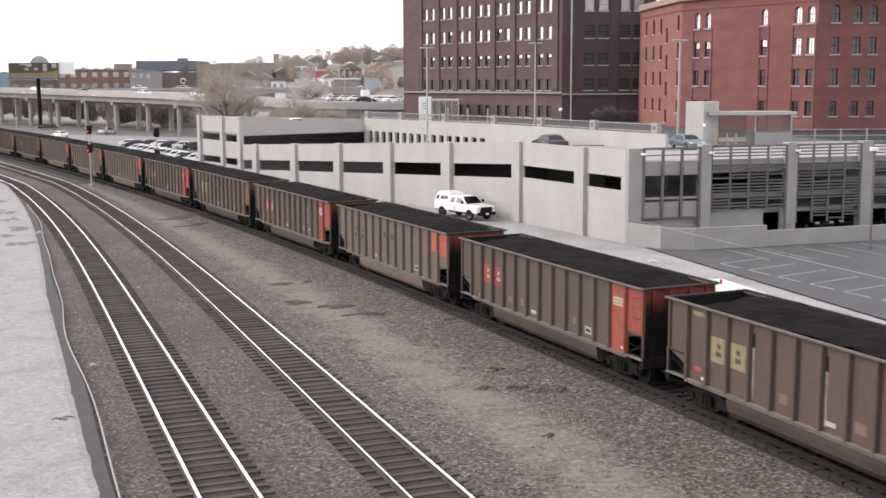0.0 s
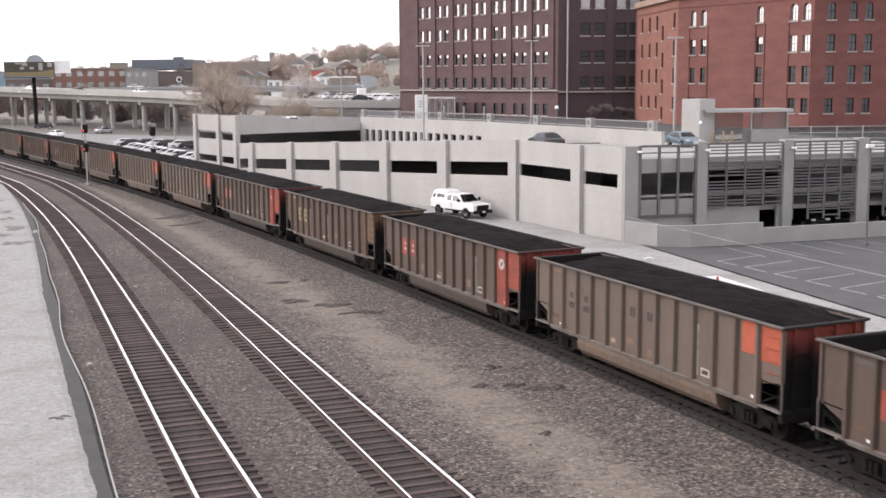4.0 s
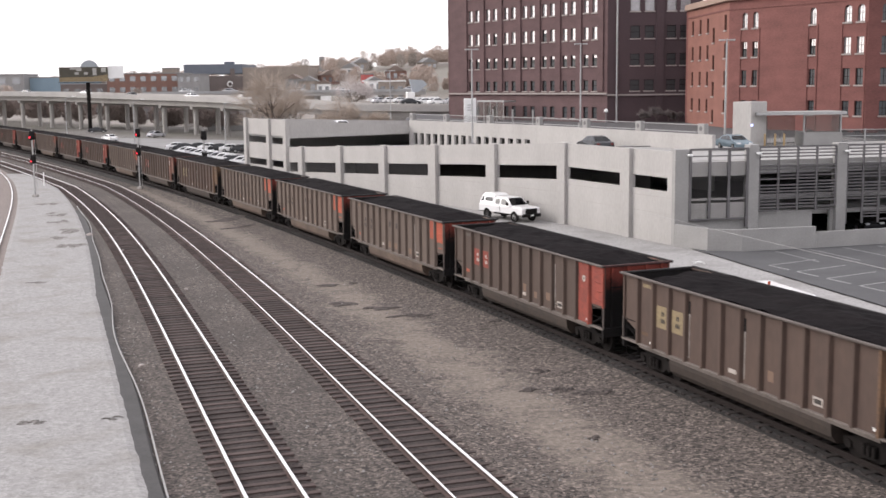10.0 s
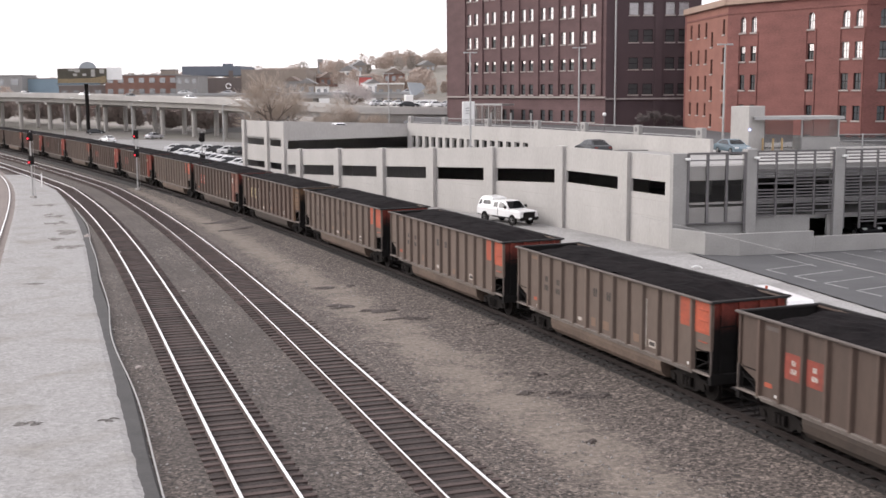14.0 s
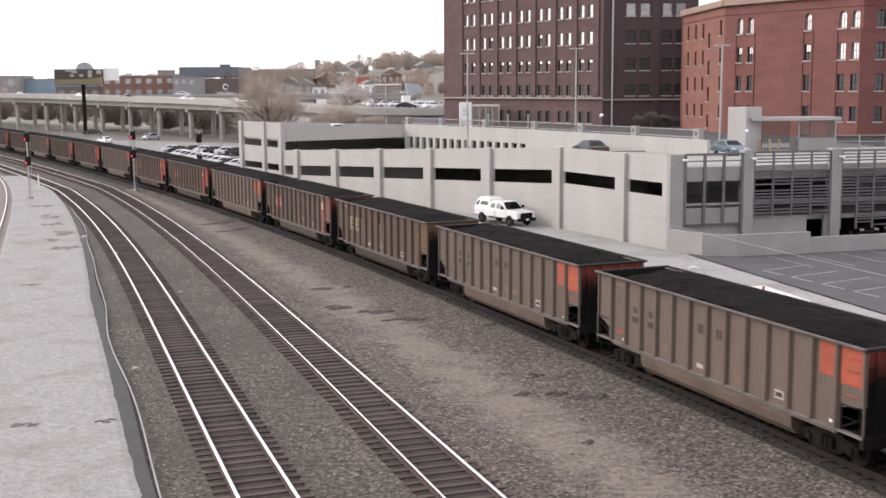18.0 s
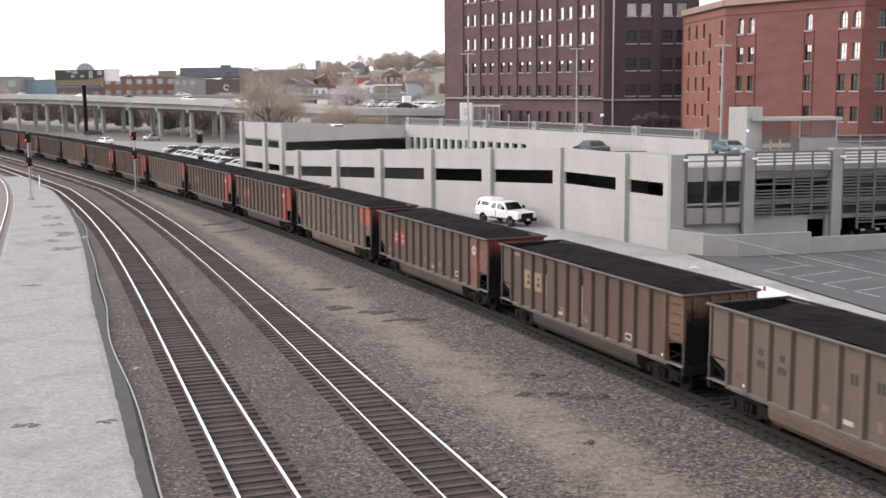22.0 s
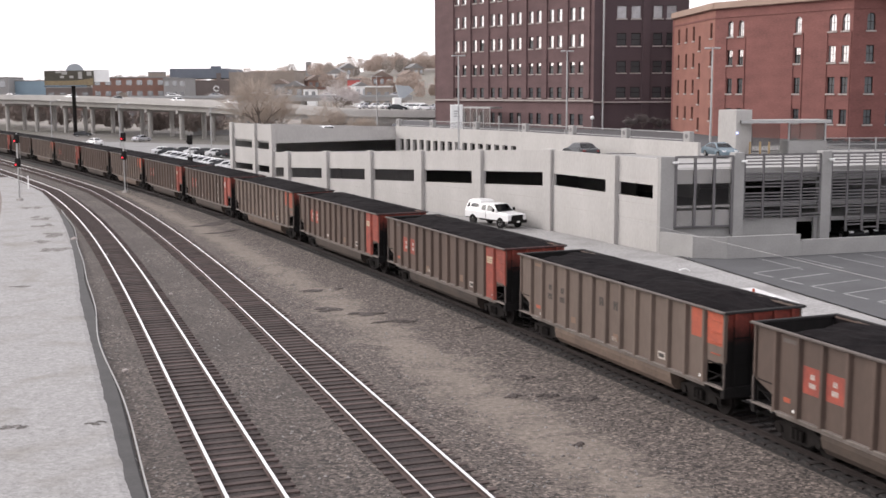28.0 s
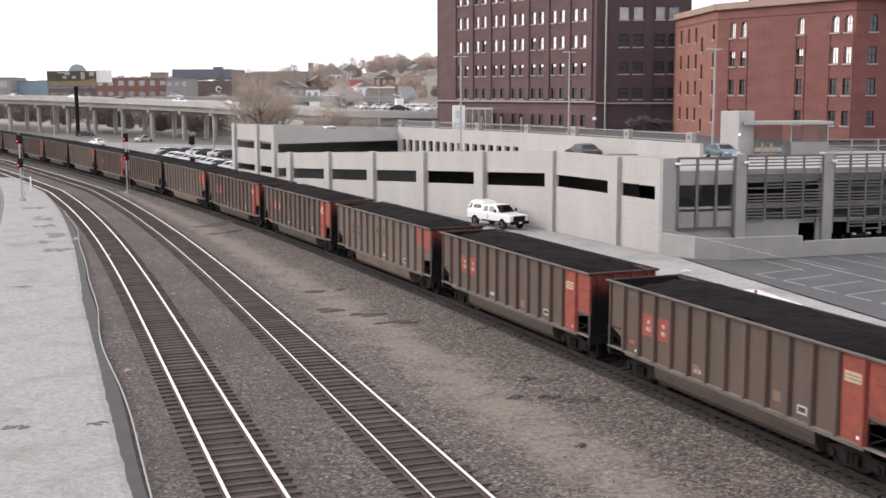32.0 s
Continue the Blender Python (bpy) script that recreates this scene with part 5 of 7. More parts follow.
def pickup(label, body, m, canopy=True):
    v = thing("pickup_truck", label, "pickup truck", m)
    wd = [(0.4, 0.92), (0.8, 0.98), (1.25, 0.95), (1.98, 0.76), (2.2, 0.62)]
    side = [(-3.05, 0.62), (-3.08, 1.2), (-1.2, 1.22), (2.9, 1.2), (3.02, 1.05), (3.05, 0.62)]
    part("lower_body", shell(bmesh.new(), side, wd), body, v)
    part("cab", shell(bmesh.new(), [(-0.95, 1.15), (-0.9, 1.86), (-0.6, 1.93), (0.75, 1.92), (1.5, 1.28), (1.5, 1.15)], wd), body, v)
    part("bonnet", shell(bmesh.new(), [(1.3, 1.1), (1.3, 1.3), (2.7, 1.24), (2.95, 1.1)], [(1.0, 0.92), (1.4, 0.8)]), body, v)
    if canopy:
        part("canopy", shell(bmesh.new(), [(-3.02, 1.15), (-2.95, 1.6), (-2.72, 2.02), (-2.4, 2.16), (-1.35, 2.13), (-1.02, 1.98), (-0.98, 1.15)], wd), body, v, "white fibreglass bed canopy")
    for s in (-1, 1):
        side_pane(v, [(-0.74, 1.34), (-0.7, 1.76), (-0.16, 1.8), (-0.16, 1.34)], wd, M_CARGLASS, s)
        side_pane(v, [(0.06, 1.34), (0.06, 1.8), (0.62, 1.78), (1.1, 1.38), (1.1, 1.34)], wd, M_CARGLASS, s)
        if canopy:
            side_pane(v, [(-2.2, 1.50), (-2.28, 1.62), (-2.12, 1.84), (-1.3, 1.84), (-1.2, 1.78), (-1.2, 1.50)], wd, M_CARGLASS, s)
            side_pane(v, [(-2.84, 1.42), (-2.74, 1.74), (-2.56, 1.9), (-2.44, 1.86), (-2.44, 1.5)], wd, M_CARGLASS, s)
        part("headlight", boxes((2.92, 3.07, s * 0.72 - 0.16, s * 0.72 + 0.16, 0.95, 1.14), bevel=0.02), M_LENS, v)
        part("mirror", boxes((1.1, 1.25, s * 1.1 - 0.11, s * 1.1 + 0.11, 1.32, 1.6), bevel=0.03), M_BLACK, v, "black door mirror")
        part("door_seam", boxes((-0.06, -0.04, s * 0.97 - 0.012, s * 0.97 + 0.012, 0.7, 1.25)), M_BLACK, v)
        part("sill_trim", boxes((-0.9, 1.5, s * 0.955 - 0.02, s * 0.955 + 0.02, 0.52, 0.62)), M_BLACK, v)
        for x in (-1.9, 1.95):
            part("wheel_arch", rod(bmesh.new(), (x, s * 0.90, 0.42), (x, s * 0.985, 0.42), 0.47, 18), M_BLACK, v)
    cross_pane(v, "windscreen", 1.46, 1.32, 0.8, 1.88, wd, M_CARGLASS)
    part("grille", boxes((3.0, 3.08, -0.62, 0.62, 0.72, 1.14), bevel=0.02), M_BLACK, v, "black grille")
    part("bumper", boxes((2.95, 3.2, -0.95, 0.95, 0.45, 0.72), bevel=0.05), M_BLACK, v, "black front bumper")
    part("number_plate", boxes((3.2, 3.215, -0.16, 0.16, 0.52, 0.66)), M_WHITE, v)
    part("rear_bumper", boxes((-3.2, -3.0, -0.9, 0.9, 0.5, 0.68), bevel=0.04), M_GALV, v)
    wheels(v, (-1.9, 1.95), 0.86, 0.40)
    return v


pickup("white crew-cab pickup truck with a canopy parked by the garage wall", paint("white_car_paint", (0.82, 0.82, 0.82)), at(5.45, 92.6, -0.04, -56) @ Matrix.Scale(0.94, 4))


def van(label, m):
    v = thing("van", label, "van", m)
    wd = [(0.3, 0.94), (0.85, 0.98), (1.6, 0.86), (1.9, 0.8)]
    part("body", shell(bmesh.new(), [(-2.7, 0.4), (-2.72, 1.66), (-2.6, 1.83), (1.2, 1.85), (1.5, 1.78), (2.15, 1.14), (2.75, 0.92), (2.8, 0.4)], wd), PAINT["white_car_paint"], v)
    for s in (-1, 1):
        side_pane(v, [(0.5, 1.2), (0.5, 1.7), (1.35, 1.7), (1.85, 1.2)], wd, M_CARGLASS, s)
        part("headlight", boxes((2.65, 2.82, s * 0.7 - 0.15, s * 0.7 + 0.15, 0.65, 0.82), bevel=0.02), M_LENS, v)
    cross_pane(v, "windscreen", 2.1, 1.2, 1.55, 1.74, wd, M_CARGLASS)
    part("bumper", boxes((2.7, 2.9, -0.9, 0.9, 0.4, 0.65), bevel=0.04), M_BLACK, v)
    part("beacon", rod(bmesh.new(), (0.0, -0.1, 1.83), (0.0, -0.1, 2.03), 0.06, 10), M_ORANGE, v, "orange warning beacon")
    part("roof_vent", rod(bmesh.new(), (-1.4, -0.1, 1.83), (-1.4, -0.1, 1.94), 0.22, 14), M_WHITE, v)
    wheels(v, (-1.7, 1.75), 0.84, 0.36)
    return v


van("white van with a small orange beacon parked behind the train", at(14.35, 50.4, -0.06, 104))
sedan("dark grey sedan parked on the garage roof", paint("dark_car_paint", (0.03, 0.032, 0.035)), at(14.0, 105.2, 4.58, 106))
sedan("light blue sedan parked on the garage roof", paint("blue_car_paint", (0.16, 0.215, 0.25)), at(24.3, 96.0, 5.14, -78) @ Matrix.Scale(0.86, 4))
for k, (x, y, c) in enumerate(((36.6, 84.5, 0.02), (32.2, 83.2, 0.03), (29.9, 82.2, 0.025))):
    sedan("dark car parked inside the lower garage", paint("black_car_paint", (0.02, 0.02, 0.022)), at(x, y + 1.0, 0.0, -80 + k * 4), group="cars inside the garage")
sedan("white car parked on the tall end of the garage roof", PAINT["white_car_paint"], at(-12.7, 147.5, 4.96, 110))
SHADES = [("white_car_paint", (0.82, 0.82, 0.82)), ("silver_car_paint", (0.5, 0.5, 0.52)), ("dark_car_paint", (0.03, 0.032, 0.035)), ("white_car_paint", (0.82, 0.82, 0.82)), ("black_car_paint", (0.02, 0.02, 0.022))]
rc = random.Random(4)
for row, (x0, y0, x1, y1, n) in enumerate(((-41.3, 190.5, -26.0, 160.0, 12), (-42.2, 204.5, -31.0, 193.5, 6), (-46.5, 206.5, -44.5, 203.5, 2))):
    for k in range(n):
        nm, c = SHADES[(0, 3, 1, 0, 3, 0, 1, 3, 0, 2)[(k + row * 4) % 10] if row == 0 else (2, 4, 1, 2, 0, 4, 3)[(k + row * 3) % 7]]
        f = k / max(1, n - 1)
        sedan(nm.split("_")[0] + " car parked in the lot beyond the garage", paint(nm, c), at(x0 + (x1 - x0) * f, y0 + (y1 - y0) * f, -0.28, 8 + rc.uniform(-4, 4)), group="cars in the far lot")

# ---- lot markings ----
M_LINE = material("road_paint", (0.36, 0.36, 0.355), (0.19, 0.19, 0.19), 2, 14, 0.8, bump=0.0)


def stripe(a, b, w=0.11, z=-0.043):
    d = Vector((b[0] - a[0], b[1] - a[1], 0))
    n = Vector((-d.y, d.x, 0)).normalized() * w / 2
    a3, b3 = Vector((*a, z)), Vector((*b, z))
    return tagged(new("bay_line", raw("bay_line", [tuple(a3 - n), tuple(a3 + n), tuple(b3 + n), tuple(b3 - n)], [(0, 3, 2, 1)], M_LINE)), "worn white painted parking line", "road marking", group="parking lines", kind="structure")


for k in range(7):
    s0 = (19.25 + 0.93 * k, 67.46 - 2.4 * k)
    stripe(s0, (s0[0] + 3.5, s0[1] + 2.1))
    stripe((s0[0] + 0.06, s0[1] - 0.1), (s0[0] + 0.72, s0[1] - 1.7), 0.14)
for k in range(9):
    stripe((21.2 + 2.45 * k, 73.6 + 0.5 * k), (22.6 + 2.6 * k, 68.6 + 0.42 * k), 0.1)
lp = thing("lot_pole", "dark slim pole standing in the parking lot", "pole", at(30.48, 72.7, -0.05, 0))
part("shaft", rod(bmesh.new(), (0, 0, 0), (0, 0, 6.5), 0.07, 10), M_LOUVRE, lp)
part("foot", rod(bmesh.new(), (0, 0, 0), (0, 0, 0.25), 0.14, 12), M_LOUVRE, lp)
part("lamp_head", boxes((-0.28, 0.22, -0.14, 0.14, 6.3, 6.55), bevel=0.04), M_WHITE, lp, "small white lamp head")

# ---- street side: railing, poles, kiosk ----
RPOST = [(21.7, 95.8), (17.95, 104.2), (14.2, 112.5), (10.35, 120.7), (5.55, 128.5), (0.8, 136.3), (-3.3, 143.1)]
BALUSTER = mesh_of(boxes((-0.02, 0.02, -0.012, 0.012, 6.5, 7.15)), "baluster", M_LOUVRE)
rail = thing("street_railing", "grey metal street railing between square concrete posts", "railing")
for i, p in enumerate(RPOST):
    o = part("post", boxes((-0.42, 0.42, -0.18, 0.3, 6.45, 7.3), bevel=0.03), M_CONC2, rail, "pale concrete post with a dark inset")
    o.matrix_world = at(*p, 0, 115)
    part("inset", rod(bmesh.new(), (0, 0.29, 6.9), (0, 0.32, 6.9), 0.2, 12), M_LOUVRE, o)
for a, b in zip(RPOST, RPOST[1:]):
    ln, an = math.hypot(b[0] - a[0], b[1] - a[1]), math.degrees(math.atan2(b[1] - a[1], b[0] - a[0]))
    for z in (6.55, 7.15):
        o = part("rail", boxes((0.4, ln - 0.4, -0.03, 0.03, z, z + 0.06)), M_GALV, rail)
        o.matrix_world = at(*a, 0, an)
    nb = int(ln / 0.28)
    for k in range(1, nb):
        o = part("baluster", BALUSTER, None, rail)
        o.matrix_world = at(*a, 0, an) @ Matrix.Translation((0.4 + k * (ln - 0.8) / nb, 0, 0))


side_fence = thing("roof_fence", "grey metal fence behind the stair tower", "railing")
for z in (5.25, 5.75, 6.3):
    part("rail", boxes((35.6, 62, 104.0, 104.06, z, z + 0.06)), M_GALV, side_fence)
for k in range(12):
    part("post", boxes((35.6 + k * 2.4 - 0.05, 35.6 + k * 2.4 + 0.05, 103.95, 104.1, 5.1, 6.4)), M_GALV, side_fence)
M_FENCE = bpy.data.materials.new("fence_mesh")
M_FENCE.use_nodes = True
_fb = M_FENCE.node_tree.nodes["Principled BSDF"]
_fb.inputs["Base Color"].default_value, _fb.inputs["Roughness"].default_value, _fb.inputs["Alpha"].default_value = (0.067, 0.065, 0.065, 1), 0.6, 0.4
part("infill", boxes((35.6, 62, 104.02, 104.04, 5.3, 6.3)), M_FENCE, side_fence)


def light_pole(x, y, z, h, turn):
    p = thing("light_pole", "tall slim grey light pole with two flat heads", "light pole", at(x, y, z, turn), group="roof light poles")
    part("shaft", rod(bmesh.new(), (0, 0, 0), (0, 0, h), 0.11, 10, 0.07), M_GALV, p)
    part("base", rod(bmesh.new(), (0, 0, 0), (0, 0, 0.5), 0.28, 12), M_CONC2, p)
    for s in (-1, 1):
        part("arm", boxes((min(0, s * 0.25), max(0, s * 0.25), -0.04, 0.04, h - 0.12, h - 0.04)), M_GALV, p)
        part("lamp_head", boxes((min(s * 0.2, s * 0.72), max(s * 0.2, s * 0.72), -0.16, 0.16, h - 0.16, h - 0.02), bevel=0.03), M_GALV, p)
    return p


light_pole(25.94, 106.0, 5.2, 9.3, 0)
light_pole(3.26, 118.84, 4.3, 10.0, 0)
light_pole(15.34, 127.44, 5.9, 9.1, 0)
light_pole(-7.0, 165.0, 0.0, 12.8, 10)
kiosk = thing("stair_kiosk", "pale concrete stair tower with a flat canopy on the garage roof", "kiosk", at(26.9, 101.2, 5.12, 3))
part("tower", boxes((-1.05, 1.05, -1.0, 1.0, 0, 3.84), bevel=0.03), M_CONC, kiosk).rotation_euler = (0, 0, radians(33))
part("canopy", boxes((0.1, 8.0, -1.5, 1.8, 2.72, 2.95), bevel=0.03), M_CONC2, kiosk, "flat metal canopy")
part("canopy_edge", boxes((0.1, 8.0, -1.56, -1.5, 2.68, 2.9)), M_GALV, kiosk)
part("side_wall", boxes((4.5, 7.9, -0.9, 1.3, 0, 1.15), bevel=0.02), M_CONC2, kiosk)
M_PANE = bpy.data.materials.new("dusty_pane")
M_PANE.use_nodes = True
_pb = M_PANE.node_tree.nodes["Principled BSDF"]
_pb.inputs["Base Color"].default_value, _pb.inputs["Roughness"].default_value, _pb.inputs["Alpha"].default_value = (0.17, 0.157, 0.147, 1), 0.15, 0.30
part("glazing", boxes((4.6, 7.8, -0.75, -0.72, 1.15, 2.72)), M_PANE, kiosk, "dusty glass front")
part("side_glazing", boxes((7.78, 7.82, -0.7, 1.3, 1.15, 2.72)), M_PANE, kiosk, "dusty glass side")
part("back_panel", boxes((1.2, 4.5, 1.25, 1.32, 0.0, 2.72)), M_PANE, kiosk)
for x in (4.55, 7.8):
    part("canopy_post", boxes((x - 0.06, x + 0.06, -0.8, -0.68, 0, 2.66)), M_GALV, kiosk)
part("lift_door", boxes((1.0, 1.9, 1.0, 1.06, 0, 2.2)), M_LOUVRE, kiosk)
part("call_light", boxes((-0.35, -0.15, -1.42, -1.36, 1.75, 1.95)), glow("call_light_blue", (0.55, 0.6, 1.0), 1.0), kiosk, "small lit blue call light")
M_BOLLARD = material("yellow_bollard", (0.3842, 0.2774, 0.1387), (0.3202, 0.2241, 0.1214), 3, 12, 0.6)
for x, y in ((27.9, 99.9), (28.75, 99.8), (29.5, 99.7)):
    solid("bollard", rod(bmesh.new(), (0, 0, 0), (0, 0, 1.1), 0.09, 12), M_BOLLARD, "yellow painted steel bollard on the garage roof", "bollard", group="bollards", m=at(x, y, 5.12, 0))
gl = thing("globe_lamp", "short street lamp with a white globe", "street lamp", at(16.8, 118.0, 5.0, 0))
part("shaft", rod(bmesh.new(), (0, 0, 0), (0, 0, 2.75), 0.06, 8), M_LOUVRE, gl)
gb = bmesh.new()
bmesh.ops.create_uvsphere(gb, u_segments=14, v_segments=8, radius=0.2, matrix=Matrix.Translation((0, 0, 2.92)))
part("globe", gb, M_WHITE, gl, "white glass globe")
sgn = thing("street_sign_slab", "tall pale slab sign at the garage entrance", "sign", at(3.6, 140.0, 5.3, 8))
part("slab", boxes((-0.75, 0.75, -0.15, 0.15, 0, 3.75), bevel=0.05), M_WHITE, sgn)
for z in (2.3, 2.6, 2.9):
    part("sign_line", boxes((-0.35, 0.3, -0.165, -0.15, z, z + 0.12)), M_GALV, sgn)
entry = thing("entrance_canopy", "grey glazed entrance canopy against the warehouse", "canopy", at(9.6, 184.2, 4.9, -53.5))
part("roof", boxes((-3.4, 3.4, -2.2, 0.2, 3.0, 3.25), bevel=0.03), M_GALV, entry)
for k in range(5):
    part("post", boxes((-3.3 + k * 1.62, -3.2 + k * 1.62, -2.15, -2.05, 0, 3.0)), M_GALV, entry)
for k in range(4):
    part("pane", boxes((-3.2 + k * 1.62, -1.68 + k * 1.62, -2.12, -2.09, 0.15, 2.9)), M_PANE, entry)
for k, x in enumerate((6.4, 8.6, 10.8)):
    solid("fence_post", rod(bmesh.new(), (0, 0, 0), (0, 0, 1.8), 0.12, 8), M_CONC2, "pale round post beside the street", "post", group="street posts", m=at(x, 141 - 2.6 * k, 5.9, 0))

# ---- trackside ----
M_CABLE = material("pale_cable", (0.3335, 0.3268, 0.3202), (0.2535, 0.2468, 0.2401), 3, 12, 0.6)
M_EDGE = material("dark_edging", (0.0651, 0.0624, 0.0617), (0.0442, 0.0427, 0.0420), 1.2, 12, 0.9, bump=0.2)


def edge_line(y):
    return path_right(y) + 0.28 + 0.12 * math.sin(y * 0.35) * math.exp(-abs(y - 60) / 30)


bank = ribbon(edge_line, 12, 105, 0.7, [(-0.75, -0.17), (-0.45, -0.122), (0.12, -0.13), (0.2, -0.2)], M_EDGE, "path_edging")
tagged(new("path_edging", bank), "dark sloping edge between path and ballast", "edging", kind="structure")
cable = ribbon(lambda y: edge_line(y) + 0.2 + 0.1 * math.sin(y * 0.22), 12, 108, 0.5, [(-0.03, -0.12), (-0.02, -0.085), (0.02, -0.085), (0.03, -0.12)], M_CABLE, "trackside_cable")
tagged(new("trackside_cable", cable), "pale cable conduit lying along the path edge", "cable")
M_RED_LAMP = glow("red_signal_glow", (1.0, 0.03, 0.06), 0.9)


def signal(x, y, heads, lit, mast, label):
    s = thing("rail_signal", label, "railway signal", at(x, y, -0.1, -12), group="railway signals")
    part("mast", rod(bmesh.new(), (0, 0, 0), (0, 0, mast), 0.07, 8), M_GALV, s)
    part("foot", boxes((-0.25, 0.25, -0.25, 0.25, 0, 0.25), bevel=0.03), M_CONC_D, s)
    part("ladder", boxes((-0.2, -0.17, 0.15, 0.18, 0.2, mast - 0.4), (0.17, 0.2, 0.15, 0.18, 0.2, mast - 0.4)), M_GALV, s)
    for z, on in zip(heads, lit):
        h = part("signal_head", boxes((-0.26, 0.26, -0.18, 0.18, z - 0.42, z + 0.5), bevel=0.08), M_BLACK, s, "black hooded signal head")
        hood = bmesh.new()
        rod(hood, (0, -0.42, z - 0.12), (0, -0.2, z - 0.12), 0.2, 14)
        part("hood", hood, M_BLACK, h)
        part("lens", rod(bmesh.new(), (0, -0.44, z - 0.15), (0, -0.42, z - 0.15), 0.09, 14), M_RED_LAMP if on else M_BLACK, h, "lit red lens" if on else "")
    return s


signal(-32.7, 125.74, (6.0, 4.0), (1, 1), 6.6, "two-headed railway signal showing red on a slim mast")
signal(-41.16, 117.26, (6.2, 3.8), (1, 1), 6.8, "two-headed railway signal with a white plate showing red")
signal(-24.3, 119.5, (5.9, 3.7), (0, 0), 6.6, "two-headed dark railway signal beyond the train")
o = solid("marker_post", rod(bmesh.new(), (0, 0, 0), (0, 0, 1.5), 0.07, 8), M_WHITE, "short white marker post beside the track", "post", m=at(-45.0, 131.2, -0.1, 0))
rp = random.Random(8)
M_DARKEARTH = gravel("dark_damp_earth", (0.0203, 0.0162, 0.0148), (0.0870, 0.0711, 0.0653), (0.0522, 0.0435, 0.0391), 11, 1.5, amp=0.7, keep=0.5)
M_STAIN = gravel("stained_gravel", (0.0675, 0.0615, 0.0570), (0.1725, 0.1605, 0.1500), (0.1800, 0.1680, 0.1590), 14, 1.5, bump=0.3, amp=0.5)


def strip_z(x, y):
    """Height of the gravel between the second and third tracks."""
    f = min(max((x - second_x(y) - 1.12) / (train_x(y) - second_x(y) - 2.48), 0.1), 1.0)
    return -0.205 + 0.26 * f ** 4 + 0.025 * noise.noise((x * 0.9, y * 0.9, 3))


def mound(name, x, y, r, ry, h, mat, label, seed, turn=0, z=-0.14, ground=None):
    """A low uneven heap on the ground with a ragged outline, following the ground's rise where that is given."""
    vs, fs, n, rings = [(0, 0, h)], [], 22, 4
    for k in range(1, rings + 1):
        for i in range(n):
            a = i * 2 * math.pi / n
            q = k / rings * (1 + 0.8 * noise.noise((math.cos(a) * 1.4 + seed, math.sin(a) * 1.4, k * 0.2)))
            vs.append((r * q * math.cos(a), ry * q * math.sin(a), h * (1 - (k / rings) ** 1.5) - (0.02 if k == rings else 0) + 0.012 * noise.noise((seed, i * 0.7, k))))
    for i in range(n):
        fs.append((0, 1 + i, 1 + (i + 1) % n))
        for k in range(rings - 1):
            b, c = 1 + k * n, 1 + (k + 1) * n
            fs.append((b + i, c + i, c + (i + 1) % n, b + (i + 1) % n))
    if ground:
        ct, st = math.cos(radians(turn)), math.sin(radians(turn))
        vs = [(u, v, w + ground(x + ct * u - st * v, y + st * u + ct * v) - z) for u, v, w in vs]
    ob = tagged(new(name, raw(name, vs, fs, mat)), label, "ground patch", kind="structure")
    ob.matrix_world = at(x, y, z, turn)
    return ob


for k, (x, y, rx_, ry_, tr) in enumerate(((-4.6, 57.8, 1.5, 0.35, 10), (-2.8, 56.4, 1.3, 0.3, 5), (-1.7, 54.3, 1.1, 0.3, 5), (3.8, 43.1, 0.42, 0.3, 150), (5.3, 39.9, 0.75, 0.3, 165), (4.3, 40.5, 0.4, 0.15, 170), (4.7, 34.9, 0.35, 0.16, 60), (-17.8, 95.5, 2.0, 0.7, 40), (-16.2, 90.3, 1.6, 0.4, 30), (2.95, 40.6, 0.35, 0.22, 10), (2.4, 52.0, 0.4, 0.12, 30), (-5.6, 63.4, 1.2, 0.3, 20))):
    for q in range(4):
        f_, g_ = rp.uniform(-0.75, 0.75), rp.uniform(-0.8, 0.8)
        px_, py_ = math.cos(radians(tr)), math.sin(radians(tr))
        mound("earth_patch", x + rx_ * f_ * px_ - ry_ * g_ * py_, y + rx_ * f_ * py_ + ry_ * g_ * px_, rx_ * rp.uniform(0.25, 0.55), ry_ * rp.uniform(0.5, 1.1), 0.05, M_DARKEARTH,
              "dark damp patch in the trackside gravel", k * 3.1 + q * 1.7, tr + rp.uniform(-15, 15), ground=strip_z)
for k, (x, y, rx_, ry_, tr) in enumerate(((-25.9, 79.8, 1.4, 0.7, 110), (-29.0, 88.4, 1.4, 0.8, 110), (-31.6, 94.8, 1.2, 0.6, 100), (-34.0, 100.5, 1.5, 0.6, 110), (-37.5, 109.5, 1.4, 0.6, 120), (-28.2, 84.2, 0.9, 0.5, 90), (-13.5, 36.9, 0.5, 0.18, 10), (-11.0, 37.2, 0.3, 0.08, 20), (-23.0, 64.4, 0.6, 0.2, 0))):
    for q in range(5):
        mound("earth_patch", x + rx_ * rp.uniform(-0.7, 0.7), y + rx_ * rp.uniform(-0.7, 0.7), rx_ * rp.uniform(0.3, 0.65), ry_ * rp.uniform(0.4, 0.8), 0.035, M_STAIN,
              "dark weathered patch on the gravel path", k * 5.7 + 2 + q * 1.3, tr + rp.uniform(-30, 30), z=-0.07)
bend = [Vector((0.35 * math.cos(k * 0.3), 0.16 * math.sin(k * 0.3), 0.06 + 0.1 * math.sin(k * 0.3))) for k in range(9)]
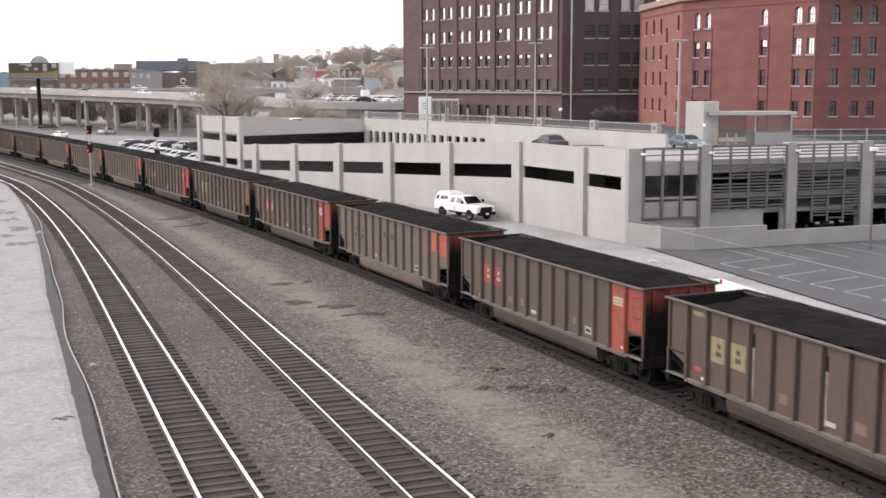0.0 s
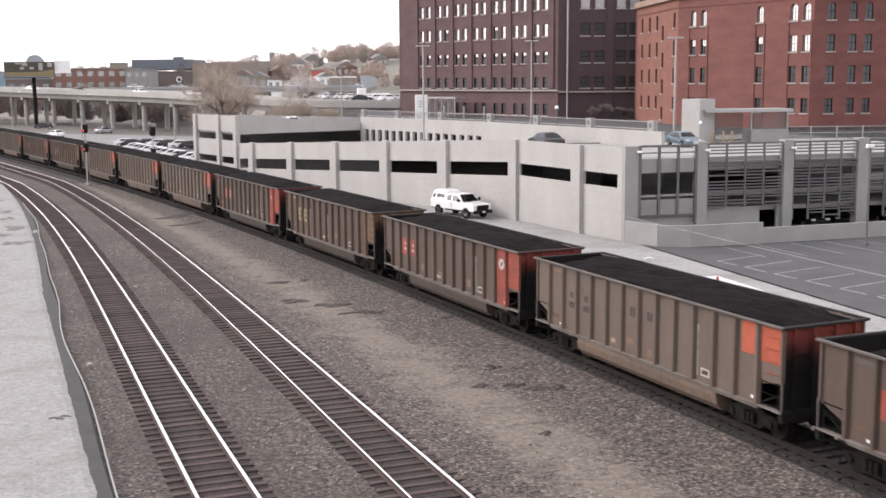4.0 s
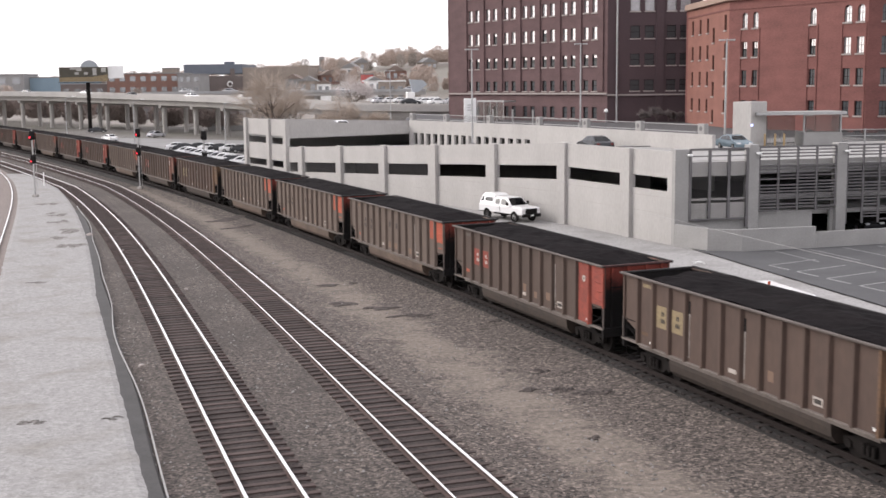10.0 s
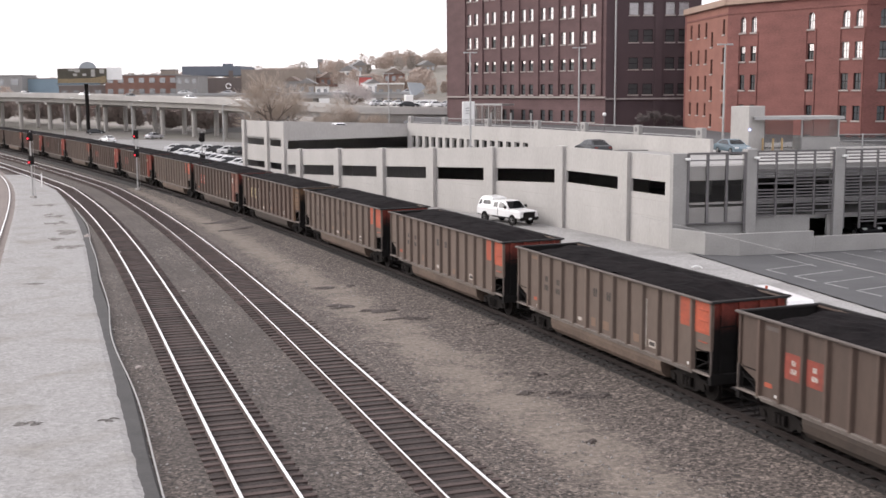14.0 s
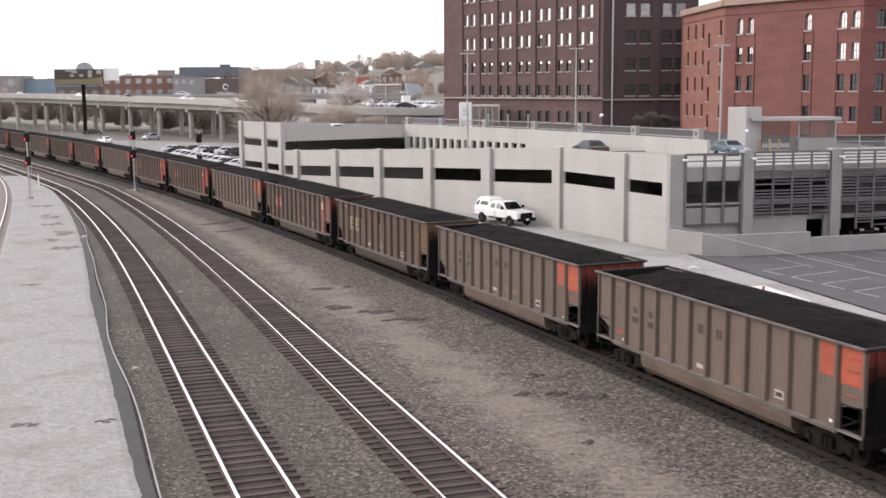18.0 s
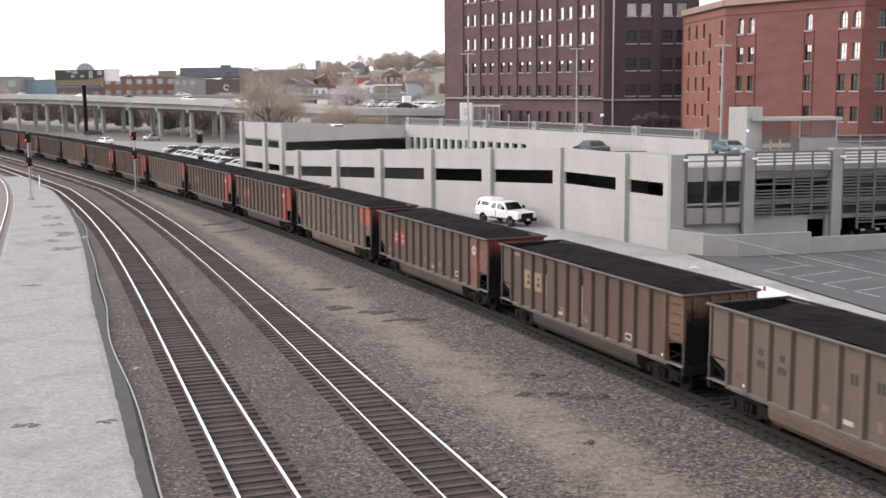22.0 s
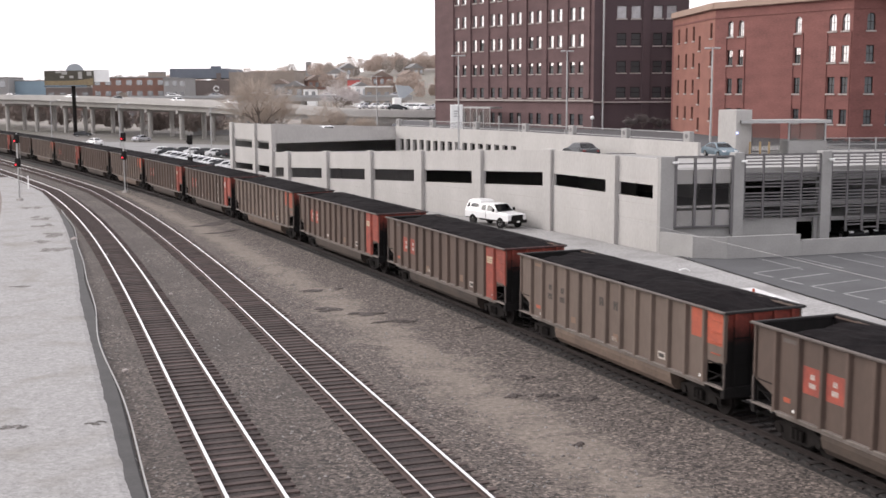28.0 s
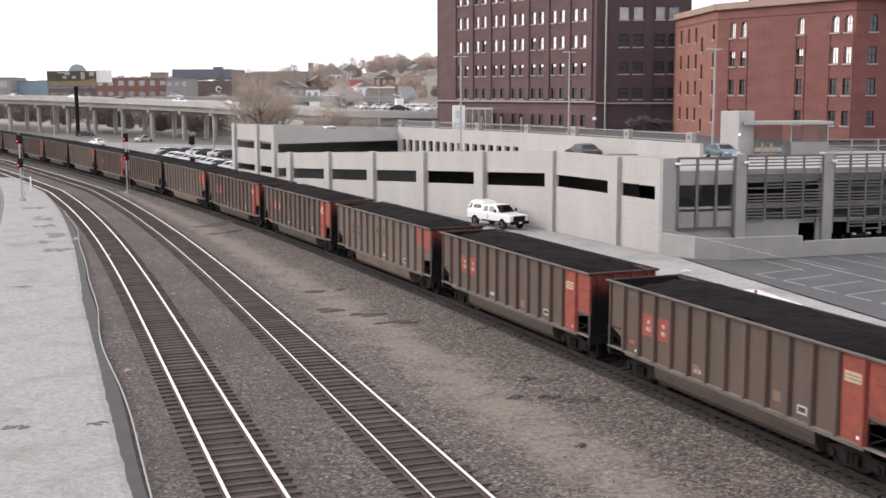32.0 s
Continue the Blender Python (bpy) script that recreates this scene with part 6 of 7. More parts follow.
tagged(new("bent_pipe", raw("bent_pipe", *tube(bend, 0.045, 8), M_WHITE)), "short bent white pipe lying on the gravel road", "pipe").matrix_world = at(15.3, 68.0, -0.07, 15)
for x, y, tr in ((2.45, 52.3, 25), (-1.2, 60.5, 70)):
    solid("wood_scrap", boxes((-0.3, 0.3, -0.06, 0.06, 0, 0.08), bevel=0.012), M_TIE_DARK, "dark broken scrap of tie wood on the gravel", "wood scrap", group="wood scraps", m=at(x, y, -0.16, tr))
WA_, WB_ = Vector((12.82, 82.52, 1.95)), Vector((19.0, 40.0, 3.35))
sag = [WA_.lerp(WB_, k / 16) - Vector((0, 0, 0.25 * k / 16 * (1 - k / 16))) for k in range(17)]
tagged(new("service_wire", raw("service_wire", *tube(sag, 0.012, 5), M_CABLE)), "thin pale service wire strung from the garage wall", "wire")
solid("wire_post", rod(bmesh.new(), (0, 0, 0), (0, 0, 3.6), 0.1, 10, 0.08), M_TIE, "short dark wooden post carrying the service wire", "post", m=at(19.0, 40.0, -0.1, 0))
# loose stones scattered on the ballast
stone_v, stone_f = [], []
for k in range(2600):
    y = 24 + 60 * rp.random() ** 1.6
    lo, hi = first_x(y) - 3.0, train_x(y) - 2.2
    x = lo + (hi - lo) * rp.random()
    if min(abs(x - first_x(y)), abs(x - second_x(y))) < 1.6:
        continue
    r = rp.uniform(0.03, 0.075)
    b = len(stone_v)
    q = [(1, 0, 0), (-0.9, 0.2, 0), (0, 1, 0), (0.1, -1, 0), (0.1, 0.1, 0.8)]
    a = rp.random() * 6.28
    for u, v, w in q:
        stone_v.append((x + r * (u * math.cos(a) - v * math.sin(a)) * rp.uniform(0.7, 1.2), y + r * (u * math.sin(a) + v * math.cos(a)) * rp.uniform(0.7, 1.2), -0.205 + r * w))
    stone_f += [(b, b + 2, b + 4), (b + 2, b + 1, b + 4), (b + 1, b + 3, b + 4), (b + 3, b, b + 4)]
M_STONES = material("loose_stone", (0.2801, 0.2668, 0.2535), (0.1334, 0.1201, 0.1134), 0.9, 5, 0.95, bump=0.2, mix=0.4)
tagged(new("loose_stones", raw("loose_stones", stone_v, stone_f, M_STONES)), "scattered loose stones on the ballast", "stones", kind="stuff")
for x, y, s in ((-11.9, 44.6, 0.16), (-13.9, 62.0, 0.12), (-26.3, 86.0, 0.3), (-21.6, 77.5, 0.14)):
    bm = bmesh.new()
    bmesh.ops.create_icosphere(bm, subdivisions=1, radius=s)
    for v in bm.verts:
        v.co *= 1 + 0.3 * noise.noise(v.co * 9 + Vector((x, y, 0)))
        v.co.z *= 0.6
    solid("pale_rock", bm, M_STONE, "pale rock lying beside the track", "rock", group="rocks", m=at(x, y, -0.1, 0))

# ---- viaduct ----
viaduct = thing("viaduct", "long pale concrete road viaduct on round columns", "viaduct")
VPATH = [(-330, 455, 9.2), (-230, 400, 9.1), (-160, 360, 8.9), (-116, 333, 8.5), (-93, 312, 8.0), (-72, 288, 7.6), (-52, 264, 7.2), (-36, 246, 6.5), (-18, 232, 5.6), (8, 224, 5.3)]


def smooth_path(pts, n):
    out = []
    for i in range(len(pts) - 1):
        p0, p1, p2, p3 = (Vector(pts[max(0, min(len(pts) - 1, i + k))]) for k in (-1, 0, 1, 2))
        for k in range(n):
            t = k / n
            out.append(0.5 * ((2 * p1) + (p2 - p0) * t + (2 * p0 - 5 * p1 + 4 * p2 - p3) * t * t + (3 * p1 - p0 - 3 * p2 + p3) * t ** 3))
    out.append(Vector(pts[-1]))
    return out


def sweep(path, prof, mat, name):
    vs, fs, k = [], [], len(prof)
    for i, p in enumerate(path):
        d = (path[min(i + 1, len(path) - 1)] - path[max(i - 1, 0)])
        d.z = 0
        d.normalize()
        nx, ny = d.y, -d.x
        vs += [(p.x + nx * o, p.y + ny * o, p.z + z) for o, z in prof]
        if i:
            b, c = (i - 1) * k, i * k
            fs += [(b + j, c + j, c + (j + 1) % k, b + (j + 1) % k) for j in range(k)]
    fs += [tuple(range(k))[::-1], tuple(range(len(vs) - k, len(vs)))]
    return raw(name, vs, fs, mat)


vp = smooth_path(VPATH, 6)
part("deck", sweep(vp, [(0.6, 0.55), (0.6, 0.25), (-0.2, 0.1), (-0.3, -1.0), (-8.7, -1.0), (-8.8, 0.1), (-9.6, 0.25), (-9.6, 0.55)], M_CONC_D, "deck"), None, viaduct)
M_PARAPET = material("pale_parapet", (0.4322, 0.4142, 0.3963), (0.3458, 0.3313, 0.3170), 0.2, 3, 0.9, bump=0.05)
for o in (0.75, -9.45):
    part("parapet", sweep(vp, [(o, 0.2), (o, 1.45), (o - 0.3, 1.45), (o - 0.3, 0.2)], M_PARAPET, "parapet"), None, viaduct)
want, run = 4.0, 0.0
for a, b in zip(vp, vp[1:]):
    run += (b - a).length
    if run >= want and b.x < -32:
        want = run + 12.0
        d = (b - a).normalized()
        nx, ny = d.y, -d.x
        bent = part("bent_cap", boxes((-8.6, -0.4, -0.6, 0.6, b.z - 1.7, b.z - 0.7), bevel=0.05), M_CONC_D, viaduct)
        bent.matrix_world = Matrix(((nx, d.x, 0, b.x), (ny, d.y, 0, b.y), (0, 0, 1, 0), (0, 0, 0, 1)))
        for o in (-1.6, -7.4):
            part("column", rod(bmesh.new(), (o, 0, -0.3), (o, 0, b.z - 1.6), 0.58, 12), M_CONC_D, bent)
for k, (i, c) in enumerate(((10, "white"), (17, "silver"), (22, "white"), (27, "dark"), (33, "white"), (38, "white"))):
    p, d = vp[i], vp[i + 1] - vp[i]
    nx, ny = d.normalized().y, -d.normalized().x
    sedan(c + " car driving over the viaduct", PAINT[c + "_car_paint"], at(p.x - nx * 3.5, p.y - ny * 3.5, p.z + 0.55, math.degrees(math.atan2(d.y, d.x))), group="cars on the viaduct")

# ---- far slopes, woods and houses ----
# Hillside tone is lightened, which puts distance haze into the colour.
M_HILL = gravel("winter_hillside", (0.1893, 0.1714, 0.1546), (0.2666, 0.2408, 0.2195), (0.1893, 0.1758, 0.1501), 0.25, 0.02, bump=0.0)


def hill_z(x, y):
    t = max(0.0, min(1.0, (y - 300) / 420))
    t = t * t * (3 - 2 * t)
    top = 10 + 13 * math.exp(-((x + 5) / 110) ** 2) + 3 * noise.noise((x * 0.01, y * 0.008, 0))
    return -0.6 + t * top


hv, hf, HX, HY = [], [], 60, 30
for j in range(HY + 1):
    for i in range(HX + 1):
        x, y = -520 + i * 12.5, 290 + j * 22
        hv.append((x, y, hill_z(x, y)))
for j in range(HY):
    for i in range(HX):
        a = j * (HX + 1) + i
        hf.append((a, a + 1, a + HX + 2, a + HX + 1))
tagged(new("hillside", raw("hillside", hv, hf, M_HILL)), "brown wintry hillside rising beyond the viaduct", "hill", kind="structure")


def bare_tree(x, y, z, h, seed, mat, twig, label, spread=0.55, depth=6):
    """A leafless tree: a tapered trunk that forks into limbs, branches and a haze of fine twigs."""
    r = random.Random(seed)
    tr = thing("bare_tree", label, "tree", at(x, y, z, r.uniform(0, 360)), group="bare trees")
    vs, fs, tv, tf = [], [], [], []

    def limb(V, F, a, b, ra, rb, n):
        d = (b - a).normalized()
        u = d.orthogonal().normalized()
        w = d.cross(u)
        k = len(V)
        for p, q in ((a, ra), (b, rb)):
            for i in range(n):
                t = i * 2 * math.pi / n
                V.append(tuple(p + (u * math.cos(t) + w * math.sin(t)) * q))
        F.extend((k + i, k + (i + 1) % n, k + n + (i + 1) % n, k + n + i) for i in range(n))

    def grow(a, d, ln, rad, lv):
        b = a + d * ln
        thin = lv <= 2
        limb(tv if thin else vs, tf if thin else fs, a, b, rad, rad * 0.72, 3 if thin else 6)
        if lv == 0:
            return
        for k in range(3 if lv > 4 else 4):
            s = Vector((r.gauss(0, 1), r.gauss(0, 1), r.gauss(0.35, 0.6)))
            nd = (d + s * spread).normalized()
            if nd.z < -0.1:
                nd.z = 0.05
            grow(a + d * ln * r.uniform(0.65, 1.0), nd.normalized(), ln * r.uniform(0.72, 0.95) * (1.35 if lv == depth else 1.0), max(0.011, rad * (0.60 if lv > 2 else 0.62)), lv - 1)

    grow(Vector((0, 0, 0)), Vector((r.uniform(-0.06, 0.06), r.uniform(-0.06, 0.06), 1)).normalized(), h * 0.13, h * 0.013, depth)
    part("trunk", raw("trunk", vs, fs, mat), None, tr)
    c = part("crown", raw("crown", tv, tf, twig), None, tr, "fine bare twigs")
    return tr


M_BARK = material("grey_bark", (0.182, 0.147, 0.126), (0.113, 0.091, 0.078), 2, 12, 0.95)
M_TWIGGREY = material("grey_twigs", (0.2001, 0.1734, 0.1668), (0.1467, 0.1267, 0.1234), 1, 6, 0.95, bump=0.0)
SHRUBS = ((28.8, 164.6, 3.0, 31), (30.6, 164.9, 3.6, 32), (32.2, 164.6, 3.2, 33), (33.6, 164.9, 2.8, 34))
# Twigs are paler than bark because haze is put into their colour.
M_TWIG = material("dry_twigs", (0.4861, 0.4133, 0.3494), (0.3696, 0.3102, 0.2621), 1, 6, 0.95, bump=0.0)
for k, (x, y, h, s) in enumerate(((-28.0, 190, 23, 3), (-24.0, 193, 16, 9), (-14.8, 190, 14, 5), (-19, 194, 12, 6), (-10.5, 197, 12, 7))):
    bare_tree(x, y, -0.3, h, s, M_BARK, M_TWIG, "bare wintry tree with a wide haze of brown twigs", 0.62, 6)
M_BLOSSOM = material("pale_blossom_twigs", (0.62, 0.57, 0.55), (0.48, 0.43, 0.42), 1, 6, 0.95, bump=0.0)
bare_tree(-22.5, 305, 3.0, 17, 14, M_BARK, M_BLOSSOM, "pale blossoming tree behind the high road", 0.7, 6)
for x, y, h, sd in SHRUBS:
    bare_tree(x, y, 4.95, h, sd, M_BARK, M_TWIGGREY, "low bare grey shrub against the warehouse wall", 0.75, 6)
# woods on the skyline: many small clumps with gaps
# Both woods tones are lightened to imitate haze over the skyline.
M_WOODS = material("winter_woods", (0.467, 0.384, 0.333), (0.358, 0.292, 0.250), 0.05, 0.8, 0.95, bump=0.0, mix=0.5)
M_WOODS2 = material("evergreen_woods", (0.350, 0.308, 0.275), (0.259, 0.229, 0.204), 0.05, 0.8, 0.95, bump=0.0, mix=0.5)


def woods(name, spots, mat, label, seed, leaf=0.34):
    r = random.Random(seed)
    vs, fs = [], []
    for x, y, n, hh, w in spots:
        for t in range(n):
            tx, ty = x + r.gauss(0, w), y + r.gauss(0, w * 0.5)
            tz, th = hill_z(tx, ty), hh * r.uniform(0.65, 1.15)
            k = len(vs)
            for c in range(420):
                a, q = r.uniform(0, 6.283), r.random() ** 0.5
                zz = th * (0.25 + 0.75 * r.random())
                rr = th * 0.36 * math.sqrt(max(0.05, 1 - ((zz / th - 0.6) / 0.45) ** 2)) * q
                px_, py_, pz_ = tx + rr * math.cos(a), ty + rr * math.sin(a), tz + zz
                b = len(vs)
                lean = Vector((r.gauss(0, 0.45), r.gauss(0, 0.45), r.uniform(0.35, 1.0))) * (leaf * 4.5)
                wide = Vector((r.gauss(0, 1), r.gauss(0, 1), 0)).normalized() * (leaf * 0.42)
                for e_ in (-wide, wide, lean):
                    vs.append((px_ + e_.x, py_ + e_.y, pz_ + e_.z))
                fs.append((b, b + 1, b + 2))
    return tagged(new(name, raw(name, vs, fs, mat)), label, "woods", kind="stuff")


spots = [(-30 + 8 * k, 760 + 12 * (k % 3), 9, 10.5, 6) for k in range(0, 8)] + [(-69, 770, 4, 7, 4), (-61, 775, 4, 8, 3), (-52, 770, 4, 7, 4)] + [(-320 + 22 * k, 720 + 17 * (k % 4), 5, 9, 14) for k in range(14)] + [(-140, 560, 5, 8, 15), (-70, 560, 6, 7, 14), (-40, 520, 6, 7, 14), (-15, 500, 6, 6, 10), (-200, 470, 4, 8, 20)] + [(-34 + 5.5 * k, 452 + 14 * (k % 3), 2 + k % 3, 4.0 + 1.3 * (k * 7 % 4), 5) for k in range(11)]
spots += [(-27 + 7 * k, 640 + 11 * (k % 3), 4, 7.0 + (k * 5 % 3), 6) for k in range(8)]
woods("skyline_woods", spots, M_WOODS, "brown leafless woods along the far skyline", 21)
# Brush colour is raised to include the haze in front of it.
M_BRUSH = material("dark_brush", (0.2700, 0.2171, 0.1920), (0.1755, 0.1404, 0.1254), 0.1, 1.5, 0.95, bump=0.0)
VIA = ((-230, 400), (-160, 360), (-116, 333), (-93, 312), (-72, 288), (-52, 264))
brush = []
for k in range(34):
    bx = -228 + 5.2 * k
    by = float(np.interp(bx, [v[0] for v in VIA], [v[1] for v in VIA])) + 24
    brush.append((bx, by, 3, 6.2 + 1.2 * (k * 7 % 5) / 4, 4.0))
woods("brush", brush, M_BRUSH, "dark leafless brush beyond the viaduct columns", 23, 0.3)
woods("dark_woods", [(-250 + 31 * k, 610 + 11 * (k % 3), 3, 8, 12) for k in range(9)] + [(-80, 420, 3, 6, 8), (-25, 430, 3, 6, 10), (-130, 420, 4, 7, 12), (-105, 385, 4, 6, 9), (-60, 352, 3, 6, 6)], M_WOODS2, "dark scrub and evergreens on the slope", 22)


M_FARGLASS = material("sky_lit_window", (0.34, 0.345, 0.355), (0.24, 0.245, 0.25), 0.2, 1, 0.12, metal=0.5, bump=0.0)


def far_building(x, y, w, d, z0, z1, turn, wall, roof, label, floors=2, bays=5, glass=True, gable=False):
    """A distant building: walls, roof with a parapet, and its windows one by one."""
    b = thing("building", label, "building", at(x, y, z0, turn))
    h = z1 - z0
    part("wall", boxes((-w / 2, w / 2, 0, d, -1.5, h)), wall, b)
    if gable:
        part("roof", prism(bmesh.new(), [(-w / 2 - 0.4, h - 0.1), (w / 2 + 0.4, h - 0.1), (0, h + w * 0.28)], -0.4, d + 0.4), roof, b)
    else:
        part("roof", boxes((-w / 2 - 0.2, w / 2 + 0.2, -0.2, d + 0.2, h, h + 0.45)), roof, b)
    if glass:
        for f in range(floors):
            for k in range(bays):
                u = -w / 2 + (k + 0.5) * w / bays
                z = (f + 0.35) * h / floors
                win = part("window", boxes((u - w / bays * 0.26, u + w / bays * 0.26, -0.12, 0.0, z, z + h / floors * 0.45)), M_FARGLASS, b)
    return b


M_SLATE = material("slate_blue_cladding", (0.1401, 0.1567, 0.1868), (0.1134, 0.1301, 0.1567), 0.2, 2, 0.7, bump=0.0)
M_BROWNWALL = material("dark_brown_wall", (0.1567, 0.1301, 0.1234), (0.1234, 0.1034, 0.0967), 0.2, 2, 0.9, bump=0.0)
M_TANWALL = material("tan_wall", (0.288, 0.244, 0.208), (0.232, 0.196, 0.168), 0.2, 2, 0.9, bump=0.0)
M_REDWALL = material("brick_red_wall", (0.2134, 0.1167, 0.09), (0.1668, 0.1001, 0.0834), 0.2, 2, 0.9, bump=0.0)
M_GREYWALL = material("grey_wall", (0.2868, 0.2801, 0.2768), (0.2268, 0.2234, 0.2201), 0.2, 2, 0.9, bump=0.0)
M_PALEBLUE = material("pale_blue_cladding", (0.2201, 0.3002, 0.3602), (0.1868, 0.2535, 0.3068), 0.2, 2, 0.7, bump=0.0)
# Far roof tones are lightened for haze as well.
M_ROOFG = material("grey_roofing", (0.2501, 0.2417, 0.2376), (0.1834, 0.1792, 0.1751), 0.3, 3, 0.9, bump=0.0)
M_ROOFB = material("brown_shingles", (0.2162, 0.1675, 0.1413), (0.1512, 0.1187, 0.1025), 0.3, 3, 0.9, bump=0.0)
bb = far_building(-100.5, 520, 26, 40, 3, 15.2, 0, M_BROWNWALL, M_BROWNWALL, "dark brown hall with a slate blue upper storey", 1, 3, False)
part("upper_storey", boxes((-13, 13, -0.05, 40, 13.6, 17.8)), M_SLATE, bb)
part("wing", boxes((13, 42, 0.5, 40, 0, 16.2)), M_TANWALL, bb, "tan side wing")
part("roof_hatch", boxes((4, 8, 6, 10, 17.8, 19)), M_SLATE, bb)
part("tall_window", boxes((7.6, 9.6, -0.3, 0.0, 11.5, 15.8)), M_BROWNWALL, bb)
ring = bmesh.new()
for k in range(20):
    if k in (18, 19):
        continue
    a0, a1 = k * 0.3142, (k + 1) * 0.3142
    rod(ring, (1.1 * math.cos(a0), 0, 1.1 * math.sin(a0)), (1.1 * math.cos(a1), 0, 1.1 * math.sin(a1)), 0.27, 6)
rg = part("ring_emblem", ring, M_WHITE, bb, "white ring emblem")
rg.location = (7.4, -0.4, 9.0)
far_building(-122, 482, 30, 25, 3, 16.4, 0, M_REDWALL, M_ROOFG, "low red brick block behind the viaduct", 3, 7)
far_building(-102.5, 478, 9, 20, 3, 15.8, 0, M_GREYWALL, M_ROOFG, "grey panelled apartment block", 3, 3)
far_building(-112, 486, 6, 6, 14, 18.5, 0, M_TANWALL, M_ROOFG, "tan rooftop stair house", 1, 1, False)
far_building(-186, 560, 34, 25, 4, 16, 0, M_PALEBLUE, M_ROOFG, "pale blue clad warehouse", 1, 4, False)
far_building(-203, 552, 14, 20, 4, 17.5, 0, M_GREYWALL, M_ROOFG, "pale grey block beyond the viaduct", 2, 2)
far_building(-236, 590, 48, 30, 4, 17, 0, M_TANWALL, M_ROOFG, "long tan commercial block", 2, 8)
far_building(-280, 600, 36, 30, 4, 19, 0, M_GREYWALL, M_ROOFG, "plain grey commercial block far behind the viaduct", 2, 6)
far_building(-150, 500, 24, 25, 3, 12.5, 0, M_BROWNWALL, M_ROOFG, "low dark brown building", 1, 5)
far_building(-104, 880, 56, 24, 12, 25.5, 0, M_TANWALL, M_ROOFB, "long tan church hall on the skyline", 1, 8)
tw = far_building(-87.0, 865, 3.6, 3.4, 14, 31.6, 0, M_GREYWALL, M_ROOFG, "slim tan church tower on the skyline", 1, 1, False)
part("belfry_opening", boxes((-0.6, 0.6, -0.15, 0, 13.6, 15.8)), M_ROOFB, tw)
shop = far_building(-28.0, 450, 4.6, 8, 10, 14.8, 0, paint("faded_shop_red", (0.45, 0.10, 0.09)), M_ROOFG, "red shop front with a pale band", 1, 1, False)
part("name_band", boxes((-1.8, 2.0, -0.2, 0, 2.0, 2.7)), M_WHITE, shop)
far_building(-16.5, 400, 9, 12, 4, 11.9, 0, M_TANWALL, M_WHITE, "low tan building with a white roof edge", 1, 3)
rh = random.Random(33)
for k in range(12):
    x, y = -70 + rh.uniform(-30, 72), rh.uniform(520, 700)
    far_building(x, y, rh.uniform(6, 10), rh.uniform(6, 9), hill_z(x, y) - 0.5, hill_z(x, y) + rh.uniform(3.5, 5.5), rh.uniform(-25, 25), (M_TANWALL, M_GREYWALL, M_WHITE, M_REDWALL)[k % 4], (M_ROOFG, M_ROOFB)[k % 2], ("tan", "grey", "white", "red brick")[k % 4] + " gabled house among trees on the slope", 1, 3, True, True)
for x, y, w, d, h, mat, lab in ((-176, 450, 60, 10, 6.2, M_BROWNWALL, "long dark brown warehouse seen under the viaduct"), (-118, 404, 44, 10, 5.8, M_REDWALL, "dull red brick row seen under the viaduct"), (-84, 372, 22, 9, 5.2, M_BROWNWALL, "low brown shed seen under the viaduct")):
    far_building(x, y, w, d, -0.5, h, 0, mat, M_ROOFG, lab, 1, 9)
far_building(-50, 300, 20, 8, -0.3, 5.4, 0, M_GREYWALL, M_WHITE, "low grey shed under the viaduct", 1, 6)
tagged(new("yard_road", raw("yard_road", [(-120, 255, -0.28), (-25, 168, -0.28), (-12, 185, -0.28), (-30, 235, -0.28), (-110, 285, -0.28)], [(0, 1, 2, 3, 4)], material("pale_asphalt", (0.2401, 0.2368, 0.2334), (0.1801, 0.1768, 0.1734), 0.2, 6, 0.9))), "pale grey yard road beyond the train", "road", kind="structure")

# ---- billboard ----
M_PALEGREY = material("pale_grey_blue", (0.3468, 0.3735, 0.4002), (0.3068, 0.3335, 0.3602), 0.4, 3, 0.7, bump=0.0)
M_BOARD = material("olive_brown_print", (0.0834, 0.0767, 0.0567), (0.0567, 0.05, 0.04), 0.5, 4, 0.8, bump=0.0)
bbd = thing("billboard", "dark billboard with a pale yellow lower band on one pole", "billboard", at(-90.3, 300, -0.3, 0))
part("pole", rod(bmesh.new(), (0, 0.6, 0), (0, 0.6, 12.6), 0.5, 12), M_STEEL, bbd)
part("board", boxes((-7.0, 5.4, -0.3, 0.3, 12.8, 16.5)), M_BOARD, bbd)
part("lower_band", prism(bmesh.new(), [(-7.0, 12.8), (5.4, 12.8), (5.4, 14.6), (1.5, 14.0), (-7.0, 13.9)], -0.36, -0.3), M_YELLOW, bbd, "pale yellow band")
M_BBTXT = material("billboard_pale", (0.4002, 0.3869, 0.3602), (0.3335, 0.3202, 0.3002), 1, 4, 0.8, bump=0.0)
for x0, x1, z0, z1 in ((-4.2, -1.2, 15.9, 16.3), (-2.6, -1.2, 15.5, 15.9), (-3.0, -2.0, 14.6, 15.2), (-0.6, 0.4, 14.6, 15.2), (1.6, 2.6, 14.4, 16.2), (3.8, 5.0, 15.2, 16.3)):
    part("advert_mark", boxes((x0, x1, -0.35, -0.3, z0, z1)), M_BBTXT, bbd)
part("rear_board", boxes((5.4, 9.3, 0.2, 0.6, 13.6, 16.7)), M_WHITE, bbd, "white rear panel")
part("catwalk", boxes((-7, 5.4, -1.1, -0.3, 12.5, 12.65)), M_STEEL, bbd)
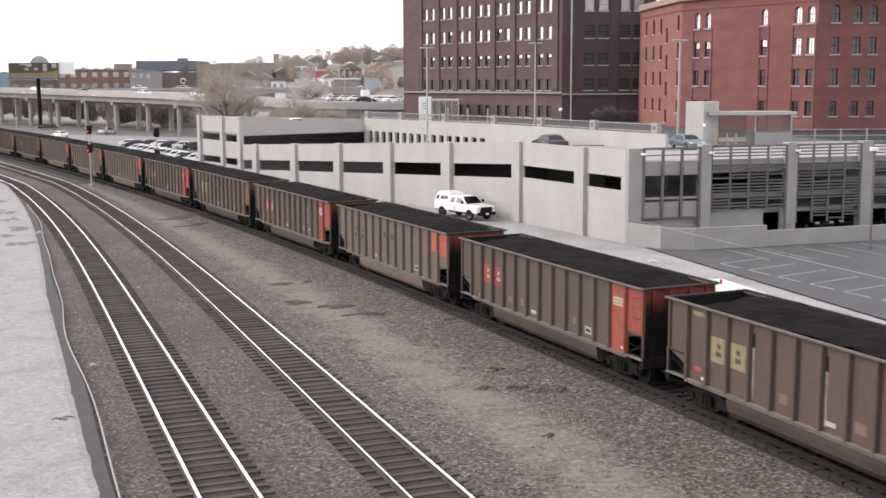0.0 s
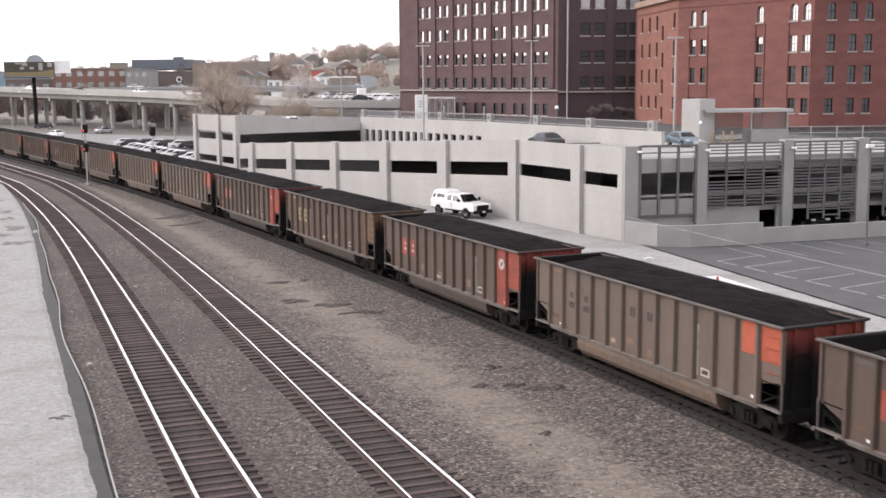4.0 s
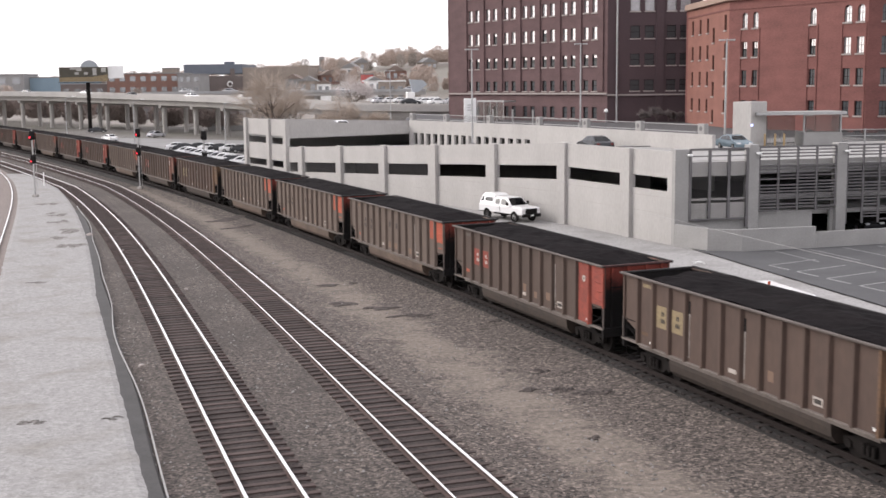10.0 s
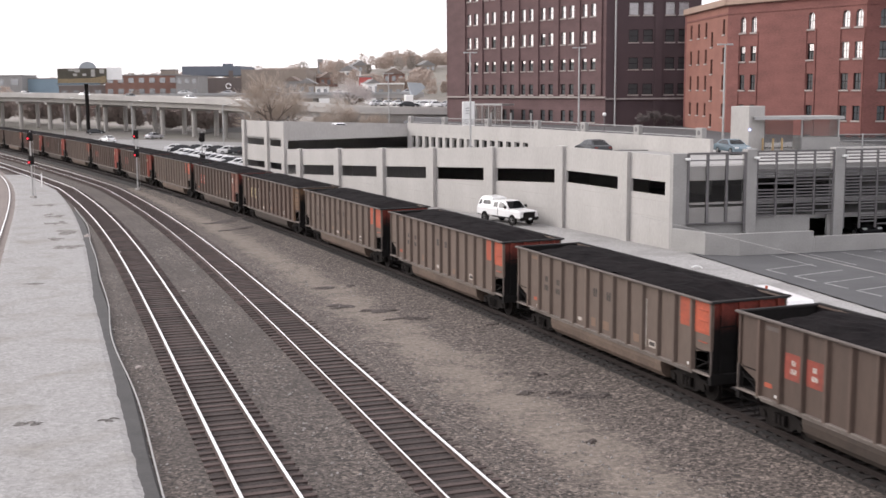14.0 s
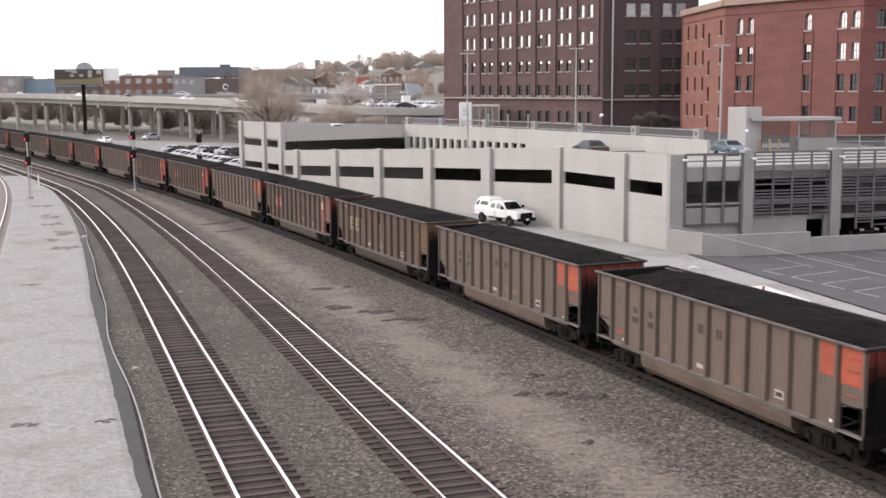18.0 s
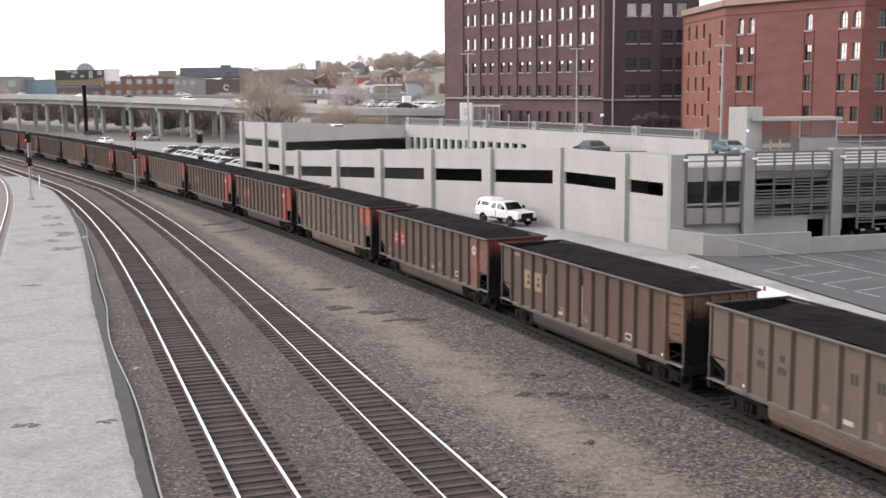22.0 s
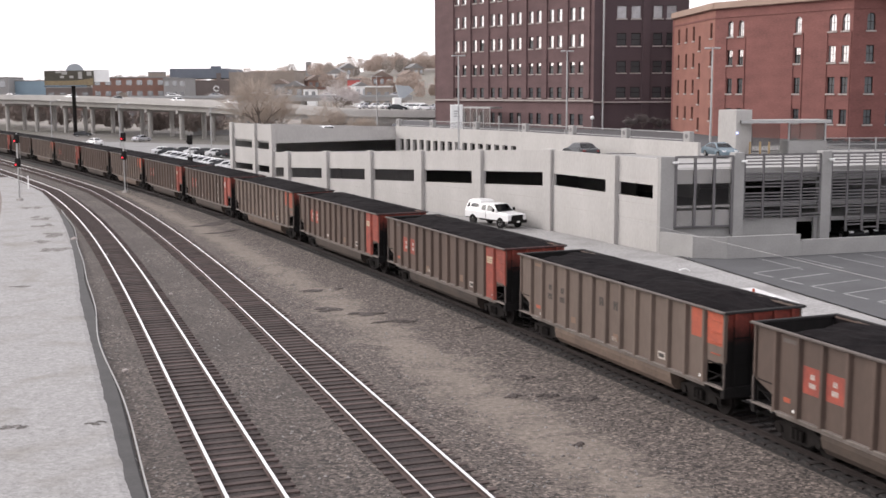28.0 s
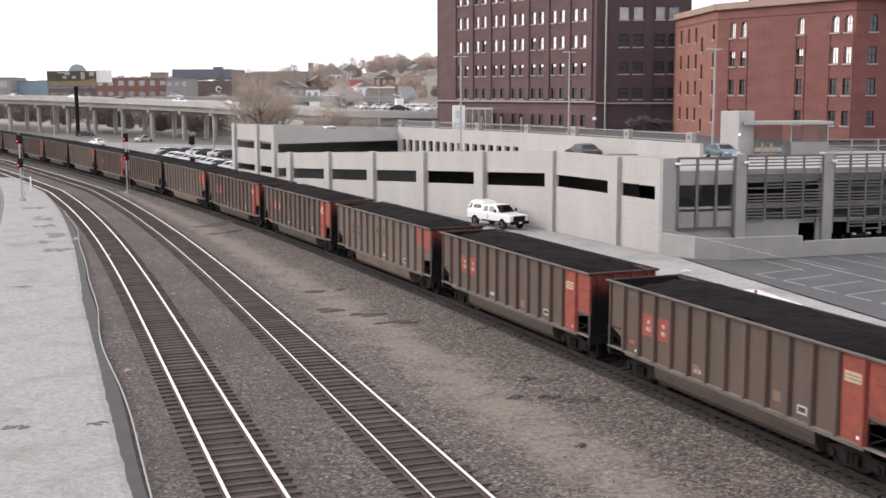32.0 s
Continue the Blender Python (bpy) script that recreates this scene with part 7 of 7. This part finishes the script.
part("dome", rod(bmesh.new(), (-0.2, 3, 15.9), (-0.2, 3.2, 15.9), 2.4, 24), M_PALEGREY, bbd, "pale round sign behind the board")
# plough-like lift truck and lorries on the high road
lt = thing("lift_truck", "pale blue boom truck parked on the high road", "truck", at(-4.6, 272, 6.4, 10))
part("cab", boxes((-3.2, -1.4, -1.2, 1.2, 0.5, 2.7), bevel=0.1), M_WHITE, lt)
part("bed", boxes((-1.3, 4.2, -1.2, 1.2, 0.5, 1.5), bevel=0.05), M_WHITE, lt)
part("boom", prism(bmesh.new(), [(-1.8, 2.6), (-2.6, 5.6), (0.6, 5.4), (1.6, 4.4), (-0.6, 2.6)], -0.5, 0.5), M_PALEGREY, lt)
for x in (-2.4, 3.0):
    for s in (-1, 1):
        part("wheel", rod(bmesh.new(), (x, s * 0.95, 0.5), (x, s * 1.25, 0.5), 0.5, 12), M_TYRE, lt)
for k, (x, y, c) in enumerate(((-11.9, 283, "white"), (-9.3, 281, "white"), (-6.6, 256, "dark"), (-3.2, 258, "white"), (-0.6, 255, "white"), (2.5, 256, "silver"), (-14.6, 284, "silver"))):
    sedan(c + " car parked on the high road", PAINT[c + "_car_paint"], at(x, y, 6.4, 10 + 5 * k), group="cars on the high road")
solid("high_road", boxes((-26, 60, -2, 44, -0.3, 6.4)), M_CONC_D, "raised grey road embankment behind the garage", "embankment", kind="structure", m=at(0, 246, 0, 0))

upper = thing("upper_road", "grey elevated road with a low rail on the slope", "road")
part("deck", boxes((-84, -4, 330, 338, 7.9, 8.9)), M_CONC_D, upper)
part("guard_rail", boxes((-84, -4, 329.8, 330.0, 8.9, 9.6)), M_GALV, upper)
for k in range(9):
    part("pier", boxes((-80 + k * 9 - 0.6, -80 + k * 9 + 0.6, 331, 337, 0, 7.9)), M_CONC_D, upper)
for k in range(7):
    c = ("white", "silver", "dark", "white", "white", "dark", "silver")[k]
    sedan(c + " car on the elevated road", PAINT[c + "_car_paint"], at(-72 + k * 10.3 + (k * 37 % 5), 333.5, 8.9, 2), group="cars on the elevated road")
for k in (0, 1, 2, 3, 6):
    x, y = -62 + k * 6.3, 432 + (k * 29 % 17)
    far_building(x, y, 5 + k % 3, 6, 6.5, 10.6 + (k * 7 % 4), -12 + 5 * k, (M_WHITE, M_GREYWALL, M_TANWALL)[k % 3], (M_ROOFG, M_ROOFB)[k % 2], ("white", "grey", "tan")[k % 3] + " gabled cottage on the slope", 1, 2, True, True)
for x, y, h in ((-62, 236, 8.5), (-84, 262, 9.0), (-41, 222, 8.0)):
    sl = thing("street_lamp", "slim grey street lamp in the yard", "street lamp", at(x, y, -0.3, 20), group="yard street lamps")
    part("shaft", rod(bmesh.new(), (0, 0, 0), (0, 0, h), 0.12, 8, 0.07), M_GALV, sl)
    part("arm", rod(bmesh.new(), (0, 0, h - 0.1), (1.6, 0, h + 0.3), 0.05, 6), M_GALV, sl)
    part("lamp_head", boxes((1.4, 2.2, -0.15, 0.15, h + 0.22, h + 0.36), bevel=0.03), M_WHITE, sl)
for x, y, c, a in ((-70, 246, "white", 130), (-98, 268, "white", 150), (-86, 292, "dark", 20), (-64, 262, "silver", 60)):
    sedan(c + " car standing in the yard by the viaduct", PAINT[c + "_car_paint"], at(x, y, -0.28, a), group="cars in the yard")

# ---- the overpass on which the viewer stands ----
over = thing("overpass", "concrete road overpass over the tracks with a low parapet", "bridge")
part("deck", boxes((-90, 90, -12.5, 0.7, 8.2, 9.1)), M_CONC_D, over)
part("parapet", boxes((-90, 90, 0.4, 0.7, 9.1, 9.95)), M_CONC_D, over)
part("parapet", boxes((-90, 90, -12.5, -12.2, 9.1, 9.95)), M_CONC_D, over)
for x in (-34, 34):
    part("pier", boxes((x - 1, x + 1, -13, -2, -0.3, 8.2)), M_CONC_D, over)


motions()
